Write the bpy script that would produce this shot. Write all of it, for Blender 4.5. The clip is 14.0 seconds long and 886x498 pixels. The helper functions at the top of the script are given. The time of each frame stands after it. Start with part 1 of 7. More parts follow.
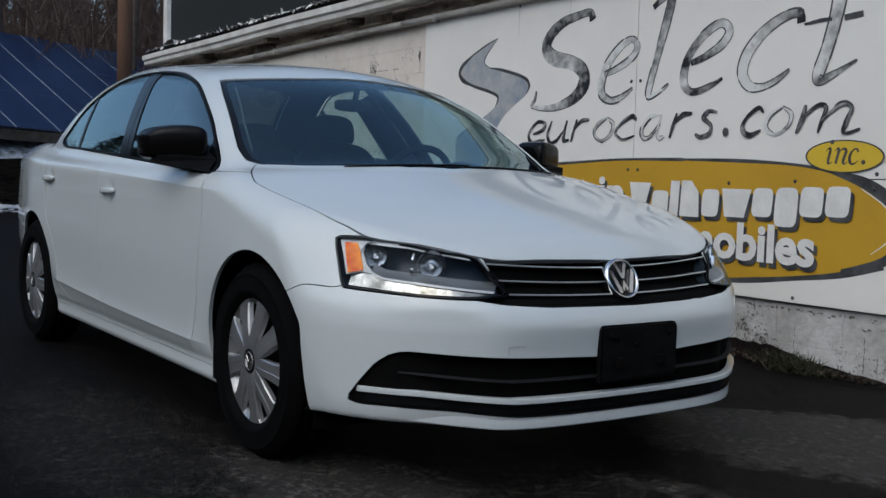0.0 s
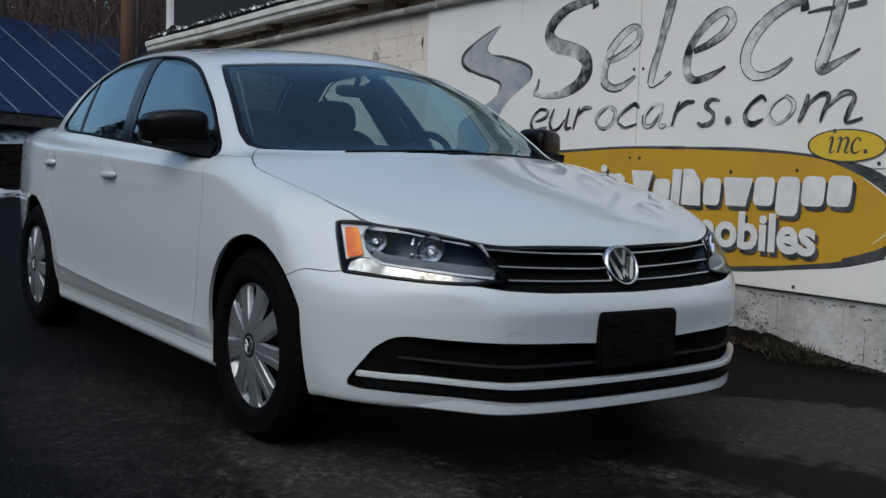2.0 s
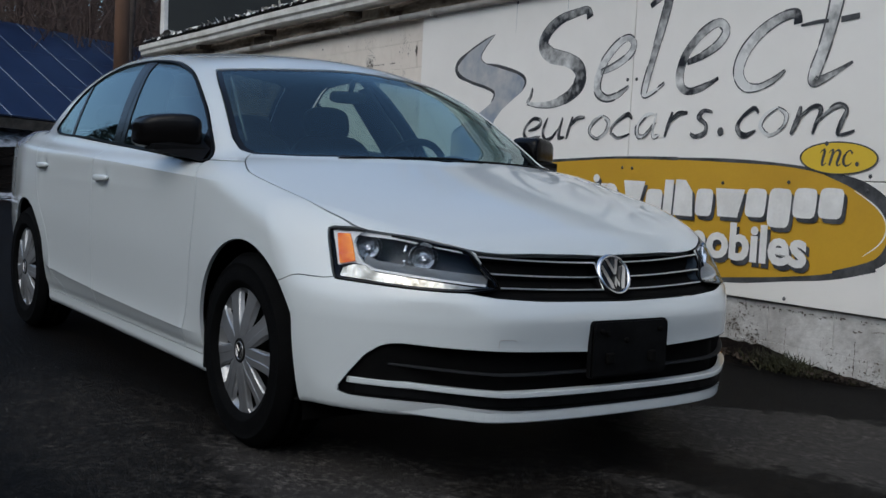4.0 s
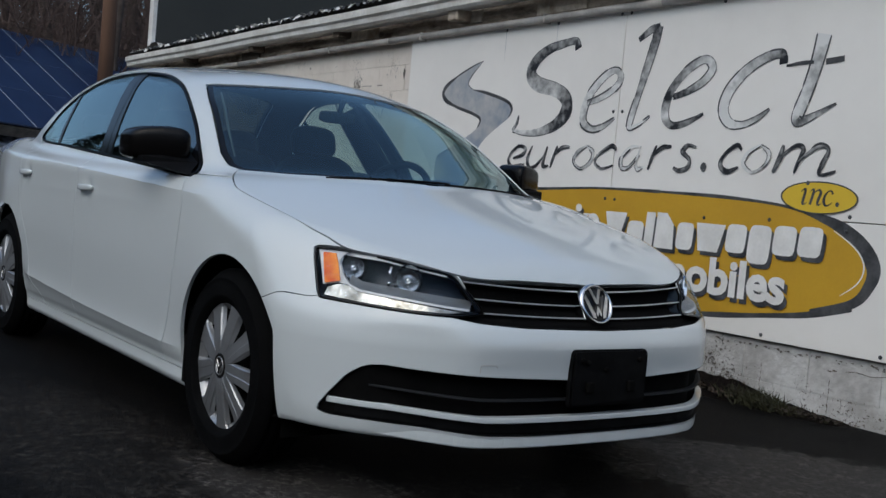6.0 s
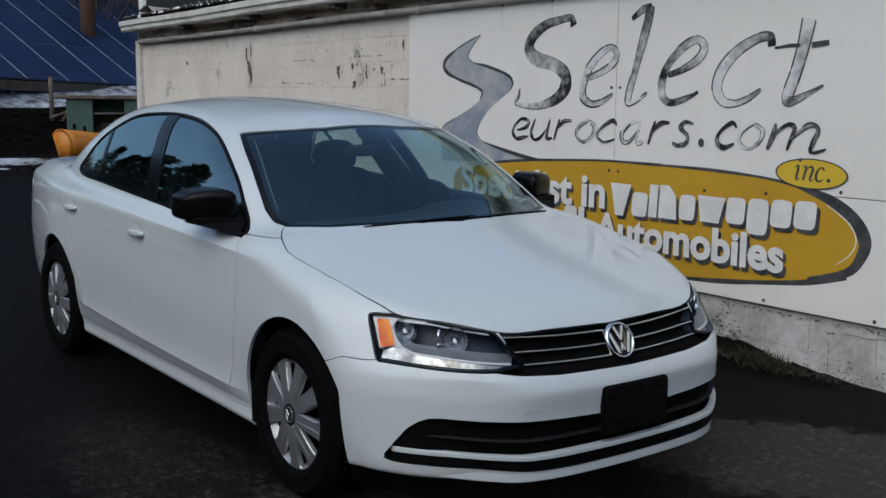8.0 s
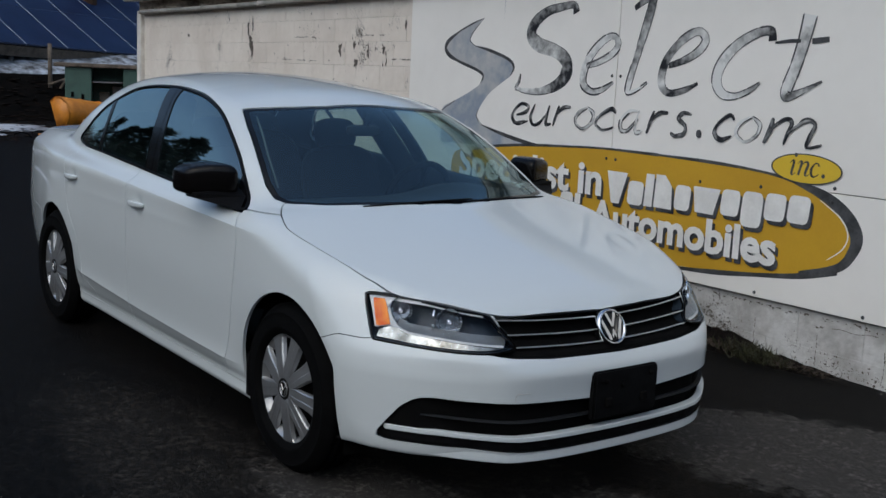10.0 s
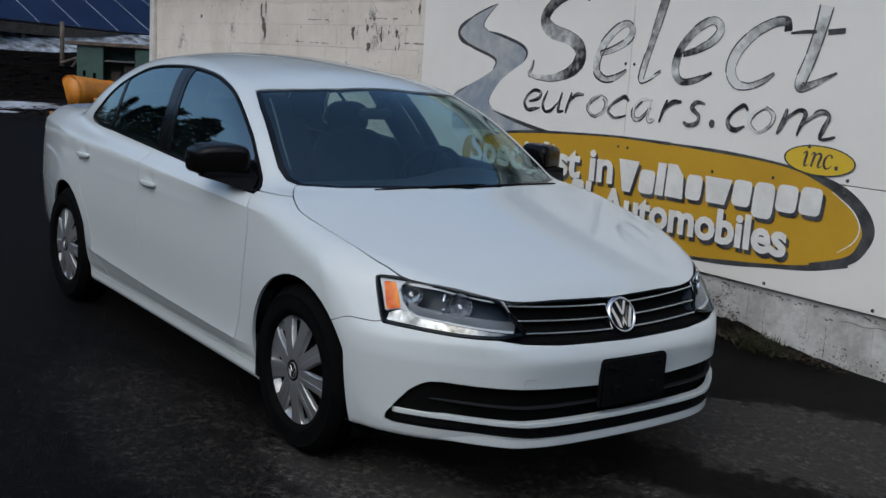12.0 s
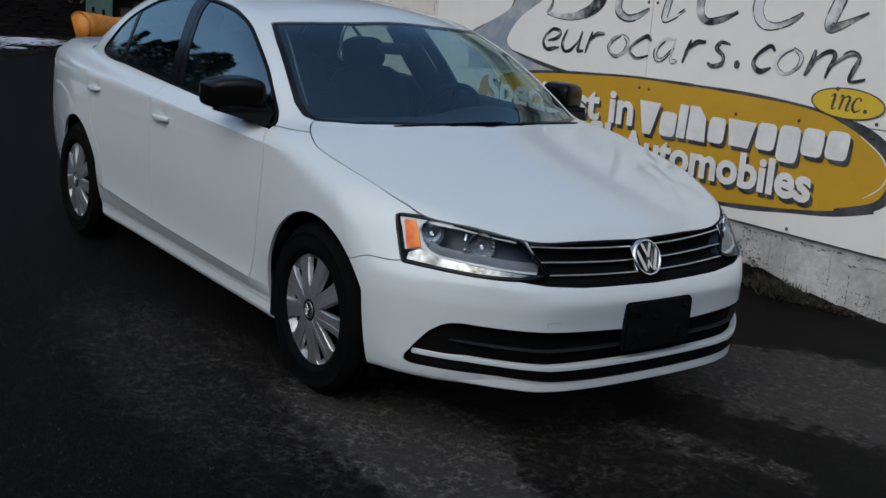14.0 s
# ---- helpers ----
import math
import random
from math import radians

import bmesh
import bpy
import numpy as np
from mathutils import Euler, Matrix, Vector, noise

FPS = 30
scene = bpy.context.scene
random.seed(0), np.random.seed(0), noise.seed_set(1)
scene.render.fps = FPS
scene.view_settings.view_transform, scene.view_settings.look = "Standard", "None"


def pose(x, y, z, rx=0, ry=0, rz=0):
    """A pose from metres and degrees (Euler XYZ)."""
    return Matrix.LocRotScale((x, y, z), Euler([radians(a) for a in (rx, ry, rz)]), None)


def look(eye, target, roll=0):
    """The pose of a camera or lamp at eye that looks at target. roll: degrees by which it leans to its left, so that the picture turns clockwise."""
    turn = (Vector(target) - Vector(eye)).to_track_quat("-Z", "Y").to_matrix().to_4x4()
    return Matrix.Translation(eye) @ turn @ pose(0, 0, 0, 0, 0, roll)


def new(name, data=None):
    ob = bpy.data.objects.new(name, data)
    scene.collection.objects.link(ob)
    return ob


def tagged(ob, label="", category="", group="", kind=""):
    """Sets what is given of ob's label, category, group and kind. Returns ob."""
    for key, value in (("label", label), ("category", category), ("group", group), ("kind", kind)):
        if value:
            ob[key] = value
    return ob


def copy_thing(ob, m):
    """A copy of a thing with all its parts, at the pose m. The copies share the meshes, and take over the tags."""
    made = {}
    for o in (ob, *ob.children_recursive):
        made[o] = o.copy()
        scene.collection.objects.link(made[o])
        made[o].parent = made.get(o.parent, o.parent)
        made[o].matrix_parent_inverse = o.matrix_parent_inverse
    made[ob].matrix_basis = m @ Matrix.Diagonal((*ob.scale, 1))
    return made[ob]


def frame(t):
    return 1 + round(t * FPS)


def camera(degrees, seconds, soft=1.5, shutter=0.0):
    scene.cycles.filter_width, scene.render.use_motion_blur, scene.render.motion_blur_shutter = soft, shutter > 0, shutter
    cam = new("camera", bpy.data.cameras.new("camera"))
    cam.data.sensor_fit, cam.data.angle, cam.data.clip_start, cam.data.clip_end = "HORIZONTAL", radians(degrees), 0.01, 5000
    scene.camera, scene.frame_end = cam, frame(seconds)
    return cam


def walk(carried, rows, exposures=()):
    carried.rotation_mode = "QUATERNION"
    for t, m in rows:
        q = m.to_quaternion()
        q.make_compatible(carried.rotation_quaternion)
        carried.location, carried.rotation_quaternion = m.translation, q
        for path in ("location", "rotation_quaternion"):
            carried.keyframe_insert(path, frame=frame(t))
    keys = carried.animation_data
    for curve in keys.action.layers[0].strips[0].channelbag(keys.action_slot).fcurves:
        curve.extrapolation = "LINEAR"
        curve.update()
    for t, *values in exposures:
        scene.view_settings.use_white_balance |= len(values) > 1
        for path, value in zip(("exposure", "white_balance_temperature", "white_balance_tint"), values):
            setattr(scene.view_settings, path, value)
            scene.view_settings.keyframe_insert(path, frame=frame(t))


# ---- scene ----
cam = camera(43.9, 14.0)
# seconds, eye in metres, then heading, pitch and lean in degrees; the car's front axle is the origin, its nose points along x
PATH = [
    (0.0, 3.220, -2.352, 0.946, 145.29, -4.19, 1.59),
    (0.5, 3.226, -2.348, 0.936, 145.23, -4.29, 1.84),
    (1.0, 3.224, -2.348, 0.939, 145.21, -4.27, 1.82),
    (1.5, 3.223, -2.350, 0.933, 145.44, -4.74, 1.81),
    (2.0, 3.225, -2.346, 0.937, 145.40, -4.79, 1.96),
    (2.5, 3.225, -2.347, 0.934, 145.29, -4.89, 2.13),
    (4.8, 3.222, -2.349, 0.932, 144.92, -4.10, 2.80),
    (5.0, 3.233, -2.357, 0.923, 145.33, -4.10, 2.74),
    (5.2, 3.234, -2.355, 0.925, 145.67, -3.35, 2.57),
    (5.3, 3.234, -2.354, 0.926, 145.44, -3.00, 2.64),
    (5.4, 3.235, -2.353, 0.927, 145.14, -2.15, 2.51),
    (5.5, 3.235, -2.353, 0.928, 144.95, -2.81, 2.74),
    (5.6, 3.232, -2.358, 0.929, 145.15, -3.38, 2.98),
    (5.7, 3.229, -2.363, 0.930, 145.16, -3.62, 3.42),
    (5.8, 3.226, -2.368, 0.931, 144.75, -3.81, 3.96),
    (5.9, 3.224, -2.372, 0.932, 144.48, -3.45, 4.26),
    (6.0, 3.221, -2.377, 0.933, 143.85, -3.04, 5.02),
    (6.1, 3.203, -2.387, 0.949, 143.42, -3.31, 5.91),
    (6.2, 3.178, -2.398, 0.987, 142.89, -3.81, 7.34),
    (6.3, 3.158, -2.396, 1.014, 143.35, -4.08, 6.48),
    (6.4, 3.142, -2.395, 1.058, 144.35, -2.77, 6.24),
    (6.5, 3.153, -2.381, 1.086, 144.57, -1.44, 5.40),
    (6.6, 3.147, -2.396, 1.112, 143.99, -2.11, 4.94),
    (6.7, 3.150, -2.407, 1.150, 143.66, -4.70, 4.74),
    (6.8, 3.162, -2.415, 1.182, 143.18, -6.79, 5.11),
    (6.9, 3.169, -2.432, 1.240, 143.18, -8.11, 5.93),
    (7.0, 3.197, -2.449, 1.286, 143.44, -8.13, 6.18),
    (7.1, 3.219, -2.481, 1.338, 143.32, -7.28, 6.45),
    (7.2, 3.244, -2.521, 1.375, 143.20, -7.11, 5.86),
    (7.3, 3.284, -2.552, 1.409, 143.81, -7.73, 5.50),
    (7.4, 3.319, -2.574, 1.450, 144.02, -7.67, 5.06),
    (7.5, 3.357, -2.611, 1.475, 144.33, -7.34, 4.34),
    (7.6, 3.359, -2.636, 1.490, 144.21, -6.83, 4.07),
    (7.7, 3.366, -2.657, 1.489, 144.22, -7.54, 3.32),
    (7.8, 3.384, -2.677, 1.492, 143.79, -7.91, 2.19),
    (7.9, 3.395, -2.699, 1.492, 143.26, -8.76, 1.12),
    (8.0, 3.407, -2.714, 1.490, 143.38, -8.43, 0.51),
    (8.2, 3.421, -2.747, 1.492, 144.59, -8.89, 0.50),
    (10.3, 3.439, -2.760, 1.502, 142.96, -9.40, 2.84),
    (10.5, 3.437, -2.772, 1.497, 143.44, -9.19, 3.11),
    (11.0, 3.443, -2.766, 1.494, 143.92, -9.56, 3.17),
    (11.5, 3.437, -2.765, 1.495, 143.38, -10.05, 3.40),
    (12.0, 3.433, -2.767, 1.498, 143.37, -10.19, 3.59),
    (12.5, 3.436, -2.767, 1.500, 143.66, -10.24, 4.17),
    (13.0, 3.426, -2.761, 1.495, 143.49, -10.24, 4.21),
    (13.2, 3.412, -2.759, 1.490, 143.34, -10.48, 4.22),
    (13.5, 3.392, -2.757, 1.482, 143.33, -11.19, 4.24),
    (13.7, 3.368, -2.751, 1.472, 143.73, -11.81, 4.40),
    (13.8, 3.355, -2.749, 1.467, 143.79, -12.33, 4.27),
    (13.9, 3.343, -2.747, 1.462, 143.82, -12.81, 4.28),
    (14.0, 3.331, -2.744, 1.457, 143.61, -13.11, 4.29),
]
EXPOSURE, KELVIN, TINT = 0.25, 5900.0, 3.0
walk(cam, [(t, pose(x, y, z, 90 + pitch, 0, yaw - 90) @ pose(0, 0, 0, 0, 0, lean)) for t, x, y, z, yaw, pitch, lean in PATH],
     [(0.0, EXPOSURE, KELVIN, TINT), (14.0, EXPOSURE, KELVIN, TINT)])

# ---- light: a dull winter afternoon, open sky, the yard in shade ----
SUN_UP, SUN_ROUND = 48.0, 158.0
world = bpy.data.worlds.new("sky")
scene.world = world
world.use_nodes = True
_n = world.node_tree.nodes
_sky = _n.new("ShaderNodeTexSky")
_sky.sky_type, _sky.sun_disc = "NISHITA", False
_sky.sun_elevation, _sky.sun_rotation = radians(SUN_UP), radians(SUN_ROUND)
_sky.air_density, _sky.dust_density, _sky.ozone_density = 1.0, 3.0, 1.3
_n["Background"].inputs["Strength"].default_value = 0.135
world.node_tree.links.new(_sky.outputs[0], _n["Background"].inputs["Color"])
sun = new("sun", bpy.data.lights.new("sun", "SUN"))
sun.data.energy, sun.data.angle, sun.data.color = 0.58, radians(100), (1.0, 0.93, 0.83)
sun.matrix_world = look((0, 0, 20), Vector((0, 0, 20)) - Vector((math.sin(radians(SUN_ROUND)) * math.cos(radians(SUN_UP)), math.cos(radians(SUN_ROUND)) * math.cos(radians(SUN_UP)), math.sin(radians(SUN_UP)))))


# ---- materials ----
def mat(name, col, rough=0.6, metal=0.0, col2=None, scale=8.0, amount=0.5, fine=60.0, bump=0.0, bump_scale=80.0, coat=0.0, rough2=None, emit=0.0, island=0.0, spec=0.5, stretch=(1, 1, 1), place=False, flake=0.0, chips=70.0):
    """A surface with a base colour, a second colour in coarse and fine stains, uneven gloss and fine relief."""
    m = bpy.data.materials.new(name)
    m.use_nodes = True
    nt = m.node_tree
    b = nt.nodes["Principled BSDF"]
    b.inputs["Roughness"].default_value, b.inputs["Metallic"].default_value = rough, metal
    b.inputs["Coat Weight"].default_value, b.inputs["Coat Roughness"].default_value = coat, 0.015
    b.inputs["Coat IOR"].default_value = 1.62
    b.inputs["Specular IOR Level"].default_value = spec
    b.inputs["Base Color"].default_value = (*col, 1)
    geo = nt.nodes.new("ShaderNodeTexCoord")
    mp = nt.nodes.new("ShaderNodeMapping")
    mp.inputs["Scale"].default_value = stretch
    if place:
        geo = nt.nodes.new("ShaderNodeNewGeometry")
    nt.links.new(geo.outputs["Position" if place else "Object"], mp.inputs["Vector"])
    if col2 is not None:
        big, small = nt.nodes.new("ShaderNodeTexNoise"), nt.nodes.new("ShaderNodeTexNoise")
        big.inputs["Scale"].default_value, big.inputs["Detail"].default_value = scale, 6.0
        small.inputs["Scale"].default_value, small.inputs["Detail"].default_value = fine, 4.0
        add = nt.nodes.new("ShaderNodeMath")
        add.operation = "MULTIPLY_ADD"
        add.inputs[1].default_value = 0.35
        ramp = nt.nodes.new("ShaderNodeMapRange")
        ramp.inputs["From Min"].default_value, ramp.inputs["From Max"].default_value = 0.5, 0.85
        mix = nt.nodes.new("ShaderNodeMix")
        mix.data_type = "RGBA"
        mix.inputs["A"].default_value, mix.inputs["B"].default_value = (*col, 1), (*col2, 1)
        for tx in (big, small):
            nt.links.new(mp.outputs[0], tx.inputs["Vector"])
        nt.links.new(small.outputs["Fac"], add.inputs[0])
        nt.links.new(big.outputs["Fac"], add.inputs[2])
        nt.links.new(add.outputs[0], ramp.inputs["Value"])
        mul = nt.nodes.new("ShaderNodeMath")
        mul.operation = "MULTIPLY"
        mul.inputs[1].default_value = amount
        nt.links.new(ramp.outputs[0], mul.inputs[0])
        nt.links.new(mul.outputs[0], mix.inputs["Factor"])
        out = mix.outputs["Result"]
        if island:
            info = nt.nodes.new("ShaderNodeObjectInfo")
            hs = nt.nodes.new("ShaderNodeHueSaturation")
            rng = nt.nodes.new("ShaderNodeMapRange")
            rng.inputs["To Min"].default_value, rng.inputs["To Max"].default_value = 1 - island, 1 + island
            nt.links.new(info.outputs["Random"], rng.inputs["Value"])
            nt.links.new(rng.outputs[0], hs.inputs["Value"])
            nt.links.new(out, hs.inputs["Color"])
            out = hs.outputs[0]
        if flake:  # flaked paint in clusters, dark masonry beneath
            fl, cl, sm = nt.nodes.new("ShaderNodeTexNoise"), nt.nodes.new("ShaderNodeTexNoise"), nt.nodes.new("ShaderNodeMath")
            fl.inputs["Scale"].default_value, fl.inputs["Detail"].default_value, fl.inputs["Roughness"].default_value = chips, 9.0, 0.74
            cl.inputs["Scale"].default_value, cl.inputs["Detail"].default_value = 2.6, 3.0
            sm.operation, sm.inputs[1].default_value = "MULTIPLY_ADD", 0.9
            edge, chip = nt.nodes.new("ShaderNodeMapRange"), nt.nodes.new("ShaderNodeMix")
            edge.inputs["From Min"].default_value, edge.inputs["From Max"].default_value = 1.09 - flake, 1.13 - flake
            chip.data_type = "RGBA"
            chip.inputs["B"].default_value = (0.09, 0.078, 0.066, 1)
            for tx in (fl, cl):
                nt.links.new(mp.outputs[0], tx.inputs["Vector"])
            nt.links.new(cl.outputs["Fac"], sm.inputs[0])
            nt.links.new(fl.outputs["Fac"], sm.inputs[2])
            nt.links.new(sm.outputs[0], edge.inputs["Value"])
            nt.links.new(edge.outputs[0], chip.inputs["Factor"])
            nt.links.new(out, chip.inputs["A"])
            out = chip.outputs["Result"]
        nt.links.new(out, b.inputs["Base Color"])
        if rough2 is not None:
            rr = nt.nodes.new("ShaderNodeMapRange")
            rr.inputs["To Min"].default_value, rr.inputs["To Max"].default_value = rough, rough2
            nt.links.new(ramp.outputs[0], rr.inputs["Value"])
            nt.links.new(rr.outputs[0], b.inputs["Roughness"])
    if bump:
        bt = nt.nodes.new("ShaderNodeTexNoise")
        bt.inputs["Scale"].default_value, bt.inputs["Detail"].default_value = bump_scale, 5.0
        bp = nt.nodes.new("ShaderNodeBump")
        bp.inputs["Strength"].default_value, bp.inputs["Distance"].default_value = bump, 0.01
        nt.links.new(mp.outputs[0], bt.inputs["Vector"])
        nt.links.new(bt.outputs["Fac"], bp.inputs["Height"])
        nt.links.new(bp.outputs[0], b.inputs["Normal"])
    return m


def glass(name, tint, base=0.06, rough=0.0, sheen=(1, 1, 1)):
    """A thin pane: it lets tinted light straight through and mirrors more at a slant."""
    m = bpy.data.materials.new(name)
    m.use_nodes = True
    nt = m.node_tree
    nt.nodes.remove(nt.nodes["Principled BSDF"])
    tr, gl, lw, mx = nt.nodes.new("ShaderNodeBsdfTransparent"), nt.nodes.new("ShaderNodeBsdfGlossy"), nt.nodes.new("ShaderNodeLayerWeight"), nt.nodes.new("ShaderNodeMixShader")
    pw, ad = nt.nodes.new("ShaderNodeMath"), nt.nodes.new("ShaderNodeMath")
    tr.inputs[0].default_value = (*tint, 1)
    gl.inputs["Roughness"].default_value, gl.inputs["Color"].default_value = rough, (*sheen, 1)
    lw.inputs["Blend"].default_value = 0.5
    pw.operation, pw.inputs[1].default_value = "POWER", 5.0
    ad.operation, ad.inputs[1].default_value, ad.inputs[2].default_value = "MULTIPLY_ADD", 1.0 - base, base
    nt.links.new(lw.outputs["Facing"], pw.inputs[0])
    nt.links.new(pw.outputs[0], ad.inputs[0])
    nt.links.new(ad.outputs[0], mx.inputs[0])
    nt.links.new(tr.outputs[0], mx.inputs[1])
    nt.links.new(gl.outputs[0], mx.inputs[2])
    nt.links.new(mx.outputs[0], nt.nodes["Material Output"].inputs[0])
    return m


def ground_mat():
    """Old asphalt: grey dry crust, black wet patches, grit and fine cracks."""
    m = mat("asphalt", (0.05, 0.05, 0.052), 0.85)
    nt = m.node_tree
    b = nt.nodes["Principled BSDF"]
    co = nt.nodes.new("ShaderNodeTexCoord")
    def noise_at(s, d=6.0, r=0.55):
        n = nt.nodes.new("ShaderNodeTexNoise")
        n.inputs["Scale"].default_value, n.inputs["Detail"].default_value, n.inputs["Roughness"].default_value = s, d, r
        nt.links.new(co.outputs["Object"], n.inputs["Vector"])
        return n
    def rng(src, a, c, lo=0.0, hi=1.0):
        r = nt.nodes.new("ShaderNodeMapRange")
        for k, v in (("From Min", a), ("From Max", c), ("To Min", lo), ("To Max", hi)):
            r.inputs[k].default_value = v
        nt.links.new(src, r.inputs["Value"])
        return r.outputs[0]
    def mix(f, a, c):
        x = nt.nodes.new("ShaderNodeMix")
        x.data_type = "RGBA"
        for k, v in (("A", a), ("B", c)):
            if isinstance(v, tuple):
                x.inputs[k].default_value = (*v, 1)
            else:
                nt.links.new(v, x.inputs[k])
        nt.links.new(f, x.inputs["Factor"])
        return x.outputs["Result"]
    def math2(op, x, y):
        k = nt.nodes.new("ShaderNodeMath")
        k.operation = op
        for i, v in enumerate((x, y)):
            if isinstance(v, float):
                k.inputs[i].default_value = v
            else:
                nt.links.new(v, k.inputs[i])
        return k.outputs[0]
    def vec(op, x, y):
        k = nt.nodes.new("ShaderNodeVectorMath")
        k.operation = op
        for i, v in enumerate((x, y)):
            if isinstance(v, tuple):
                k.inputs[i].default_value = v
            else:
                nt.links.new(v, k.inputs[i])
        return k.outputs[0]
    # ragged edges: the patches are laid out on a plan that two sizes of noise push about
    spot = co.outputs["Object"]
    for s, d in ((3.2, 0.26), (19.0, 0.15)):
        spot = vec("ADD", spot, vec("MULTIPLY", vec("SUBTRACT", noise_at(s, 6.0, 0.6).outputs["Color"], (0.5, 0.5, 0.5)), (d, d, 0.0)))
    def blot(x, y, rx, ry, turn=0.0):
        mp = nt.nodes.new("ShaderNodeMapping")
        mp.vector_type = "TEXTURE"
        mp.inputs["Location"].default_value, mp.inputs["Scale"].default_value = (x, y, 0), (rx, ry, 1)
        mp.inputs["Rotation"].default_value = (0, 0, math.radians(turn))
        nt.links.new(spot, mp.inputs["Vector"])
        ln = nt.nodes.new("ShaderNodeVectorMath")
        ln.operation = "LENGTH"
        nt.links.new(vec("MULTIPLY", mp.outputs[0], (1.0, 1.0, 0.0)), ln.inputs[0])
        return rng(ln.outputs["Value"], 0.55, 1.25, 1.0, 0.0)
    crumb = noise_at(11.0, 9.0, 0.72).outputs["Fac"]
    def patch(spots, a, c):
        tot = None
        for at, amp in spots:
            k = math2("MULTIPLY", blot(*at), amp)
            tot = k if tot is None else math2("ADD", tot, k)
        return rng(math2("ADD", tot, math2("MULTIPLY", math2("SUBTRACT", crumb, 0.5), 1.9)), a, c)
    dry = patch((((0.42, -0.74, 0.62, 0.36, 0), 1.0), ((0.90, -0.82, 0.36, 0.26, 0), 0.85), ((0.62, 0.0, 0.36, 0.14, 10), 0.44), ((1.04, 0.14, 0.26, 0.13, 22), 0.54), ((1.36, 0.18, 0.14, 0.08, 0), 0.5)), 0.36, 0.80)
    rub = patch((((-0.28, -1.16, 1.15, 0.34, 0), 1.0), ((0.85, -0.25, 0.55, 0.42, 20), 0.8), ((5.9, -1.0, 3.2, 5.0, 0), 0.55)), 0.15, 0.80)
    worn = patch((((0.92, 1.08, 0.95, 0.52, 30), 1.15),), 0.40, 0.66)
    speck = rng(noise_at(110.0, 3.0).outputs["Fac"], 0.64, 0.72)
    grit = rng(noise_at(30.0, 9.0, 0.86).outputs["Fac"], 0.46, 0.62)
    blotch = rng(noise_at(7.5, 9.0, 0.68).outputs["Fac"], 0.42, 0.60)
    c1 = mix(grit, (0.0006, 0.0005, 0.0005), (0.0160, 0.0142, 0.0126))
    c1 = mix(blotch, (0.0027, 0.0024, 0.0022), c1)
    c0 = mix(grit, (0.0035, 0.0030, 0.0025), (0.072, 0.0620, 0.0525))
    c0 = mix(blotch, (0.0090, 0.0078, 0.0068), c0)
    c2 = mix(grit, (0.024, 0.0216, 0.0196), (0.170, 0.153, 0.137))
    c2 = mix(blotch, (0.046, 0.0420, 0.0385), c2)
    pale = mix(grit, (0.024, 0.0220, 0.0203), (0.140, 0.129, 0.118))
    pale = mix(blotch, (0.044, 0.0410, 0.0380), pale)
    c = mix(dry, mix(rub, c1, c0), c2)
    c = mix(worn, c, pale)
    c = mix(speck, c, (0.060, 0.057, 0.053))
    b.inputs["Specular IOR Level"].default_value = 0.05
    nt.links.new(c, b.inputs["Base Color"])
    nt.links.new(rng(dry, 0, 1, 0.55, 0.92), b.inputs["Roughness"])
    bp = nt.nodes.new("ShaderNodeBump")
    bp.inputs["Strength"].default_value, bp.inputs["Distance"].default_value = 1.0, 0.02
    nt.links.new(noise_at(45.0, 8.0, 0.75).outputs["Fac"], bp.inputs["Height"])
    nt.links.new(bp.outputs[0], b.inputs["Normal"])
    return m


def brush_mat():
    """Sign paint brushed thick or thin: the stroke's tone and fine streaks set the grey."""
    m = mat("brushed_grey_lettering", (0.3, 0.3, 0.3), 0.5)
    nt = m.node_tree
    at, co, nz = nt.nodes.new("ShaderNodeAttribute"), nt.nodes.new("ShaderNodeTexCoord"), nt.nodes.new("ShaderNodeTexNoise")
    at.attribute_name = "tone"
    nz.inputs["Scale"].default_value, nz.inputs["Detail"].default_value = 24.0, 7.0
    nt.links.new(co.outputs["Object"], nz.inputs["Vector"])
    ad, mix = nt.nodes.new("ShaderNodeMath"), nt.nodes.new("ShaderNodeMix")
    ad.operation, ad.inputs[1].default_value = "MULTIPLY_ADD", 0.9
    sh = nt.nodes.new("ShaderNodeMapRange")
    sh.inputs["From Min"].default_value, sh.inputs["From Max"].default_value = 0.60, 1.24
    mix.data_type = "RGBA"
    mix.inputs["A"].default_value, mix.inputs["B"].default_value = (0.010, 0.010, 0.012, 1), (0.70, 0.69, 0.66, 1)
    nt.links.new(nz.outputs["Fac"], ad.inputs[0])
    nt.links.new(at.outputs["Fac"], ad.inputs[2])
    nt.links.new(ad.outputs[0], sh.inputs["Value"])
    nt.links.new(sh.outputs[0], mix.inputs["Factor"])
    nt.links.new(mix.outputs["Result"], nt.nodes["Principled BSDF"].inputs["Base Color"])
    return m


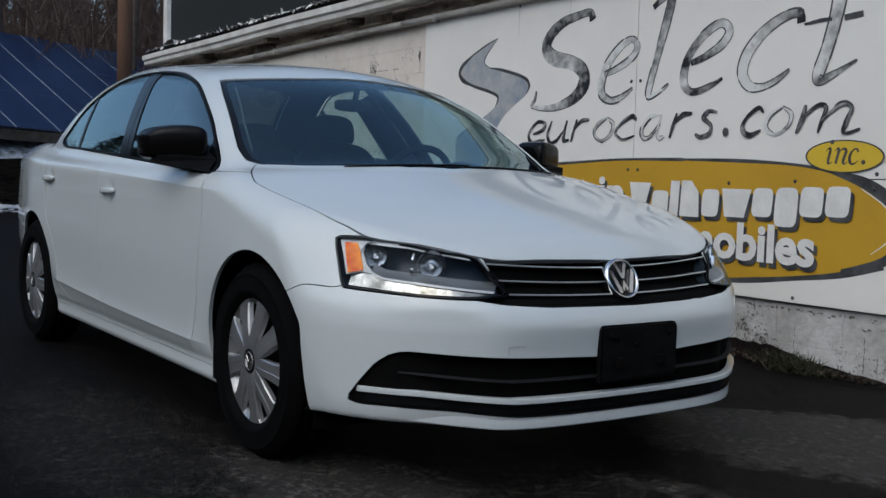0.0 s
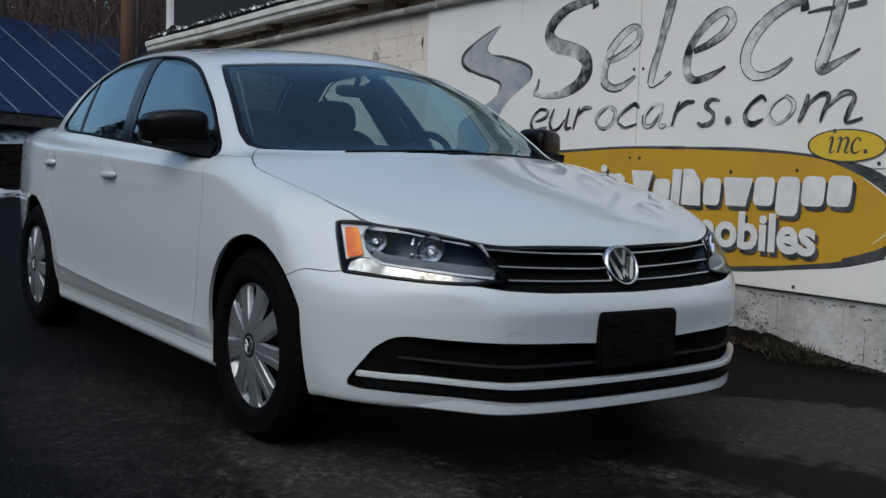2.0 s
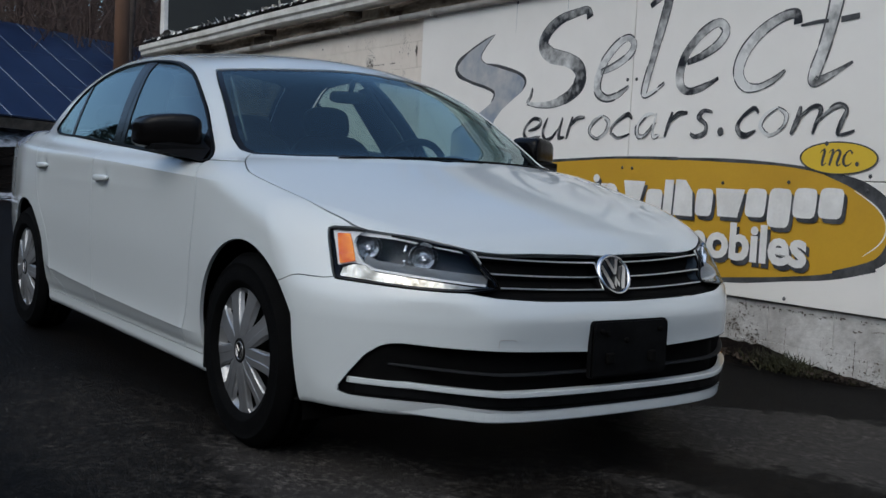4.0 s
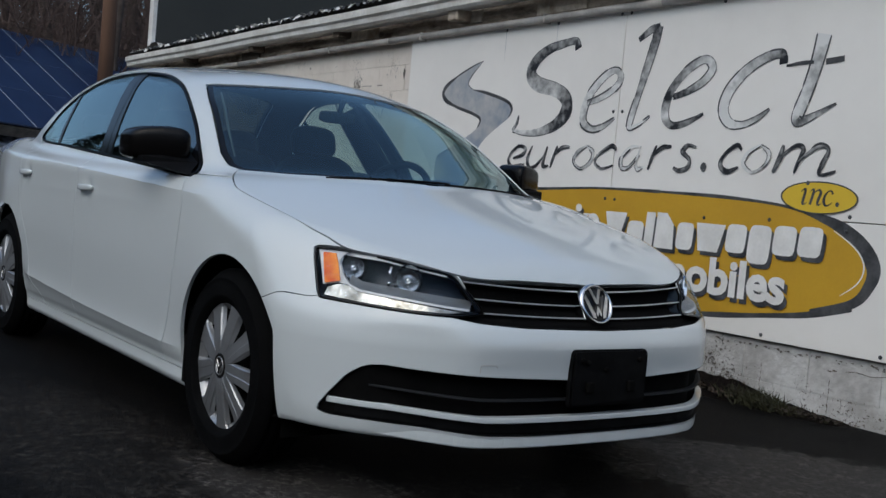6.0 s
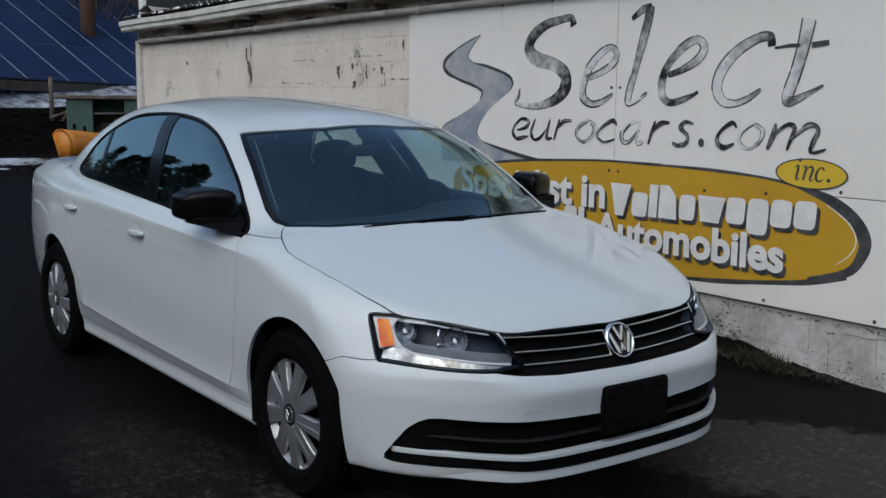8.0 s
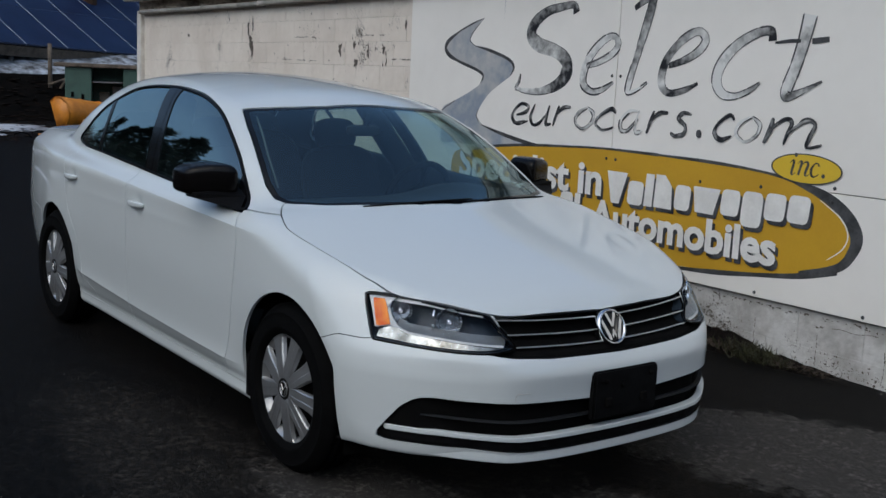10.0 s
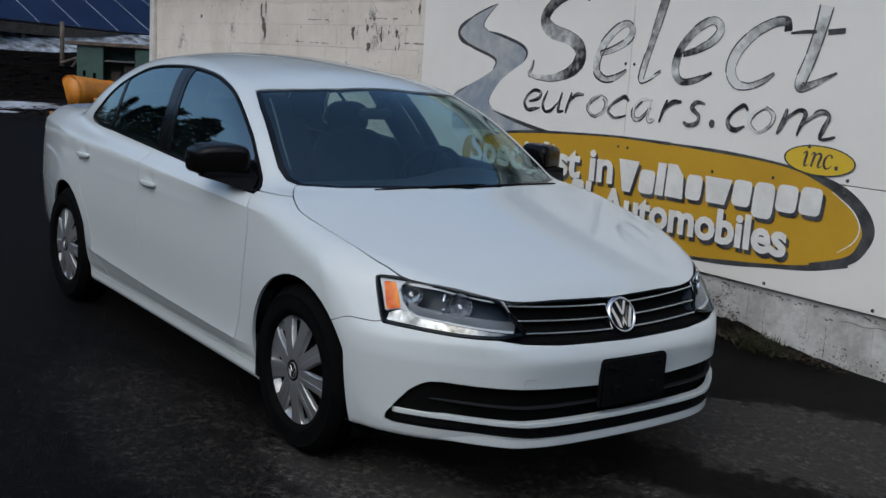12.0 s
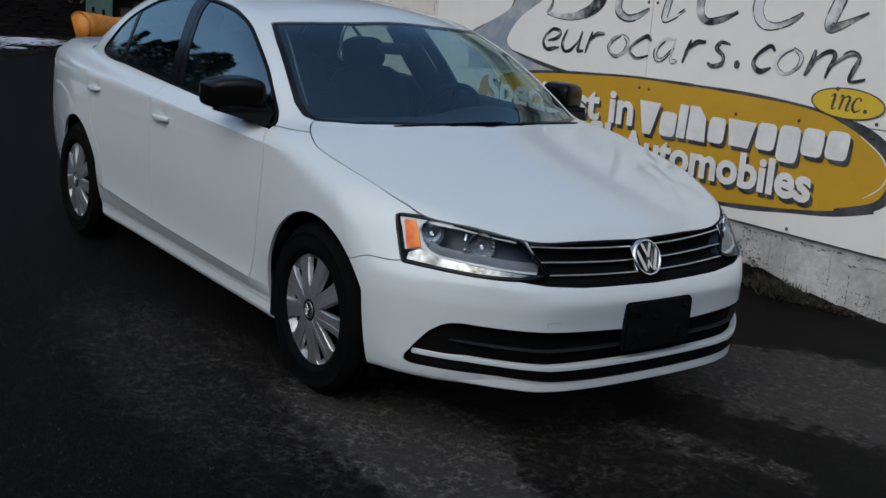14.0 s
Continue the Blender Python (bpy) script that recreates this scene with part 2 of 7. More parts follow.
M = dict(
    asphalt=ground_mat(),
    dirt=mat("dark_dirt", (0.003, 0.0026, 0.0022), 0.95, spec=0.05, col2=(0.011, 0.0078, 0.0064), scale=22, amount=0.9, fine=90, bump=0.9, bump_scale=60),
    soil=mat("soil", (0.0016, 0.0015, 0.0014), 0.95, spec=0.03, col2=(0.0085, 0.0066, 0.0052), scale=1.5, bump=0.8, bump_scale=12),
    snow_thin=mat("patchy_snow", (0.42, 0.45, 0.50), 0.75, col2=(0.03, 0.027, 0.024), scale=4.2, amount=1.0, fine=11, bump=0.6, bump_scale=10),
    snow=mat("old_snow", (0.46, 0.48, 0.52), 0.7, col2=(0.16, 0.16, 0.17), scale=1.8, amount=0.8, fine=14, bump=0.6, bump_scale=10),
    white=mat("white_car_paint", (0.550, 0.578, 0.576), 0.55, spec=0.3, coat=1.0, col2=(0.538, 0.562, 0.558), scale=3.0, amount=0.5, fine=30),
    black=mat("black_plastic", (0.0025, 0.0025, 0.0028), 0.6, spec=0.06, col2=(0.009, 0.009, 0.0095), scale=20, bump=0.05, bump_scale=400),
    cap=mat("mirror_cap_plastic", (0.0028, 0.0024, 0.0024), 0.24, spec=0.14, col2=(0.0045, 0.004, 0.004), scale=12),
    gloss=mat("gloss_black_plastic", (0.003, 0.003, 0.0034), 0.15, spec=0.22, col2=(0.007, 0.007, 0.0075), scale=12),
    under=mat("underbody_black", (0.003, 0.003, 0.003), 0.95, spec=0.05, col2=(0.007, 0.0065, 0.006), scale=9),
    seal=mat("window_seal_rubber", (0.002, 0.002, 0.0024), 0.4, spec=0.08, col2=(0.005, 0.005, 0.005), scale=15),
    satin=mat("satin_chrome", (0.80, 0.80, 0.80), 0.40, 0.8, col2=(0.72, 0.72, 0.72), scale=15),
    chrome=mat("chrome", (0.78, 0.78, 0.79), 0.09, 1.0, col2=(0.66, 0.66, 0.67), scale=15),
    rubber=mat("tyre_rubber", (0.0018, 0.0018, 0.0019), 0.85, spec=0.06, col2=(0.0045, 0.0045, 0.0045), scale=14, bump=0.2, bump_scale=150),
    cover=mat("silver_wheel_cover", (0.37, 0.375, 0.385), 0.38, 0.75, col2=(0.27, 0.267, 0.26), scale=9, amount=0.6),
    steel=mat("dark_steel_wheel", (0.006, 0.006, 0.006), 0.6, 0.2, spec=0.2, col2=(0.014, 0.010, 0.008), scale=12),
    amber=mat("amber_lens", (0.72, 0.10, 0.004), 0.25, spec=0.3, col2=(0.98, 0.34, 0.03), scale=26, amount=1.0, fine=50),
    bowl=mat("dark_chrome_bowl", (0.70, 0.72, 0.75), 0.06, 1.0, col2=(0.60, 0.62, 0.66), scale=12),
    # rippled chrome; dark olive blotches in its colour stand in for mirrored surroundings
    wavy=mat("rippled_reflector", (0.55, 0.55, 0.52), 0.12, 1.0, col2=(0.05, 0.046, 0.036), scale=18, amount=1.0, fine=20, bump=0.5, bump_scale=9),
    bezel=mat("lamp_bezel", (0.022, 0.032, 0.048), 0.40, 0.0, spec=0.3, col2=(0.028, 0.040, 0.058), scale=10),
    shelf=mat("smoked_shelf", (0.21, 0.22, 0.225), 0.35, 0.4, col2=(0.11, 0.113, 0.115), scale=12),
    red=mat("red_lens", (0.35, 0.01, 0.01), 0.15, col2=(0.25, 0.01, 0.01), scale=20, coat=1.0),
    cloth=mat("seat_cloth", (0.018, 0.019, 0.022), 0.9, col2=(0.028, 0.028, 0.031), scale=12, bump=0.3, bump_scale=300),
    trimgrey=mat("cabin_plastic", (0.013, 0.014, 0.016), 0.7, spec=0.2, col2=(0.02, 0.02, 0.022), scale=10, bump=0.1, bump_scale=250),
    pillar=mat("pillar_plastic", (0.075, 0.077, 0.072), 0.8, col2=(0.06, 0.06, 0.056), scale=10),
    screen=glass("windscreen_glass", (0.74, 0.90, 0.90), 0.11, 0.0, (0.80, 0.96, 1.0)),
    rear=glass("dark_rear_glass", (0.05, 0.06, 0.06)),
    side=glass("tinted_side_glass", (0.60, 0.73, 0.71), 0.27, 0.0, (0.86, 1.0, 1.0)),
    lens=glass("clear_lamp_lens", (0.95, 0.96, 0.97), 0.005, 0.0, (0.55, 0.72, 0.95)),
    block=mat("painted_masonry", (0.77, 0.70, 0.615), 0.85, col2=(0.54, 0.46, 0.38), scale=1.7, amount=0.5, fine=14, bump=0.35, bump_scale=26, island=0.015, place=True, flake=-0.05),
    block_low=mat("flaking_base_paint", (0.60, 0.59, 0.565), 0.85, col2=(0.25, 0.23, 0.205), scale=6.5, amount=0.62, fine=34, bump=0.6, bump_scale=45, island=0.02, place=True, flake=-0.03),
    joint=mat("mortar", (0.42, 0.38, 0.33), 0.95, col2=(0.12, 0.10, 0.08), scale=3.5, bump=0.6, bump_scale=60, place=True),
    stain=mat("bare_dark_patch", (0.10, 0.085, 0.07), 0.95, col2=(0.2, 0.17, 0.14), scale=20, bump=0.6, bump_scale=80),
    board=mat("white_sign_board", (0.825, 0.79, 0.735), 0.5, col2=(0.73, 0.695, 0.64), scale=1.3, amount=0.45, fine=9, bump=0.04, bump_scale=20),
    brushed=brush_mat(),
    ink=mat("black_sign_paint", (0.022, 0.022, 0.024), 0.5, col2=(0.10, 0.10, 0.10), scale=9, amount=0.8),
    bluegrey=mat("blue_grey_sign_paint", (0.25, 0.285, 0.335), 0.5, col2=(0.50, 0.48, 0.45), scale=4.0, amount=0.9, fine=20),
    gold=mat("mustard_sign_paint", (0.55, 0.32, 0.018), 0.5, col2=(0.47, 0.265, 0.015), scale=2.5, amount=0.7),
    yellow=mat("yellow_sign_paint", (0.68, 0.47, 0.03), 0.5, col2=(0.6, 0.4, 0.03), scale=5),
    letter=mat("white_lettering", (0.80, 0.78, 0.74), 0.5, col2=(0.6, 0.58, 0.54), scale=8, amount=0.6),
    trim=mat("weathered_white_trim", (0.76, 0.74, 0.69), 0.6, col2=(0.36, 0.32, 0.27), scale=3.5, amount=0.55, fine=30, bump=0.15, bump_scale=60),
    pipe=mat("grey_conduit", (0.50, 0.47, 0.43), 0.55, 0.1, col2=(0.2, 0.175, 0.15), scale=6, amount=0.6),
    timber=mat("weathered_timber", (0.16, 0.125, 0.095), 0.9, col2=(0.05, 0.04, 0.03), scale=5, amount=0.8, fine=40, bump=0.5, bump_scale=50),
    rotten=mat("rotten_painted_board", (0.60, 0.50, 0.39), 0.9, col2=(0.045, 0.024, 0.014), scale=3.0, amount=0.95, fine=22, bump=0.6, bump_scale=40, place=True, stretch=(0.6, 1, 2.2)),
    pale_wood=mat("peeling_pale_wood", (0.66, 0.59, 0.48), 0.85, col2=(0.20, 0.13, 0.08), scale=6, amount=0.8, fine=30, bump=0.4, bump_scale=40),
    tin=mat("corrugated_tin", (0.035, 0.034, 0.033), 0.7, 0.2, col2=(0.012, 0.011, 0.010), scale=4, amount=0.7),
    slate=mat("dark_wall_cladding", (0.028, 0.030, 0.028), 0.8, col2=(0.038, 0.040, 0.036), scale=1.2, amount=0.8),
    pv=mat("solar_cells", (0.007, 0.017, 0.052), 0.35, col2=(0.014, 0.028, 0.076), scale=1.2, amount=0.9, fine=7, spec=0.2),
    alu=mat("aluminium_frame", (0.17, 0.20, 0.26), 0.5, 0.2, col2=(0.13, 0.16, 0.21), scale=8),
    alu_dark=mat("dark_frame_rail", (0.022, 0.034, 0.075), 0.5, 0.1, col2=(0.03, 0.045, 0.09), scale=8),
    galv=mat("galvanised_steel", (0.17, 0.17, 0.175), 0.6, 0.4, col2=(0.1, 0.09, 0.085), scale=5),
    green=mat("green_cabinet_paint", (0.055, 0.11, 0.085), 0.55, col2=(0.035, 0.06, 0.05), scale=5, amount=0.7),
    orange=mat("orange_plow_paint", (0.58, 0.21, 0.012), 0.5, col2=(0.32, 0.11, 0.015), scale=5, amount=0.6, fine=25),
    bark=mat("bare_bark", (0.055, 0.041, 0.033), 0.95, col2=(0.10, 0.076, 0.062), scale=6, amount=0.8, bump=0.6, bump_scale=30),
    twig=mat("reddish_twigs", (0.085, 0.056, 0.046), 0.9, col2=(0.125, 0.085, 0.068), scale=3),
    pole=mat("utility_pole_wood", (0.16, 0.085, 0.05), 0.9, col2=(0.09, 0.05, 0.03), scale=5, bump=0.4, bump_scale=40, stretch=(1, 1, 0.15)),
    needle=mat("evergreen_foliage", (0.018, 0.03, 0.016), 0.8, col2=(0.03, 0.045, 0.022), scale=4),
    weed=mat("dry_weeds", (0.026, 0.027, 0.007), 0.9, col2=(0.016, 0.011, 0.006), scale=7, amount=0.9),
    grit=mat("loose_grit", (0.06, 0.056, 0.05), 0.9, col2=(0.20, 0.19, 0.18), scale=14, amount=0.8, island=0.2),
    gravel=mat("asphalt_grit", (0.014, 0.014, 0.014), 0.9, col2=(0.06, 0.059, 0.057), scale=45, amount=0.8),
    lampwhite=mat("frosted_lamp_strip", (0.58, 0.58, 0.57), 0.3, col2=(0.46, 0.46, 0.46), scale=30, coat=0.3),
    litter=mat("brown_leaf_litter", (0.016, 0.0085, 0.005), 0.95, spec=0.1, col2=(0.005, 0.0035, 0.003), scale=1.5),
    leaf=mat("fallen_leaves", (0.035, 0.022, 0.012), 0.9, col2=(0.02, 0.012, 0.008), scale=20),
)


# ---- mesh helpers ----
def mesh_of(name, verts, faces, smooth=False, normals=None):
    me = bpy.data.meshes.new(name)
    me.from_pydata([tuple(map(float, v)) for v in verts], [], [tuple(map(int, f)) for f in faces])
    if smooth:
        me.polygons.foreach_set("use_smooth", [True] * len(me.polygons))
    me.update()
    if normals is not None:
        me.normals_split_custom_set_from_vertices([tuple(map(float, n)) for n in normals])
    return me


def part(name, me, material, parent=None, label="", at=None):
    ob = new(name, me)
    if material is not None and not me.materials:
        me.materials.append(material)
    if at is not None:
        ob.matrix_local = at
    if parent is not None:
        ob.parent = parent
    return tagged(ob, label) if label else ob


def thing(name, label, category, at=None, group="", kind=""):
    ob = new(name)
    ob.empty_display_size = 0.1
    if at is not None:
        ob.matrix_local = at
    return tagged(ob, label, category, group, kind)


class Build:
    """Collects simple solids into one mesh."""
    def __init__(self):
        self.v, self.f = [], []

    def add(self, verts, faces):
        o = len(self.v)
        self.v += [tuple(p) for p in verts]
        self.f += [tuple(i + o for i in f) for f in faces]
        return self

    def box(self, lo, hi, b=0.006, m=None):
        """A box with chamfered edges."""
        lo, hi = np.array(lo, float), np.array(hi, float)
        b = min(b, 0.3 * float((hi - lo).min()))
        vs, idx = [], {}
        for sx in (0, 1):
            for sy in (0, 1):
                for sz in (0, 1):
                    c = np.array([(lo, hi)[s][i] for i, s in enumerate((sx, sy, sz))])
                    inn = np.array([b if s == 0 else -b for s in (sx, sy, sz)])
                    for ax in range(3):
                        p = c + inn
                        p[ax] = c[ax]
                        idx[sx, sy, sz, ax] = len(vs)
                        vs.append(p)
        fs = []
        for ax in range(3):
            a, c = [(1, 2), (2, 0), (0, 1)][ax]
            for s in (0, 1):
                q = []
                for sa, sc in ((0, 0), (1, 0), (1, 1), (0, 1)):
                    k = [0, 0, 0]
                    k[ax], k[a], k[c] = s, sa, sc
                    q.append(idx[(*k, ax)])
                fs.append(q if s else q[::-1])
            for sa in (0, 1):
                for sc in (0, 1):
                    k0, k1 = [0, 0, 0], [0, 0, 0]
                    k0[a] = k1[a] = sa
                    k0[c] = k1[c] = sc
                    k1[ax] = 1
                    q = [idx[(*k0, a)], idx[(*k1, a)], idx[(*k1, c)], idx[(*k0, c)]]
                    fs.append(q if sa == sc else q[::-1])
        for sx in (0, 1):
            for sy in (0, 1):
                for sz in (0, 1):
                    q = [idx[sx, sy, sz, ax] for ax in range(3)]
                    fs.append(q if (sx + sy + sz) % 2 else q[::-1])
        if m is not None:
            vs = [tuple(m @ Vector(p)) for p in vs]
        return self.add(vs, fs)

    def tube(self, path, radii, n=8, caps=True):
        """A round bar along a path."""
        path = [Vector(p) for p in path]
        if not hasattr(radii, "__len__"):
            radii = [radii] * len(path)
        rings, ref = [], None
        for i, p in enumerate(path):
            d = (path[min(i + 1, len(path) - 1)] - path[max(i - 1, 0)]).normalized()
            if ref is None:
                ref = d.orthogonal().normalized()
            ref = (ref - d * ref.dot(d)).normalized()
            w = d.cross(ref)
            rings.append([p + (ref * math.cos(2 * math.pi * k / n) + w * math.sin(2 * math.pi * k / n)) * radii[i] for k in range(n)])
        vs = [q for r in rings for q in r]
        fs = [(i * n + k, i * n + (k + 1) % n, (i + 1) * n + (k + 1) % n, (i + 1) * n + k) for i in range(len(path) - 1) for k in range(n)]
        if caps:
            fs += [tuple(range(n))[::-1], tuple(range((len(path) - 1) * n, len(path) * n))]
        return self.add(vs, fs)

    def lathe(self, prof, n=48, m=None, closed=False):
        """A profile of (radius, height) turned round z."""
        k = len(prof)
        vs = [(r * math.cos(2 * math.pi * i / n), r * math.sin(2 * math.pi * i / n), h) for i in range(n) for r, h in prof]
        fs = [(i * k + j, ((i + 1) % n) * k + j, ((i + 1) % n) * k + (j + 1) % k, i * k + (j + 1) % k) for i in range(n) for j in range(k if closed else k - 1)]
        if m is not None:
            vs = [tuple(m @ Vector(p)) for p in vs]
        return self.add(vs, fs)

    def prism(self, outline, lo, hi, place):
        """A flat outline given thickness; place(a, b, depth) gives the point."""
        n = len(outline)
        vs = [place(a, b, lo) for a, b in outline] + [place(a, b, hi) for a, b in outline]
        fs = [tuple(range(n))[::-1], tuple(range(n, 2 * n))] + [(i, (i + 1) % n, n + (i + 1) % n, n + i) for i in range(n)]
        return self.add(vs, fs)

    def sheet(self, grid):
        """A rectangular net of points."""
        nu, nv = len(grid), len(grid[0])
        return self.add([p for r in grid for p in r], [(i * nv + j, i * nv + j + 1, (i + 1) * nv + j + 1, (i + 1) * nv + j) for i in range(nu - 1) for j in range(nv - 1)])

    def done(self, name, smooth=False):
        return mesh_of(name, self.v, self.f, smooth)


def soft_box(size, power=4.0, n=14):
    """A cushion-like solid: a rounded box of half sizes."""
    b = Build()
    def sp(c, e): return math.copysign(abs(c) ** e, c)
    e = 2.0 / power
    grid = []
    for i in range(n + 1):
        la = -math.pi / 2 + math.pi * i / n
        grid.append([(size[0] * sp(math.cos(la), e) * sp(math.cos(lo), e), size[1] * sp(math.cos(la), e) * sp(math.sin(lo), e), size[2] * sp(math.sin(la), e)) for lo in [2 * math.pi * k / (2 * n) for k in range(2 * n + 1)]])
    return b.sheet(grid)


def spline(pts, per=6, closed=False):
    """A smooth line through points."""
    pts = [np.array(p, float) for p in pts]
    n = len(pts)
    out = []
    for i in range(n if closed else n - 1):
        p0, p1, p2, p3 = (pts[(i - 1) % n] if closed or i else pts[0], pts[i], pts[(i + 1) % n], pts[(i + 2) % n] if closed or i + 2 < n else pts[-1])
        for k in range(per):
            t = k / per
            out.append(0.5 * (2 * p1 + (p2 - p0) * t + (2 * p0 - 5 * p1 + 4 * p2 - p3) * t * t + (3 * p1 - p0 - 3 * p2 + p3) * t ** 3))
    if not closed:
        out.append(pts[-1])
    return out


# ---- the ground: one sheet, flat in the yard, rising to a bank behind ----
def ramp(a, b, x):
    t = min(1.0, max(0.0, (x - a) / (b - a)))
    return t * t * (3 - 2 * t)


def ground_z(x, y):
    far = ramp(19.0, 23.5, -x) * ramp(-9, -3, y + 3)
    z = 0.85 * far + 1.6 * ramp(22.5, 29.5, -x)
    z += 5.0 * ramp(40, 160, math.hypot(x, y)) * 0.35
    rough = 0.012 if abs(x) < 14 and abs(y) < 14 else 0.05
    flat = ramp(0.9, 2.6, max(abs(x + 1.3) - 1.6, abs(y) - 0.2))
    return z + rough * flat * noise.noise(Vector((x * 0.7, y * 0.7, 3.0)))


def build_ground():
    xs = sorted({round(v, 2) for v in [*np.arange(-30, 12.1, 0.5), *np.arange(-3, 3.6, 0.25), *np.geomspace(13, 420, 16), *(-np.geomspace(32, 420, 18))]})
    ys = sorted({round(v, 2) for v in [*np.arange(-14, 14.1, 0.5), *np.arange(-3, 2.6, 0.25), *np.geomspace(15, 420, 18), *(-np.geomspace(15, 420, 18))]})
    b = Build().sheet([[(x, y, ground_z(x, y)) for y in ys] for x in xs])
    b.f = [f[::-1] for f in b.f]
    me = b.done("ground", True)
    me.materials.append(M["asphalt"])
    me.materials.append(M["soil"])
    for p in me.polygons:
        c = p.center
        if c.x < -19.4 or math.hypot(c.x, c.y) > 26:
            p.material_index = 1
    tagged(part("ground", me, None), "old dark asphalt yard with worn grey patches", "ground", kind="structure")


build_ground()

# ---- the low building: a frame along its front wall, u along, v away from the yard ----
WALL_TURN, WALL_V, SLOPE = -2.495, 2.211, 0.0105
WALL = pose(0, 0, 0, 0, 0, WALL_TURN)
LEFT, PANEL, RIGHT = -10.55, -4.035, 4.6


def on_wall(u, v, z):
    """A place in the wall's frame; courses and eaves run a little out of level."""
    return WALL @ Vector((u, WALL_V + v, z + SLOPE * u))


def wall_box(lo, hi, b=0.006):
    bb = Build().box(lo, hi, b)
    bb.v = [tuple(on_wall(*p)) for p in bb.v]
    return bb


def join(*bs):
    o = Build()
    for b in bs:
        o.add(b.v, b.f)
    return o


def build_building():
    core = wall_box((LEFT, 0.0335, -0.4), (RIGHT, 0.30, 2.34), 0.0)
    wall = tagged(part("wall_south", core.done("wall_south"), M["joint"]), "painted concrete block wall with peeling off-white paint", "wall", kind="structure")
    tagged(part("wall_east", wall_box((RIGHT - 0.25, 0.302, -0.4), (RIGHT, 7.0, 2.34), 0).done("wall_east"), M["block"]), "plain end wall of painted masonry", "wall", kind="structure")
    tagged(part("wall_north", wall_box((LEFT, 7.002, -0.4), (RIGHT, 7.25, 3.3), 0).done("wall_north"), M["block"]), "plain back wall of painted masonry", "wall", kind="structure")
    tagged(part("wall_west", wall_box((LEFT, 0.302, -0.4), (LEFT + 0.25, 7.0, 2.34), 0).done("wall_west"), M["block"]), "plain end wall of painted masonry", "wall", kind="structure")
    return wall


WALL_OB = build_building()


def build_eaves():
    # conduit, plate, rafter tails and gutter
    pipe = thing("conduit", "grey conduit pipe running under the eaves", "pipe")
    for i in range(5):
        u0 = LEFT + 0.15 + i * 3.04
        b = Build().tube([on_wall(u0 + s, -0.03, 2.118 + 0.004 * math.sin(u0 + s)) for s in np.linspace(0, 3.035, 9)], 0.026, 10)
        part("pipe_length", b.done("pipe_length", True), M["pipe"], pipe)
    for i in range(10):
        u0 = LEFT + 0.7 + i * 1.5
        part("clamp", join(wall_box((u0, -0.060, 2.086), (u0 + 0.018, 0.045, 2.149), 0.006)).done("clamp"), M["pipe"], pipe)
    plate = wall_box((LEFT, 0.02, 2.345), (RIGHT, 0.30, 2.40), 0.004)
    tagged(part("wall_plate", plate.done("wall_plate"), M["timber"]), "weathered timber plate on top of the wall", "beam", kind="structure")
    fascia = wall_box((LEFT - 0.05, 0.02, 2.15), (RIGHT, 0.047, 2.335), 0.004)
    tagged(part("fascia_strip", fascia.done("fascia_strip"), M["rotten"]), "dirty exposed boards above the conduit", "board", kind="structure")
    rnd = random.Random(4)
    for u0, w, z0, m in ((-1.56, 0.14, 2.165, "pale_wood"), (-3.38, 0.12, 2.18, "pale_wood"), (-0.34, 0.09, 2.19, "rotten"), (-5.15, 0.10, 2.20, "timber"), (-6.95, 0.10, 2.20, "timber"), (-8.75, 0.10, 2.20, "timber"), (1.55, 0.11, 2.19, "timber"), (3.3, 0.11, 2.19, "timber")):
        bb = wall_box((u0, -0.12 - 0.03 * rnd.random(), z0), (u0 + w, 0.016, 2.315), 0.010)
        tagged(part("rafter_tail", bb.done("rafter_tail"), M[m]), "weathered rafter end under the eaves", "rafter", group="rafter ends under the eaves")
    for i, (u0, w, m) in enumerate(((-3.35, 0.22, "pale_wood"), (-1.65, 0.17, "pale_wood"), (-0.25, 0.34, "trim"), (-2.5, 0.5, "pale_wood"), (-5.2, 0.6, "pale_wood"), (-7.4, 0.45, "timber"), (0.35, 0.7, "pale_wood"), (-1.25, 0.4, "timber"), (1.4, 0.6, "pale_wood"))):
        bb = wall_box((u0, 0.004, 2.175 - 0.02 * (i % 2)), (u0 + w, 0.019, 2.29 - 0.03 * (i % 3)), 0.004)
        tagged(part("board_scrap", bb.done("board_scrap"), M[m]), "short peeling board nailed above the conduit", "board", group="boards above the conduit")
    # gutter: a folded channel
    prof = [(0.0, 2.255), (-0.13, 2.245), (-0.15, 2.262), (-0.152, 2.30), (-0.175, 2.318), (-0.177, 2.372), (-0.165, 2.376), (-0.163, 2.325), (-0.14, 2.31), (-0.135, 2.27), (0.0, 2.275)]
    gut = thing("gutter", "weathered white gutter along the eaves", "gutter")
    k = len(prof) + 1
    for i in range(5):
        u0, u1 = LEFT - 0.12 + 3.13 * i, LEFT - 0.12 + 3.13 * (i + 1) - 0.004
        g = Build().sheet([[tuple(on_wall(u, v - 0.02, z + 0.004 * math.sin(u * 1.7))) for v, z in prof + prof[:1]] for u in np.linspace(u0, u1, 9)])
        g.f += [tuple(range(k - 1)), tuple(range(8 * k, 8 * k + k - 1))[::-1]]
        part("gutter_length", g.done("gutter_length"), M["trim"], gut)
    # roof of corrugated sheets
    n = 560
    top, low = [], []
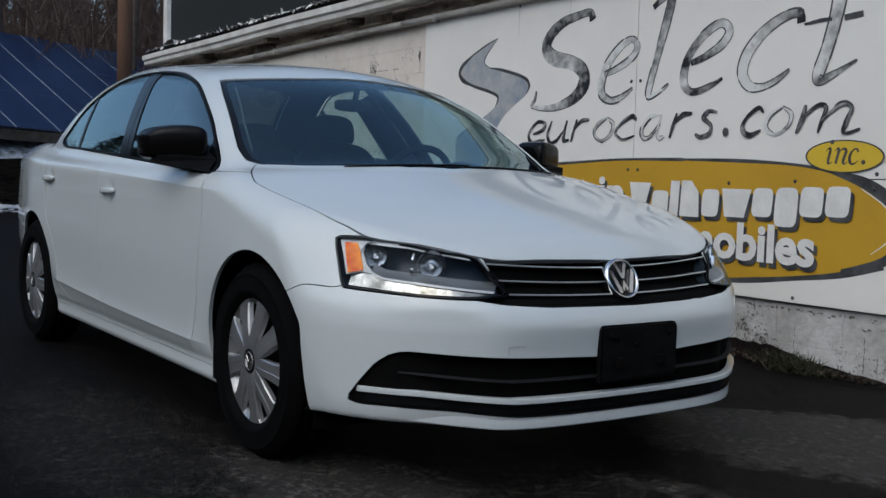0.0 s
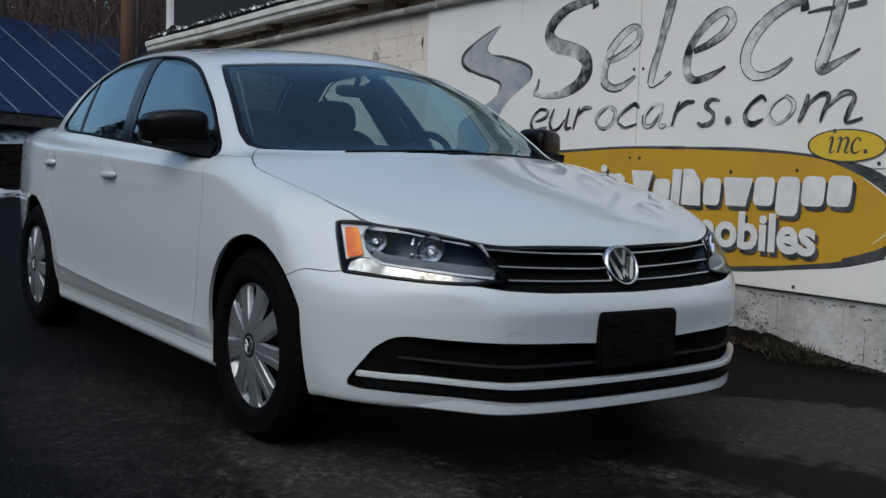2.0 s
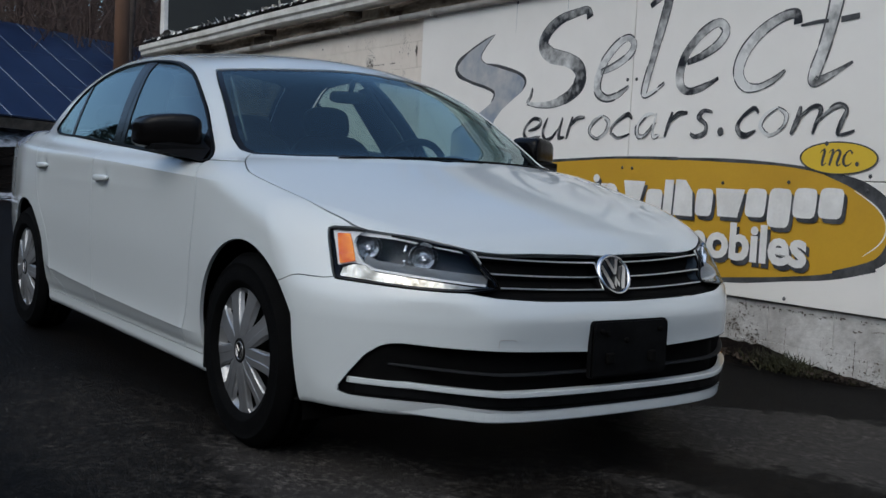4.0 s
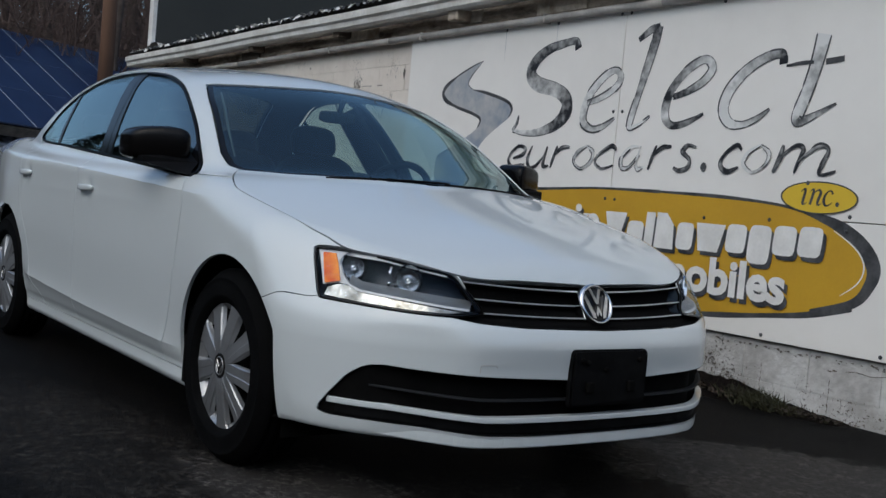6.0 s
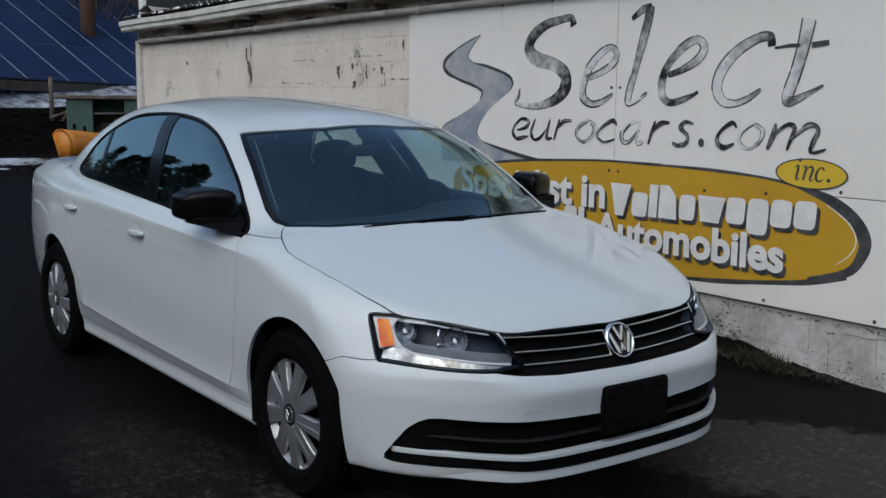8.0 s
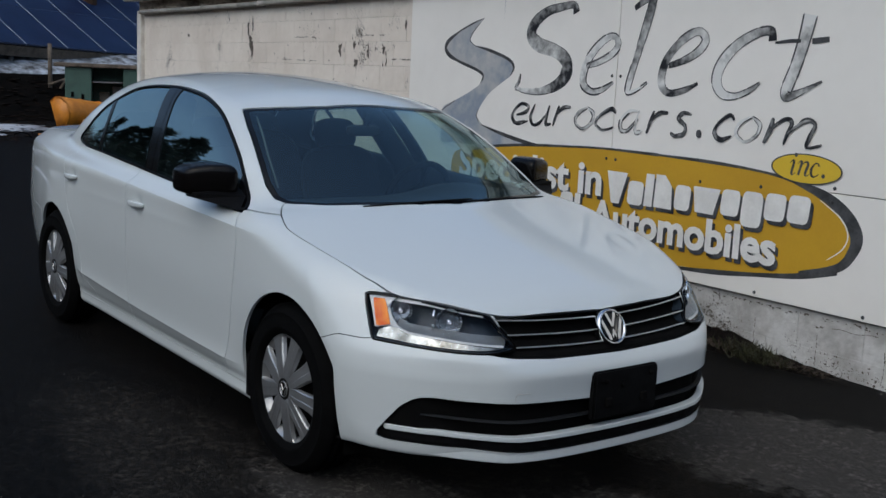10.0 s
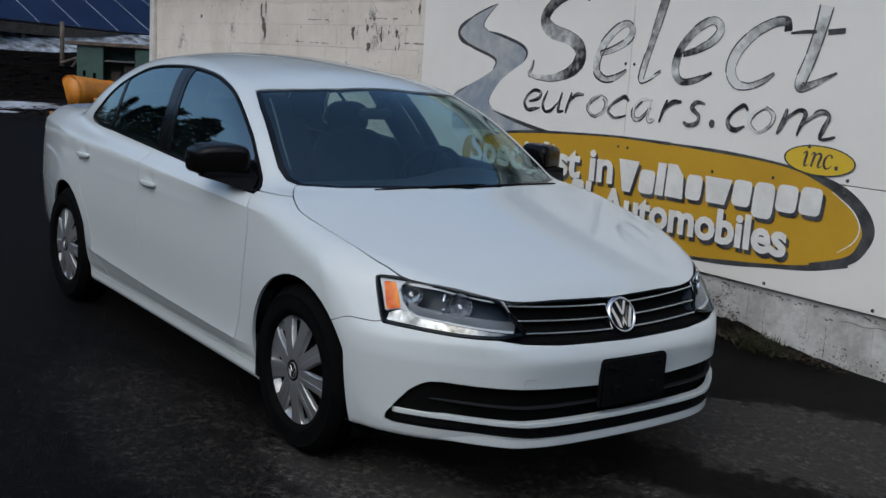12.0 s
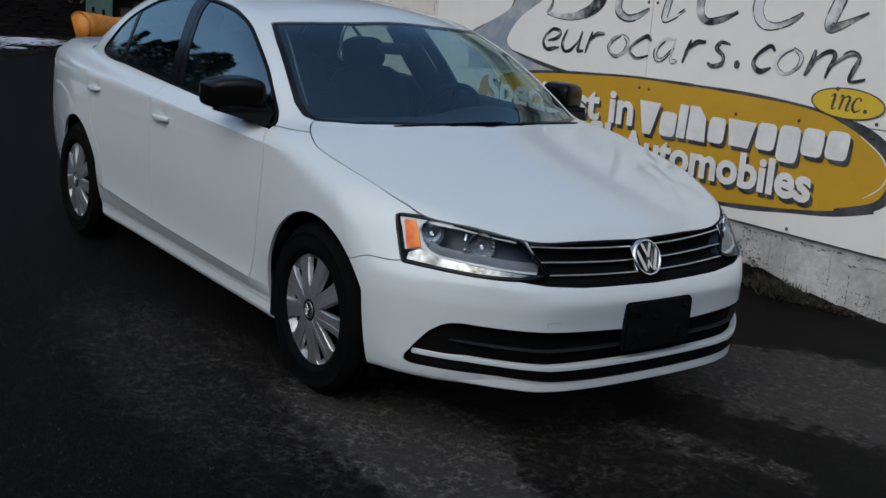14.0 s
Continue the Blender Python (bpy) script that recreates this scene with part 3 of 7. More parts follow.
    for i in range(n + 1):
        u = LEFT - 0.06 + (RIGHT - LEFT + 0.2) * i / n
        w = 0.017 * math.sin(2 * math.pi * u / 0.125)
        top.append([tuple(on_wall(u, v, 2.42 + 0.17 * (v + 0.2) + w)) for v in (-0.17, 1.0, 3.5, 7.2)])
    r = Build().sheet(top)
    r.sheet([[(p[0], p[1], p[2] - 0.005) for p in row][::-1] for row in top])
    r.f += [(i * 4, (i + 1) * 4, (n + 1) * 4 + (i + 1) * 4 + 3, (n + 1) * 4 + i * 4 + 3) for i in range(n)]
    tagged(part("roof", r.done("roof", True), M["tin"]), "dark corrugated metal roof sheets", "roof", kind="structure")
    # frayed felt and old paint caught along the sheets' edge
    frays = Build()
    for i in range(260):
        u = LEFT + 0.1 + (9.5 * rnd.random() if i < 200 else 14.5 * rnd.random())
        p, L = on_wall(u, -0.175 - 0.012 * rnd.random(), 2.418 + 0.015 * rnd.random()), 0.012 + 0.035 * rnd.random() ** 2
        d = Vector((rnd.gauss(0, 0.5), -0.35 - 0.4 * rnd.random(), rnd.gauss(-0.15, 0.5))).normalized() * L
        w = Vector((1, rnd.gauss(0, 0.3), rnd.gauss(0, 0.3))).normalized() * (0.008 + 0.022 * rnd.random())
        frays.add([tuple(p - w), tuple(p + w), tuple(p + w * 0.7 + d), tuple(p - w * 0.4 + d * 1.3)], [(0, 1, 2, 3)])
    tagged(part("frayed_edge", frays.done("frayed_edge"), M["trim"]), "frayed pale roofing scraps along the roof edge", "roofing felt", kind="stuff")
    # corner board
    cb = wall_box((LEFT - 0.025, -0.02, -0.1), (LEFT + 0.115, 0.049, 2.14), 0.006)
    tagged(part("corner_board", cb.done("corner_board"), M["trim"]), "white painted board on the building's corner", "trim", kind="structure")


build_eaves()


def build_parapet():
    """The dark end wall that stands up above the low roof."""
    b = wall_box((LEFT - 0.16, 0.15, 2.0), (LEFT - 0.04, 12.0, 3.68), 0.0)
    p = tagged(part("wall_parapet", b.done("wall_parapet"), M["slate"]), "dark grey clad end wall rising above the roof", "wall", kind="structure")
    tagged(part("parapet_cap", wall_box((LEFT - 0.18, 0.08, 3.682), (LEFT - 0.01, 12.05, 3.762), 0.01).done("parapet_cap"), M["trim"]), "pale cap board on the dark end wall", "trim", kind="structure")
    tagged(part("parapet_edge", wall_box((LEFT - 0.165, 0.085, 2.38), (LEFT - 0.035, 0.148, 3.68), 0.008).done("parapet_edge"), M["trim"]), "white edge board on the dark end wall", "trim", kind="structure")
    # torn roofing felt at its foot
    rnd = random.Random(8)
    g = [[tuple(on_wall(LEFT + 0.02 + 0.06 * i, 0.02 + 0.12 * j, 2.47 + 0.09 * math.exp(-((i - 4) / 3.5) ** 2) * (1 - j / 7) + 0.02 * rnd.random())) for j in range(6)] for i in range(12)]
    tagged(part("felt_scrap", Build().sheet(g).done("felt_scrap", True), M["pipe"]), "crumpled grey roofing felt by the parapet", "roofing felt")


build_parapet()


# ---- the sign: white boards with brush lettering ----
def sign_pt(a, z, d):
    """A place on the sign's face by metres along it and height; d stands proud."""
    return tuple(WALL @ Vector((a, WALL_V - d, z)))


def build_boards():
    us = [PANEL, -1.615, 0.81, 3.23, RIGHT]
    sign = thing("sign_board", "white painted sign of large boards with hand-brushed lettering", "sign")
    for a, c in zip(us, us[1:]):
        for z0, z1 in ((0.325, 0.9465), (0.9515, 2.105)):
            me = wall_box((a + 0.003, 0.0, z0), (c - 0.003, 0.018, z1), 0.002).done("board")
            part("board", me, M["board"], sign)
    return sign


SIGN = build_boards()
LAYER = [0.0006]


def ribbon(name, pts, widths, material, d=None, per=7, label="", smooth=True, tones=None, lean=0.0):
    """A brush stroke on the sign: a line through points with a width at each."""
    LAYER[0] += 0.000025
    d = LAYER[0] if d is None else d
    line = spline([(*p, w) for p, w in zip(pts, widths)], per) if smooth else [np.array((*p, w)) for p, w in zip(pts, widths)]
    left, right = [], []
    for i, q in enumerate(line):
        t = line[min(i + 1, len(line) - 1)][:2] - line[max(i - 1, 0)][:2]
        t = t / max(np.linalg.norm(t), 1e-9)
        nrm = np.array([-t[1], t[0]]) * q[2] / 2
        left.append(q[:2] + nrm)
        right.append(q[:2] - nrm)
    out = left + right[::-1]
    n = len(left)
    b = Build()
    vs = [sign_pt(p[0], p[1], d) for p in left] + [sign_pt(p[0], p[1], d) for p in right]
    b.add(vs, [(i, n + i, n + i + 1, i + 1) for i in range(n - 1)])
    me = b.done(name)
    if tones is not None:  # how thin the paint was brushed along the stroke: 0 black, 1 pale
        at = np.interp(np.linspace(0, 1, n), np.linspace(0, 1, len(tones)), tones)
        me.attributes.new("tone", "FLOAT", "POINT").data.foreach_set("value", [*(at + lean), *(at - lean)])
    part(name, me, M[material], SIGN, label)
    return left, right


def patch(name, outline, material, d=None, label=""):
    LAYER[0] += 0.000025
    d = LAYER[0] if d is None else d
    b = Build().add([sign_pt(a, z, d) for a, z in outline], [tuple(range(len(outline)))])
    me = b.done(name)
    bm = bmesh.new()
    bm.from_mesh(me)
    bmesh.ops.triangulate(bm, faces=bm.faces[:])
    bm.to_mesh(me)
    bm.free()
    return part(name, me, M[material], SIGN, label)


def stroke(pts, widths, material="brushed", edge=True, seed=0, tones=(0.3, 0.5, 0.3)):
    """A letter's stroke: streaky paint with darker brushed edges."""
    rnd = random.Random(seed)
    left, right = ribbon("letter_stroke", pts, widths, material, tones=tones if material == "brushed" else None, lean=rnd.uniform(-0.12, 0.12))
    if not edge:
        return
    for side in (left, right):
        i = 0
        while i < len(side) - 3:
            j = min(len(side) - 1, i + rnd.randint(5, 16))
            if rnd.random() < 0.72:
                w = 0.004 + 0.009 * rnd.random() ** 2
                ribbon("brush_edge", side[i:j + 1], [w * 0.3, *[w] * (j - i - 1), w * 0.3], "ink", smooth=False)
            i = j


def build_lettering():
    # the flowing band above the ellipse
    lft = [(-3.05, 1.86), (-3.17, 1.83), (-3.36, 1.765), (-3.49, 1.70), (-3.53, 1.64), (-3.47, 1.585), (-3.33, 1.54), (-3.12, 1.49), (-3.03, 1.45), (-3.06, 1.39), (-3.2, 1.32), (-3.38, 1.25), (-3.55, 1.17), (-3.55, 0.92)]
    rgt = [(-2.2, 0.985), (-2.45, 1.0), (-2.75, 1.04), (-3.02, 1.09), (-3.09, 1.15), (-3.06, 1.21), (-2.95, 1.32), (-2.81, 1.40), (-2.70, 1.46), (-2.67, 1.52), (-2.74, 1.575), (-2.98, 1.635), (-3.14, 1.66), (-3.21, 1.70), (-3.18, 1.76), (-3.05, 1.86)]
    a, c = spline(lft, 5), spline(rgt, 5)
    patch("blue_band", [tuple(p) for p in a] + [tuple(p) for p in c[:-1]], "bluegrey", label="blue-grey painted flowing band")
    for seg, w in ((lft[0:4], 0.012), (lft[2:7], 0.034), (lft[5:10], 0.022), (lft[11:13], 0.03), (rgt[0:4], 0.026), (rgt[3:6], 0.010), (rgt[8:13], 0.022), (rgt[12:16], 0.010)):
        ribbon("band_outline", seg, [w * 0.3, *[w] * (len(seg) - 2), w * 0.3], "ink")
    # the gold ellipse, its lower edge and tail swing out of true as painted
    top = [(-3.35, 0.86), (-3.1, 0.90), (-2.88, 0.945), (-2.5, 0.985), (-2.1, 1.01), (-1.69, 1.03), (-1.2, 1.033), (-0.8, 1.03), (-0.44, 1.015), (-0.2, 0.985), (0.0, 0.93), (0.14, 0.85), (0.215, 0.75), (0.20, 0.66), (0.12, 0.57), (-0.11, 0.50), (-0.4, 0.455), (-0.67, 0.42), (-0.95, 0.395), (-1.4, 0.37), (-2.0, 0.38), (-2.6, 0.42), (-3.0, 0.50), (-3.35, 0.66)]
    o = spline(top, 5, True)
    patch("gold_ellipse", [tuple(p) for p in o], "gold", label="mustard-yellow painted ellipse")
    rim = top
    ribbon("ellipse_outline", rim[1:7], [0.01, 0.018, 0.02, 0.016, 0.014, 0.02], "ink")
    ribbon("ellipse_outline", rim[6:11], [0.012, 0.02, 0.014, 0.02, 0.035], "ink")
    ribbon("ellipse_outline", rim[9:16], [0.02, 0.055, 0.07, 0.075, 0.06, 0.045, 0.03], "ink")
    ribbon("ellipse_outline", [(p[0], p[1] - 0.012) for p in rim[14:20]], [0.05, 0.032, 0.024, 0.03, 0.022, 0.03], "ink")
    ribbon("ellipse_outline", rim[19:24], [0.03, 0.02, 0.03, 0.02, 0.02], "ink")
    ribbon("ellipse_gloss", [(-0.02, 0.905), (0.11, 0.83), (0.165, 0.75), (0.14, 0.67), (0.05, 0.60)], [0.004, 0.007, 0.008, 0.007, 0.003], "letter")
    # the great word, stroke by stroke
    stroke([(-2.03, 1.885), (-2.06, 1.935), (-2.18, 1.925), (-2.33, 1.895), (-2.46, 1.82), (-2.49, 1.74), (-2.40, 1.675), (-2.22, 1.635), (-2.11, 1.575), (-2.10, 1.49), (-2.20, 1.41), (-2.36, 1.365), (-2.52, 1.36), (-2.64, 1.375)],
           [0.06, 0.045, 0.05, 0.065, 0.085, 0.10, 0.10, 0.09, 0.10, 0.10, 0.07, 0.05, 0.035, 0.02], seed=1, tones=(0.0, 0.35, 0.35, 0.25, 0.2, 0.3, 0.5, 0.55, 0.3, 0.2, 0.25, 0.5, 0.75, 0.7))
    stroke([(-2.64, 1.37), (-2.60, 1.42), (-2.585, 1.475)], [0.02, 0.03, 0.015], seed=2, tones=(0.6, 0.35, 0.2))
    stroke([(-1.90, 1.545), (-1.78, 1.575), (-1.66, 1.63), (-1.615, 1.69), (-1.66, 1.735), (-1.75, 1.71), (-1.86, 1.62), (-1.92, 1.52), (-1.92, 1.43), (-1.84, 1.385), (-1.74, 1.40), (-1.64, 1.45)],
           [0.03, 0.04, 0.045, 0.05, 0.04, 0.05, 0.06, 0.065, 0.06, 0.04, 0.035, 0.015], seed=3, tones=(0.3, 0.7, 0.7, 0.5, 0.6, 0.8, 0.75, 0.7, 0.55, 0.5, 0.7, 0.3))
    stroke([(-1.49, 1.905), (-1.40, 1.955), (-1.325, 1.975)], [0.03, 0.045, 0.03], seed=4, tones=(0.1, 0.35, 0.1))
    stroke([(-1.33, 1.975), (-1.355, 1.88), (-1.40, 1.74), (-1.455, 1.58), (-1.50, 1.44), (-1.50, 1.395), (-1.42, 1.415), (-1.34, 1.46)], [0.055, 0.065, 0.06, 0.05, 0.05, 0.035, 0.02, 0.012], seed=5, tones=(0.12, 0.3, 0.5, 0.4, 0.85, 0.95, 0.9, 0.5))
    stroke([(-1.17, 1.565), (-1.05, 1.60), (-0.94, 1.655), (-0.895, 1.72), (-0.95, 1.765), (-1.05, 1.73), (-1.15, 1.65), (-1.21, 1.56), (-1.22, 1.46), (-1.16, 1.405), (-1.05, 1.42), (-0.93, 1.47)],
           [0.03, 0.04, 0.05, 0.055, 0.045, 0.05, 0.055, 0.06, 0.06, 0.04, 0.035, 0.02], seed=6, tones=(0.0, 0.3, 0.65, 0.75, 0.6, 0.45, 0.35, 0.1, 0.75, 0.15, 0.35, 0.1))
    stroke([(-0.42, 1.715), (-0.435, 1.765), (-0.53, 1.755), (-0.66, 1.69), (-0.76, 1.59), (-0.79, 1.49), (-0.74, 1.42), (-0.65, 1.41), (-0.55, 1.445), (-0.48, 1.49)],
           [0.05, 0.045, 0.05, 0.06, 0.07, 0.07, 0.055, 0.035, 0.03, 0.012], seed=7, tones=(0.0, 0.2, 0.4, 0.6, 0.8, 0.9, 0.9, 0.7, 0.4, 0.2))
    stroke([(-0.19, 1.85), (-0.215, 1.72), (-0.255, 1.58), (-0.30, 1.46), (-0.29, 1.425), (-0.2, 1.455), (-0.08, 1.51)], [0.085, 0.075, 0.07, 0.07, 0.05, 0.03, 0.012], seed=8, tones=(0.95, 0.55, 0.6, 0.75, 0.25, 0.45, 0.15))
    stroke([(-0.40, 1.705), (-0.30, 1.715), (-0.235, 1.715)], [0.012, 0.02, 0.018], "ink", False)
    stroke([(-0.165, 1.715), (-0.06, 1.725)], [0.03, 0.028], "ink", False)
    # the second line in slanting hand
    def small(u, pts, w=0.026, m="silver", s=1.0, seed=0):
        r = random.Random(seed * 7 + 1)
        tones = [r.uniform(0.0, 0.45) if m == "silver" else r.uniform(0.45, 0.95) for _ in pts]
        ws = [w * r.uniform(0.55, 1.05) for _ in pts]
        stroke([(u + x * s, wz(u) + y * s) for x, y in pts], [w * 0.4, *ws[1:-1], w * 0.35], "brushed", True, seed, tones)
    def wz(u): return 1.13 + 0.045 * (u + 2.65) / 2.6
    e_ = [(0.03, 0.06), (0.10, 0.085), (0.12, 0.125), (0.07, 0.14), (0.015, 0.09), (0.0, 0.035), (0.04, 0.0), (0.12, 0.025)]
    u_ = [(0.03, 0.14), (0.0, 0.05), (0.02, 0.0), (0.07, 0.015), (0.12, 0.08)]
    i_ = [(0.14, 0.14), (0.12, 0.06), (0.12, 0.01), (0.16, 0.015)]
    r_ = [(0.04, 0.14), (0.02, 0.07), (0.0, 0.0)]
    r2 = [(0.02, 0.08), (0.07, 0.13), (0.12, 0.135)]
    o_ = [(0.08, 0.14), (0.02, 0.10), (0.0, 0.04), (0.05, 0.0), (0.11, 0.04), (0.125, 0.1), (0.08, 0.14)]
    c_ = [(0.115, 0.115), (0.085, 0.14), (0.02, 0.09), (0.0, 0.035), (0.04, 0.0), (0.105, 0.025)]
    a_ = [(0.115, 0.135), (0.06, 0.13), (0.01, 0.07), (0.015, 0.01), (0.06, 0.015), (0.12, 0.09)]
    a2 = [(0.125, 0.14), (0.105, 0.05), (0.115, 0.005), (0.15, 0.02)]
    s_ = [(0.12, 0.13), (0.07, 0.14), (0.045, 0.105), (0.085, 0.065), (0.08, 0.02), (0.03, 0.0), (0.0, 0.015)]
    m1 = [(0.03, 0.14), (0.02, 0.07), (0.0, 0.0)]
    m2 = [(0.01, 0.06), (0.07, 0.135), (0.10, 0.12), (0.085, 0.05), (0.075, 0.0)]
    m3 = [(0.085, 0.06), (0.145, 0.135), (0.18, 0.12), (0.165, 0.05), (0.16, 0.0), (0.21, 0.02)]
    for k, (u, sx, ss, m) in enumerate(((-2.65, 1.45, [e_], "silver"), (-2.445, 1.4, [u_, i_], "silver"), (-2.205, 1.5, [r_, r2], "silver"), (-1.975, 1.4, [o_], "pale"), (-1.775, 1.6, [c_], "silver"), (-1.555, 1.35, [a_, a2], "pale"), (-1.315, 1.45, [r_, r2], "silver"),
                                        (-1.115, 1.35, [s_], "silver"), (-0.77, 1.2, [c_], "silver"), (-0.615, 1.3, [o_], "pale"), (-0.42, 1.8, [m1, m2, m3], "silver"))):
        for j, s in enumerate(ss):
            small(u, [(x * sx, y) for x, y in s], 0.027, m, 1.0, 20 + 3 * k + j)
    patch("full_stop", [(-0.888 + 0.022 * math.cos(a), 1.183 + 0.024 * math.sin(a)) for a in np.linspace(0, 6.28, 15)[:-1]], "ink")
    for u, z, n in ((-2.80, 2.05, 0.20), (-2.25, 2.055, 0.13)):  # rust runs under two screws
        ribbon("rust_run", [(u, z), (u + 0.002, z - n * 0.5), (u, z - n)], [0.005, 0.0035, 0.001], "bluegrey")
    # small yellow oval with its word
    for r, m in ((1.0, "ink"), (0.955, "yellow")):
        patch("small_oval", [(-0.125 + 0.226 * r * math.cos(a), 1.056 + 0.08 * r ** 2 * math.sin(a)) for a in np.linspace(0, 6.2832, 41)[:-1]], m)
    for pts, ws in (([(0.0, 0.052), (0.012, 0.064), (0.022, 0.060), (0.012, 0.010), (0.018, 0.0), (0.034, 0.010)], [0.003, 0.008, 0.015, 0.015, 0.008, 0.003]),
                    ([(0.044, 0.052), (0.056, 0.064), (0.065, 0.058), (0.050, 0.0)], [0.003, 0.008, 0.015, 0.014]),
                    ([(0.057, 0.030), (0.075, 0.057), (0.092, 0.064), (0.101, 0.052), (0.088, 0.012), (0.094, 0.0), (0.110, 0.010)], [0.004, 0.006, 0.012, 0.016, 0.015, 0.008, 0.003]),
                    ([(0.162, 0.050), (0.153, 0.063), (0.136, 0.058), (0.121, 0.035), (0.121, 0.012), (0.133, 0.0), (0.151, 0.006), (0.162, 0.016)], [0.013, 0.008, 0.008, 0.015, 0.016, 0.010, 0.006, 0.003])):
        ribbon("letter", [(-0.228 + 1.14 * x, 1.020 + 1.14 * y) for x, y in pts], ws, "ink")
    for x, y in ((0.030, 0.092), (0.188, 0.008)):
        patch("letter_dot", [(-0.228 + 1.14 * x + 0.0115 * math.cos(a), 1.020 + 1.14 * y + 0.0115 * math.sin(a)) for a in np.linspace(0, 6.2832, 15)[:-1]], "ink")
    # the heavy condensed lines
    heavy("Specialist in", -3.27, -1.68, 0.700, 0.205, 0.021)
    bars_line(-1.635, 0.697, (("V", 0.185), ("x", 0.135), ("l", 0.07), ("k", 0.15), ("s", 0.125), ("w", 0.205), ("x", 0.135), ("g", 0.145), ("x", 0.14), ("x", 0.14)), 0.0145)
    heavy("&", -2.60, -2.44, 0.515, 0.19, 0.0)
    bars_line(-2.38, 0.515, (("A", 0.15), ("x", 0.12), ("d", 0.13), ("i", 0.055)), 0.016)
    heavy("Automobiles", -1.765, -0.265, 0.512, 0.185, 0.004)


def words(text, a, z, size, squeeze, material, slant=0.0, bold=0.0, to=None, rise=0.012):
    """Built-in lettering; to: the line's far end, to which it is drawn out."""
    cu = bpy.data.curves.new("lettering", "FONT")
    cu.body, cu.size, cu.shear, cu.offset, cu.resolution_u = text, size, slant, bold, 3
    cu.space_character = 0.96 + 6.0 * max(0.0, bold - 0.005)
    ob = bpy.data.objects.new("lettering", cu)
    scene.collection.objects.link(ob)
    me = bpy.data.meshes.new_from_object(ob.evaluated_get(bpy.context.evaluated_depsgraph_get()))
    scene.collection.objects.unlink(ob)
    bpy.data.objects.remove(ob)
    LAYER[0] += 0.0001
    x0, x1 = min(v.co.x for v in me.vertices), max(v.co.x for v in me.vertices)
    if to is not None:
        squeeze = (to - a) / (x1 - x0)
    # each letter is a piece of its own
    bm = bmesh.new()
    bm.from_mesh(me)
    groups, seen = [], set()
    for v in bm.verts:
        if v in seen:
            continue
        isle, todo = [], [v]
        seen.add(v)
        while todo:
            w = todo.pop()
            isle.append(w)
            for e in w.link_edges:
                o = e.other_vert(w)
                if o not in seen:
                    seen.add(o)
                    todo.append(o)
        lo, hi = min(w.co.x for w in isle), max(w.co.x for w in isle)
        for g in groups:
            if min(hi, g[1]) - max(lo, g[0]) > 0.6 * min(hi - lo, g[1] - g[0]):
                g[0], g[1] = min(lo, g[0]), max(hi, g[1])
                g[2].extend(isle)
                break
        else:
            groups.append([lo, hi, isle])
    for lo, hi, isle in groups:
        idx = {w: i for i, w in enumerate(isle)}
        pts = [((w.co.x - x0) * squeeze, w.co.y) for w in isle]
        faces = [[idx[w] for w in f.verts] for f in bm.faces if f.verts[0] in idx]
        part("letter", mesh_of("letter", [sign_pt(a + x, z + y + rise * x, LAYER[0]) for x, y in pts], faces), M[material], SIGN)
    bm.free()


def heavy(text, a, to, z, cap, rise):
    size = cap / 0.70
    words(text, a + 0.019, z - 0.022, size, 1, "ink", 0.0, 0.0105, to + 0.021, rise)
    words(text, a, z, size, 1, "letter", 0.0, 0.009, to, rise)


NAME_SHAPES = dict(V=[(0, 1), (1, 1), (0.70, 0), (0.32, 0)], A=[(0.3, 1), (0.7, 1), (1, 0), (0, 0)], w=[(0, 1), (1, 1), (0.84, 0), (0.16, 0)], k=[(0, 0), (0, 1), (0.5, 1), (0.9, 0.7), (1, 0)])


def bars_line(a, z, shapes, gap):
    """A trade name as plain solid shapes of the letters' sizes."""
    x = a
    oval = [(0.5 + 0.5 * math.copysign(abs(math.cos(t)) ** 0.42, math.cos(t)), 0.5 + 0.5 * math.copysign(abs(math.sin(t)) ** 0.42, math.sin(t))) for t in np.linspace(0, 2 * math.pi, 21)[:-1]]
    for kind, w in shapes:
        h = 0.20 if kind in "VlkAdi" else 0.15
        lo = -0.05 if kind == "g" else 0.0
        form = NAME_SHAPES[kind] if kind in NAME_SHAPES else [(0, 0), (1, 0), (1, 1), (0, 1)] if kind in "li" else oval
        for dx, dz, m in ((0.022, -0.022, "ink"), (0.0, 0.0, "letter")):
            zz = z + 0.046 * (x - a) * (1 if z > 0.6 else 0.1)
            patch("name_bar", [(x + dx + p * w + 0.012 * (q - 0.5), zz + lo + dz + q * (h - lo)) for p, q in form], m)
        x += w + gap


build_lettering()


def build_screws():
    for u, z in ((-1.655, 2.07), (-1.575, 2.07), (-0.85, 2.07), (0.05, 0.905), (-0.39, 0.345), (-1.655, 1.49), (-1.577, 1.49), (-0.85, 0.91), (-0.41, 0.93), (-2.8, 2.055), (-2.25, 2.06), (0.06, 0.975), (0.05, 2.08), (0.3, 0.35), (-1.655, 0.97), (-1.57, 0.97)):
        m = Matrix.Translation(sign_pt(u, z, 0.0)) @ WALL @ pose(0, 0, 0, 90)
        me = Build().lathe([(0.0005, 0.006), (0.006, 0.006), (0.009, 0.004), (0.0105, 0.0)], 10, m).done("screw")
        part("screw", me, M["ink"], SIGN)


build_screws()


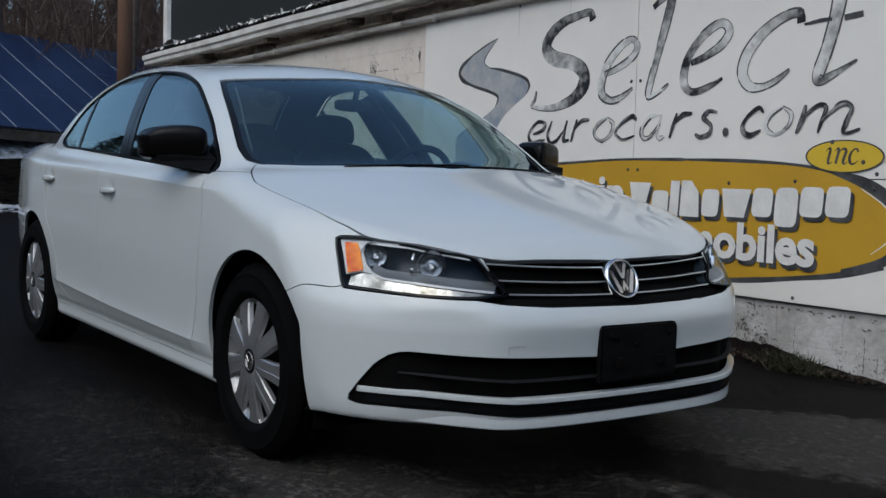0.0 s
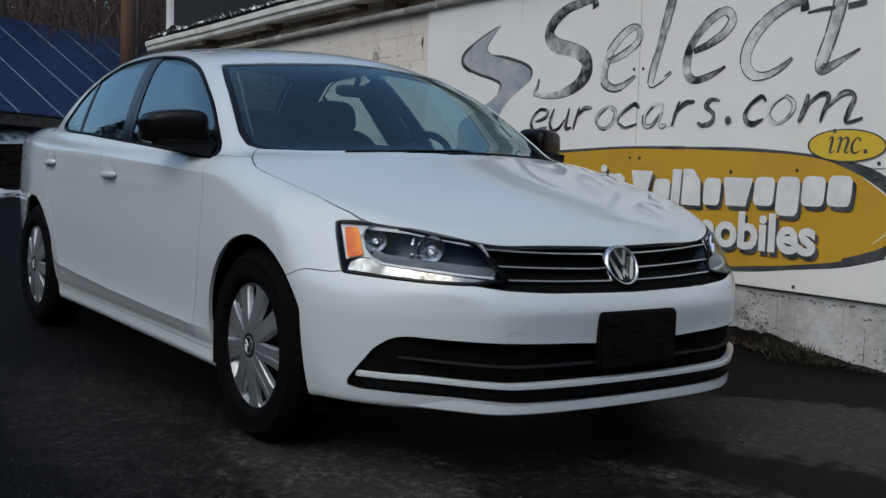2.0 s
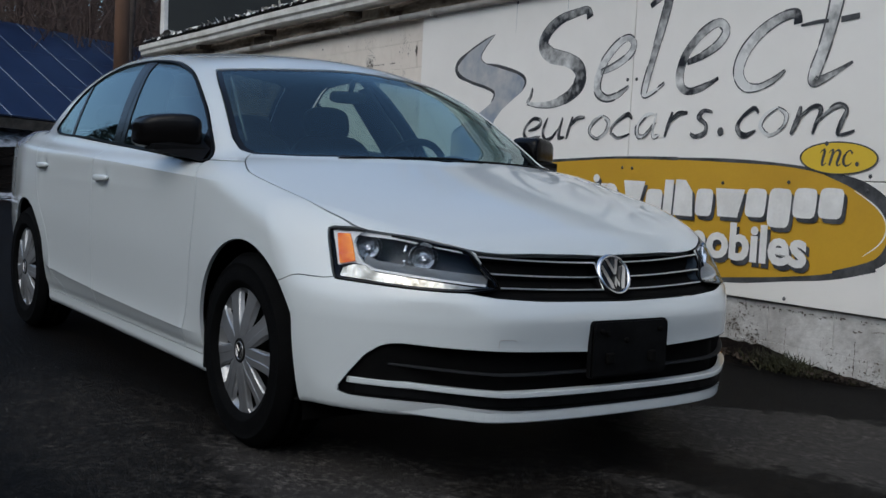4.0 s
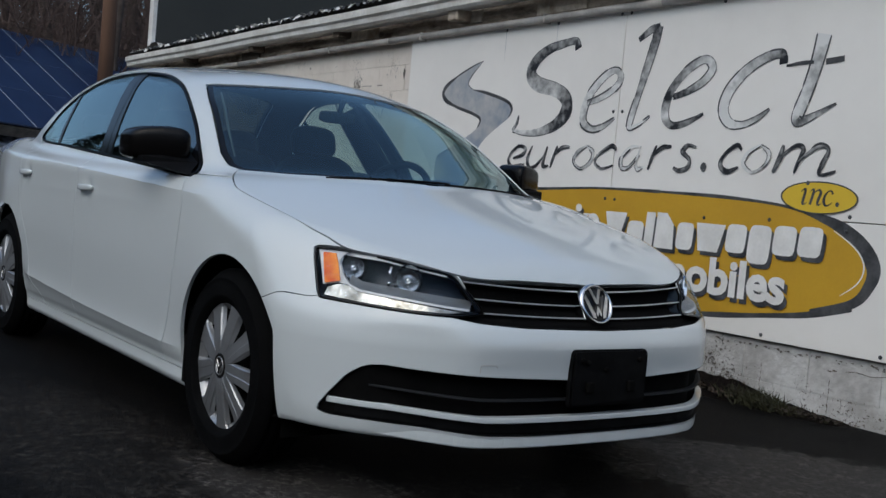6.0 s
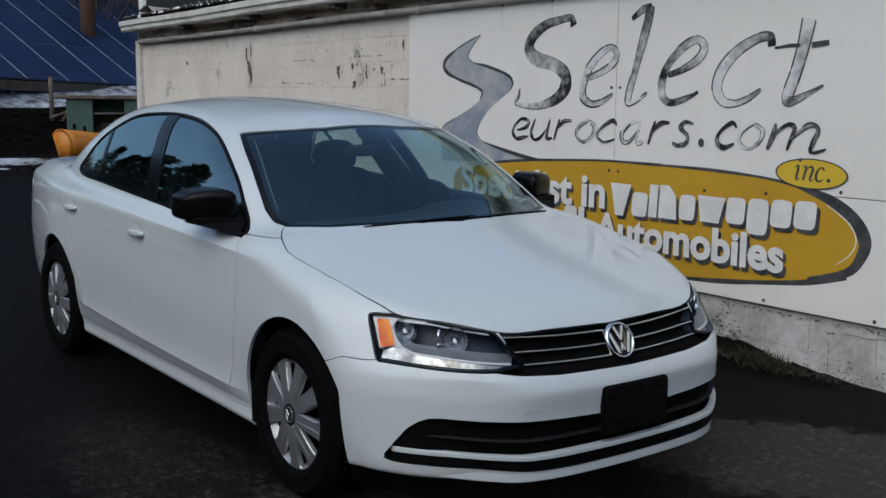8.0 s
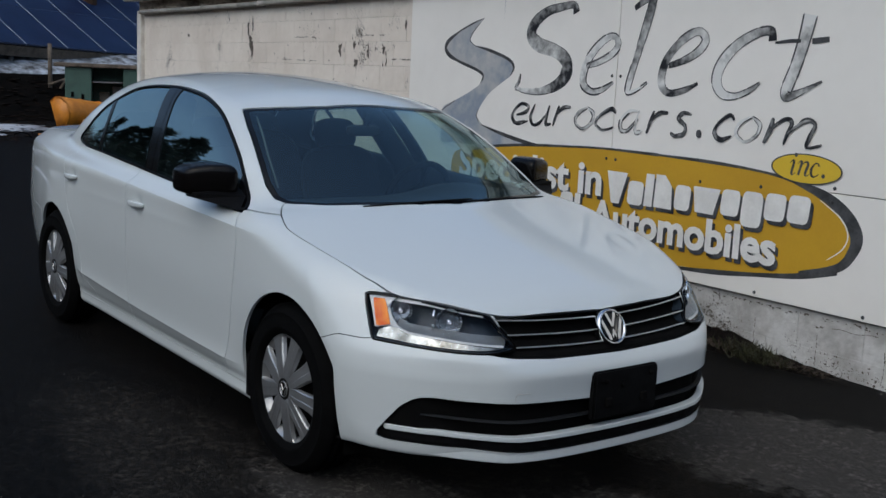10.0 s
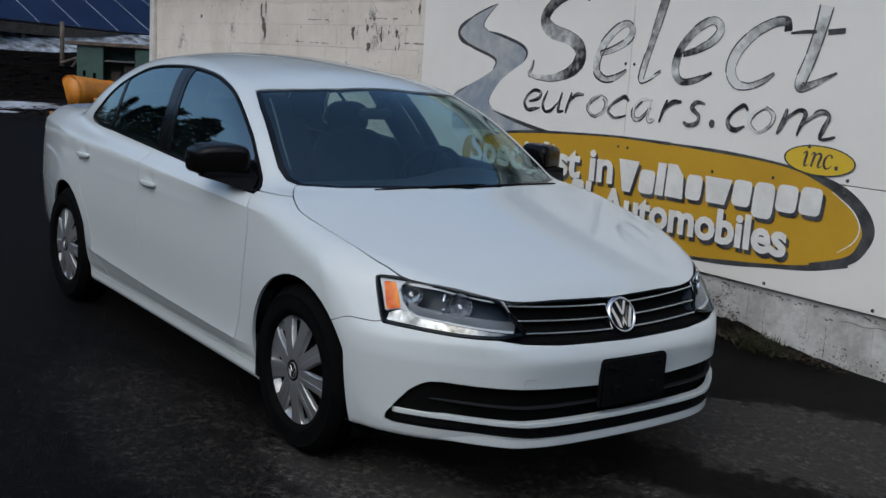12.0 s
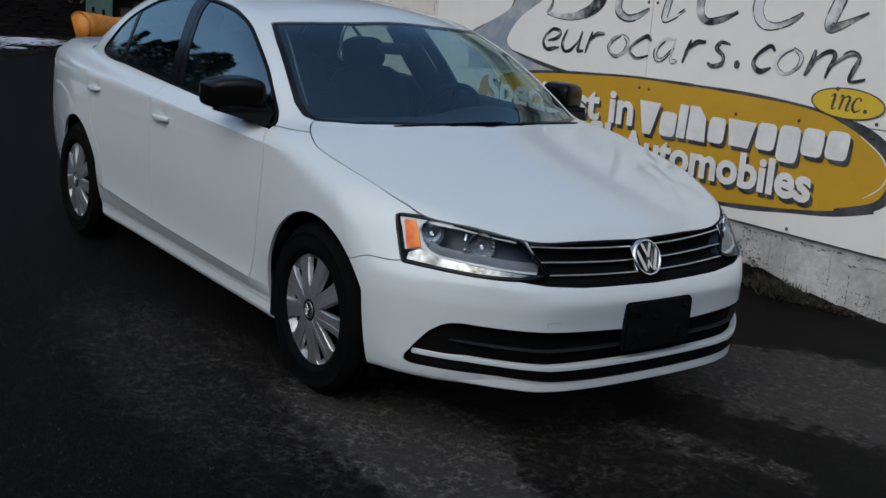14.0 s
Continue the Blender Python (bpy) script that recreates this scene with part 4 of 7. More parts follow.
# ---- the car: one smooth form, cut into panels ----
def curve(pts):
    """A smooth monotone curve through (x, y) pairs."""
    xs = np.array([p[0] for p in pts], float); ys = np.array([p[1] for p in pts], float)
    o = np.argsort(xs); xs, ys = xs[o], ys[o]
    h = np.diff(xs); d = np.diff(ys) / h
    m = np.zeros(len(xs)); m[0], m[-1] = d[0], d[-1]
    for i in range(1, len(xs) - 1):
        if d[i-1] * d[i] > 0:
            w1, w2 = 2 * h[i] + h[i-1], h[i] + 2 * h[i-1]
            m[i] = (w1 + w2) / (w1 / d[i-1] + w2 / d[i])
    def f(x):
        x = np.clip(x, xs[0], xs[-1]); i = np.clip(np.searchsorted(xs, x) - 1, 0, len(h) - 1)
        t = (x - xs[i]) / h[i]
        return (ys[i] * (1 + 2 * t) * (1 - t) ** 2 + h[i] * m[i] * t * (1 - t) ** 2
                + ys[i+1] * t * t * (3 - 2 * t) + h[i] * m[i+1] * t * t * (t - 1))
    return f
def flow(pts):
    """A smooth curve of even bend through (x, y) pairs."""
    P = np.array(sorted(pts), float)
    x, y = P[:, 0], P[:, 1]
    n, h = len(x), np.diff(x)
    A, r = np.eye(n), np.zeros(n)
    for i in range(1, n - 1):
        A[i, i-1:i+2] = h[i-1], 2 * (h[i-1] + h[i]), h[i]
        r[i] = 6 * ((y[i+1] - y[i]) / h[i] - (y[i] - y[i-1]) / h[i-1])
    m = np.linalg.solve(A, r)
    def f(q):
        q = np.clip(q, x[0], x[-1]); i = np.clip(np.searchsorted(x, q) - 1, 0, n - 2)
        a, b = x[i+1] - q, q - x[i]
        return (m[i] * a ** 3 + m[i+1] * b ** 3) / (6 * h[i]) + (y[i] / h[i] - m[i] * h[i] / 6) * a + (y[i+1] / h[i] - m[i+1] * h[i] / 6) * b
    return f
def smax(a, b, k): return np.maximum(a, b) + np.maximum(k - np.abs(a - b), 0) ** 2 / (4 * k)
def smin(a, b, k): return -smax(-a, -b, k)

HOOD = flow([(1.0,.5),(.80,.655),(.70,.72),(.6,.762),(.5,.795),(.3,.848),(0,.915),(-.25,.962),(-.4,.972),(-1,.968),(-2,.985),(-2.5,1.0),(-2.8,1.03),(-2.95,1.05),(-3.1,1.055),(-3.45,1.05),(-3.62,1.04),(-3.8,1.0)])
SIDE = curve([(.1,.785),(.17,.812),(.22,.830),(.3,.848),(.45,.866),(.58,.872),(.72,.868),(.80,.8630),(.850,.8580),(.880,.8520),(.900,.8420),(.930,.8030),(1.0,.74),(1.1,.68)])
TAPER = curve([(.15,0),(.3,.006),(.4,.022),(.55,.07),(.7,.14),(.9,.26)])
RTAPER = curve([(-4,.26),(-3.6,.16),(-3.3,.095),(-3,.045),(-2.7,.011),(-2.4,0)])
ROOF = flow([(.3,.66),(.05,.82),(-.22,.985),(-.5,1.145),(-.7,1.248),(-.89,1.318),(-1.0,1.35),(-1.2,1.382),(-1.6,1.416),(-2.0,1.428),(-2.3,1.41),(-2.5,1.37),(-2.7,1.295),(-2.95,1.155),(-3.1,1.06),(-3.4,.9)])
def CREASE(x): return .310 + .004 * (-.49 - x) + .0135 * np.maximum(0, -.49 - x) ** 2
def SHOULDER(x): return .854 + .037 * np.clip(-x - .43, -.4, 3)  # height of the crease under the windows
def GSIDE(z): return .806 - .29 * (z - .9) - .495 * (z - .9) * np.abs(z - .9)
def GTAPER(x): return np.where(x > -1.4, .035, .0145) * np.minimum(np.abs(x + 1.4), 2.0) ** 4
NOSE = curve([(.12,.68),(.19,.80),(.235,.862),(.27,.87),(.33,.862),(.42,.862),(.50,.868),(.55,.845),(.59,.79),(.617,.765),(.685,.735),(.72,.71),(.8,.6),(.9,.4)])
NOSE2 = curve([(.12,.68),(.19,.80),(.235,.862),(.27,.87),(.33,.862),(.42,.862),(.48,.861),(.54,.842),(.60,.800),(.65,.764),(.70,.728),(.72,.71),(.8,.6),(.9,.4)])
TAIL = curve([(.15,-3.64),(.25,-3.72),(.4,-3.755),(.6,-3.75),(.7,-3.72),(.9,-3.69),(1.05,-3.64),(1.2,-3.5)])
def body(x, y, z):
    y = np.abs(y)
    low = z - (HOOD(x + .12 * y * y) - .035 * (y / .7) ** 2)
    q, inside = z - CREASE(x), np.clip((x + 2.32) / .12, 0, 1) * np.clip((-.36 - x) / .16, 0, 1)
    ridge = inside * .018 * np.where(q > 0, np.exp(-np.maximum(q, 0) / .060), np.exp(np.minimum(q, 0) / .050))
    dent = .011 * (np.exp(-((x + 1.42) / .046) ** 2 - ((z - .815) / .038) ** 2) + np.exp(-((x + 2.34) / .046) ** 2 - ((z - .846) / .038) ** 2))
    flare = .012 * np.exp(-(x / .33) ** 2) + .012 * np.exp(-((x + 2.65) / .33) ** 2)
    over = z - SHOULDER(x)
    fold = .0092 * np.exp(np.clip(np.where(over < 0, over / .045, -over / .020), -30, 0)) * np.clip((-.15 - x) / .45, 0, 1) * np.clip((x + 3.4) / .5, 0, 1)
    side = y - (SIDE(z - .018 * np.clip(-x - .43, 0, 3)) - TAPER(x) - RTAPER(x) + ridge + fold - dent + flare * np.clip((.85 - z) / .2, 0, 1) + .017 * np.exp(-((z - .192) / .028) ** 2) * np.clip((x + 2.45) / .15, 0, 1) * np.clip((-.2 - x) / .1, 0, 1) - .004 * np.exp(-((z - .256) / .014) ** 2) * np.clip((x + 2.45) / .15, 0, 1) * np.clip((-.2 - x) / .1, 0, 1))
    w = np.clip((y - .38) / .2, 0, 1)
    front = x - (NOSE(z) * (1 - w) + NOSE2(z) * w - .15 * y * y - 2.4 * np.clip(y - .45, 0, .27) ** 2 - 1.3 * np.maximum(0, y - .72)
                 - (.030 + .010 * (1 - np.tanh((z - .28) / .03))) * np.exp(-((y - .58) / .14) ** 2) * (.5 - .5 * np.tanh((z - .545) / .045)))
    rear = TAIL(z) + .12 * y * y + 1.2 * np.maximum(0, y - .5) ** 2 - x
    f = smax(low, side, .05 + .05 * np.clip((x + .6) / .7, 0, 1))
    f = smax(smax(f, front, .05), rear, .06)
    f = smax(f, .168 + .047 * np.clip((x + .1) / .5, 0, 1) - z, .02)
    w = np.clip((x + 1.9) / .5, 0, 1)
    k = .22 * w - .2 * (1 - w)
    top = (z - (ROOF(x + k * y * y) - .18 * y * y)) * .85
    gside = (y - (GSIDE(z) - GTAPER(x))) * .88
    g = smax(smax(top, gside, .07), .8 - z, .02)
    return smin(f, g, .035)
def grad(x, y, z, h=1e-4):
    g = np.stack([body(x+h,y,z)-body(x-h,y,z), body(x,y+h,z)-body(x,y-h,z), body(x,y,z+h)-body(x,y,z-h)], -1)
    return g / np.maximum(np.linalg.norm(g, axis=-1, keepdims=True), 1e-9)


def net(h=0.017):
    """The form's surface as triangles."""
    xs, ys, zs = np.arange(-3.84, 0.96, h), np.arange(-0.96, 0.961, h), np.arange(0.13, 1.48, h)
    f = np.empty((len(xs), len(ys), len(zs)), np.float32)
    Y, Z = np.meshgrid(ys, zs, indexing="ij")
    for i, x in enumerate(xs):
        f[i] = body(np.full_like(Y, x), Y, Z)
    inn = f < 0
    c = [inn[a:a - 1 or None, b:b - 1 or None, d:d - 1 or None] for a in (0, 1) for b in (0, 1) for d in (0, 1)]
    total = sum(v.astype(int) for v in c)
    cell = (total > 0) & (total < 8)
    idx = -np.ones(cell.shape, int)
    idx[cell] = np.arange(cell.sum())
    I = np.argwhere(cell)
    P = np.stack([xs[I[:, 0]], ys[I[:, 1]], zs[I[:, 2]]], -1) + h / 2
    quads = []
    for ax in range(3):
        sl0, sl1 = [slice(None)] * 3, [slice(None)] * 3
        sl0[ax], sl1[ax] = slice(0, -1), slice(1, None)
        a, b = inn[tuple(sl0)], inn[tuple(sl1)]
        for flip in (0, 1):
            e = np.argwhere((a & ~b) if not flip else (~a & b))
            o1, o2 = [(1, 2), (2, 0), (0, 1)][ax]
            e = e[(e[:, o1] > 0) & (e[:, o2] > 0)]
            e = e[(e[:, o1] < cell.shape[o1]) & (e[:, o2] < cell.shape[o2])]
            q = []
            for d1, d2 in ((1, 1), (0, 1), (0, 0), (1, 0)):
                k = e.copy()
                k[:, o1] -= d1
                k[:, o2] -= d2
                q.append(idx[k[:, 0], k[:, 1], k[:, 2]])
            q = np.stack(q if not flip else q[::-1], -1)
            quads.append(q)
    q = np.concatenate(quads)
    q = q[(q >= 0).all(1)]
    return settle(P, 6), np.concatenate([q[:, [0, 1, 2]], q[:, [0, 2, 3]]])


def settle(P, n=2):
    """Slides points onto the form."""
    P = P.copy()
    for _ in range(n):
        v, e = body(*P.T), 1e-4
        k = (body(*(P + grad(*P.T) * e).T) - v) / e
        P -= grad(*P.T) * (v / np.maximum(k, 0.5))[:, None]
    return P


def finer(mesh):
    """Every triangle in four, on the form."""
    V, F = mesh
    E = np.sort(np.concatenate([F[:, [0, 1]], F[:, [1, 2]], F[:, [2, 0]]]), 1)
    U, inv = np.unique(E, axis=0, return_inverse=True)
    a, b, c = inv.reshape(3, -1) + len(V)
    W = np.concatenate([V, settle(V[U].mean(1), 3)])
    i, j, k = F.T
    return W, np.concatenate([np.stack(t, 1) for t in ((i, a, c), (a, j, b), (c, b, k), (a, b, c))])


def scored(mesh, f, d=0.0018):
    """Adds edges on both sides of the line f = 0, so that a crease stays crisp."""
    for c in (-d, d):
        (A, F), (B, G) = cut(mesh, lambda V: f(V) - c)
        V = np.concatenate([A, B])
        _, first, inv = np.unique(np.round(V, 6), axis=0, return_index=True, return_inverse=True)
        F = inv.reshape(-1)[np.concatenate([F, G + len(A)])]
        F = F[(F[:, 0] != F[:, 1]) & (F[:, 1] != F[:, 2]) & (F[:, 2] != F[:, 0])]
        mesh = V[first], F
    return mesh


def cut(mesh, f):
    """Splits triangles along f = 0: the side below, and the side above."""
    V, F = mesh
    if len(F) == 0:
        return mesh, mesh
    s = f(V)
    s = np.where(np.abs(s) < 1e-7, 1e-7, s)
    neg = s[F] < 0
    k = neg.sum(1)
    lo, hi = [F[k == 3]], [F[k == 0]]
    mixed = F[(k == 1) | (k == 2)]
    if len(mixed):
        ng = s[mixed] < 0
        lone_neg = ng.sum(1) == 1
        pos = np.where(lone_neg, ng.argmax(1), (~ng).argmax(1))
        r = np.arange(len(mixed))
        a, b, c = mixed[r, pos], mixed[r, (pos + 1) % 3], mixed[r, (pos + 2) % 3]
        E = np.concatenate([np.sort(np.stack([a, b], 1), 1), np.sort(np.stack([a, c], 1), 1)])
        U, inv = np.unique(E, axis=0, return_inverse=True)
        inv = inv.reshape(-1)
        t = s[U[:, 0]] / (s[U[:, 0]] - s[U[:, 1]])
        NV = V[U[:, 0]] + (V[U[:, 1]] - V[U[:, 0]]) * t[:, None]
        ab, ac = inv[:len(a)] + len(V), inv[len(a):] + len(V)
        V = np.concatenate([V, NV])
        one = np.stack([a, ab, ac], 1)
        two = np.concatenate([np.stack([ab, b, c], 1), np.stack([ab, c, ac], 1)])
        ln2 = np.concatenate([lone_neg, lone_neg])
        lo += [one[lone_neg], two[~ln2]]
        hi += [one[~lone_neg], two[ln2]]
    return tidy(V, np.concatenate(lo)), tidy(V, np.concatenate(hi))


def tidy(V, F):
    u, inv = np.unique(F, return_inverse=True)
    return V[u], inv.reshape(F.shape)


def split(mesh, f, gap=0.0022):
    """The panel where f < 0 and the rest, with an open joint between."""
    return cut(mesh, lambda V: f(V) + gap)[0], cut(mesh, lambda V: f(V) - gap)[1]


def outline(pts, closed=True, per=6, sharp=False):
    """Signed distance to a closed line, negative inside."""
    L = np.array(pts if sharp else spline(pts, per, True), float)
    A, B = L, np.roll(L, -1, 0)
    def f(p):
        best, inside = np.full(len(p), 9.0), np.zeros(len(p), bool)
        for a, b in zip(A, B):
            ab = b - a
            t = np.clip(((p - a) @ ab) / max(ab @ ab, 1e-12), 0, 1)
            best = np.minimum(best, np.linalg.norm(p - (a + t[:, None] * ab), axis=1))
            cross = (a[1] > p[:, 1]) != (b[1] > p[:, 1])
            xi = a[0] + (p[:, 1] - a[1]) * ab[0] / (ab[1] if abs(ab[1]) > 1e-12 else 1e-12)
            inside ^= cross & (p[:, 0] < xi)
        return np.where(inside, -best, best)
    return f


def sided(f): return lambda V: f(V[:, [0, 2]])
def topped(f): return lambda V: f(np.stack([V[:, 0], np.abs(V[:, 1])], 1))
def fronted(f): return lambda V: np.where(V[:, 0] > 0.25, f(np.stack([np.abs(V[:, 1]), V[:, 2]], 1)), 1.0)
def cornered(f): return lambda V: np.where(V[:, 0] > 0.2, f(np.stack([(V[:, 0] - np.abs(V[:, 1])) / math.sqrt(2), V[:, 2]], 1)), 1.0)
def halves(mesh): return cut(mesh, lambda V: V[:, 1] + 1e-4)


def border(F):
    E = np.concatenate([F[:, [0, 1]], F[:, [1, 2]], F[:, [2, 0]]])
    key = np.sort(E, 1)
    _, inv, n = np.unique(key, axis=0, return_inverse=True, return_counts=True)
    return E[n[inv.reshape(-1)] == 1]


def panel(name, mesh, material, parent, depth=0.012, label="", push=0.0, way=None, back=False, face=True):
    """A panel of the form with folded edges; push moves it inwards; back closes it behind, no face leaves a bowl."""
    V, F = mesh
    if not len(F):
        return None
    N = grad(*V.T)
    D = -N if way is None else np.tile(np.array(way, float), (len(V), 1))
    V = V + D * push
    E = border(F)
    n = len(V)
    b, inv = np.unique(E, return_inverse=True)
    inv = inv.reshape(E.shape)
    V2 = V[b] + D[b] * depth
    V1 = V[b]
    rim = [(n + j, n + i, n + len(b) + i, n + len(b) + j) for i, j in inv]
    verts = np.concatenate([V, V1, V2])
    side = np.zeros((len(b), 3))
    for (i, j), (p, q) in zip(inv, E):
        w = np.cross(V[q] - V[p], N[p])
        side[i] += w
        side[j] += w
    side /= np.maximum(np.linalg.norm(side, axis=1, keepdims=True), 1e-9)
    faces = ([tuple(f) for f in F] if face else []) + rim
    norms = np.concatenate([N, side, side])
    if back:
        o = len(verts)
        verts = np.concatenate([verts, V + D * depth])
        norms = np.concatenate([norms, N])
        faces += [tuple(f + o) for f in F]
    return part(name, mesh_of(name, verts, faces, True, norms), material, parent, label)


def trace(o, d):
    """The first place where a line from outside meets the form."""
    o, d = np.array(o, float), np.array(d, float)
    s = 0.0
    for _ in range(160):
        v = float(body(*(o + s * d)))
        s += 0.7 * v
        if abs(v) < 5e-5:
            break
    return o + s * d


def on_front(y, z, out=0.0):
    p = trace((1.4, y, z), (-1, 0, 0))
    return p + np.array([out, 0, 0])


def on_side(x, z, s=-1, out=0.0):
    p = trace((x, s * 1.3, z), (0, -s, 0))
    return p + np.array([0, s * out, 0])


def on_lamp(q, z, s=-1, out=0.0):
    """A place on the front corner by its slant coordinate and height."""
    r2 = math.sqrt(2)
    p = trace(((q + 1.6) / r2, s * (1.6 - q) / r2, z), (-1 / r2, -s / r2, 0))
    return p + out * np.array([1 / r2, s / r2, 0])


def strip(name, pts, up, back, material, parent, label="", bulge=0.0):
    """A moulding along points: its height is up, it goes back into the car."""
    b = Build()
    rows = []
    for p in pts:
        p = np.array(p, float)
        rows.append([tuple(p + (-back, 0, up / 2)), tuple(p + (-0.0015 - bulge, 0, up / 2)), tuple(p + (0, 0, up * 0.40)), tuple(p + (bulge * 0.3, 0, 0)), tuple(p + (0, 0, -up * 0.40)), tuple(p + (-0.0015 - bulge, 0, -up / 2)), tuple(p + (-back, 0, -up / 2)), tuple(p + (-back, 0, up / 2))])
    b.sheet(rows)
    k = 8
    b.f += [tuple(range(7)), tuple(range((len(rows) - 1) * k, (len(rows) - 1) * k + 7))[::-1]]
    return part(name, b.done(name), material, parent, label)


CAR = thing("car", "white four-door sedan with black mirrors, parked on the asphalt", "car")

DLO = outline([(-2.56, 1.012), (-2.535, 1.108), (-2.44, 1.20), (-2.30, 1.27), (-2.15, 1.322), (-1.98, 1.344), (-1.70, 1.351), (-1.46, 1.336), (-1.28, 1.311), (-1.08, 1.265), (-0.89, 1.19), (-0.73, 1.108), (-0.60, 1.02), (-0.50, 0.945), (-0.45, 0.907), (-0.63, 0.915), (-1.05, 0.936), (-1.5, 0.958), (-2.0, 0.984)])
SCREEN = outline([(-1.03, -0.001), (-0.992, 0.520), (-1.002, 0.550), (-0.845, 0.602), (-0.64, 0.655), (-0.50, 0.690), (-0.42, 0.692), (-0.36, 0.665), (-0.27, 0.54), (-0.19, 0.33), (-0.15, 0.17), (-0.13, 0.0)][1:] + [(-0.13, -0.05), (-0.87, -0.05), (-0.87, 0.0), (-0.872, 0.2), (-0.905, 0.33), (-0.95, 0.44)], sharp=True)
BACKLIGHT = outline([(-2.40, -0.05), (-2.40, 0.2), (-2.39, 0.40), (-2.42, 0.47), (-2.60, 0.52), (-2.85, 0.58), (-2.95, 0.59), (-3.02, 0.5), (-3.05, 0.25), (-3.055, -0.05)])
HOODLINE = outline([(-0.369, 0.66), (-0.30, 0.728), (-0.18, 0.778), (-0.10, 0.790), (0.07, 0.778), (0.273, 0.753), (0.377, 0.726), (0.463, 0.697), (0.562, 0.615), (0.684, 0.46), (0.722, 0.22), (0.735, 0.0), (0.735, -0.06), (-0.12, -0.06), (-0.125, 0.0), (-0.145, 0.17), (-0.19, 0.33), (-0.27, 0.54)])
LAMP_PTS = [(-0.277, 0.728), (-0.265, 0.739), (-0.168, 0.739), (-0.0636, 0.729), (0.0544, 0.710), (0.1428, 0.693), (0.195, 0.644), (0.239, 0.595), (0.2114, 0.585), (0.152, 0.580), (0.0247, 0.582), (-0.1117, 0.588), (-0.21, 0.593), (-0.2369, 0.599), (-0.258, 0.659)]
LAMP = outline(LAMP_PTS)
GRILLE = outline([(-0.05, 0.685), (0.18, 0.685), (0.46, 0.692), (0.447, 0.640), (0.425, 0.597), (0.50, 0.582), (0.525, 0.578), (0.447, 0.566), (0.306, 0.557), (0.0, 0.552), (-0.05, 0.552)], sharp=True)
INTAKE = outline([(-0.05, 0.405), (0.154, 0.408), (0.278, 0.413), (0.432, 0.418), (0.591, 0.424), (0.673, 0.429), (0.700, 0.425), (0.718, 0.414), (0.742, 0.387), (0.766, 0.336), (0.785, 0.290), (0.786, 0.274), (0.768, 0.266), (0.704, 0.267), (0.582, 0.263), (0.427, 0.248), (0.25, 0.246), (-0.05, 0.246)], sharp=True)


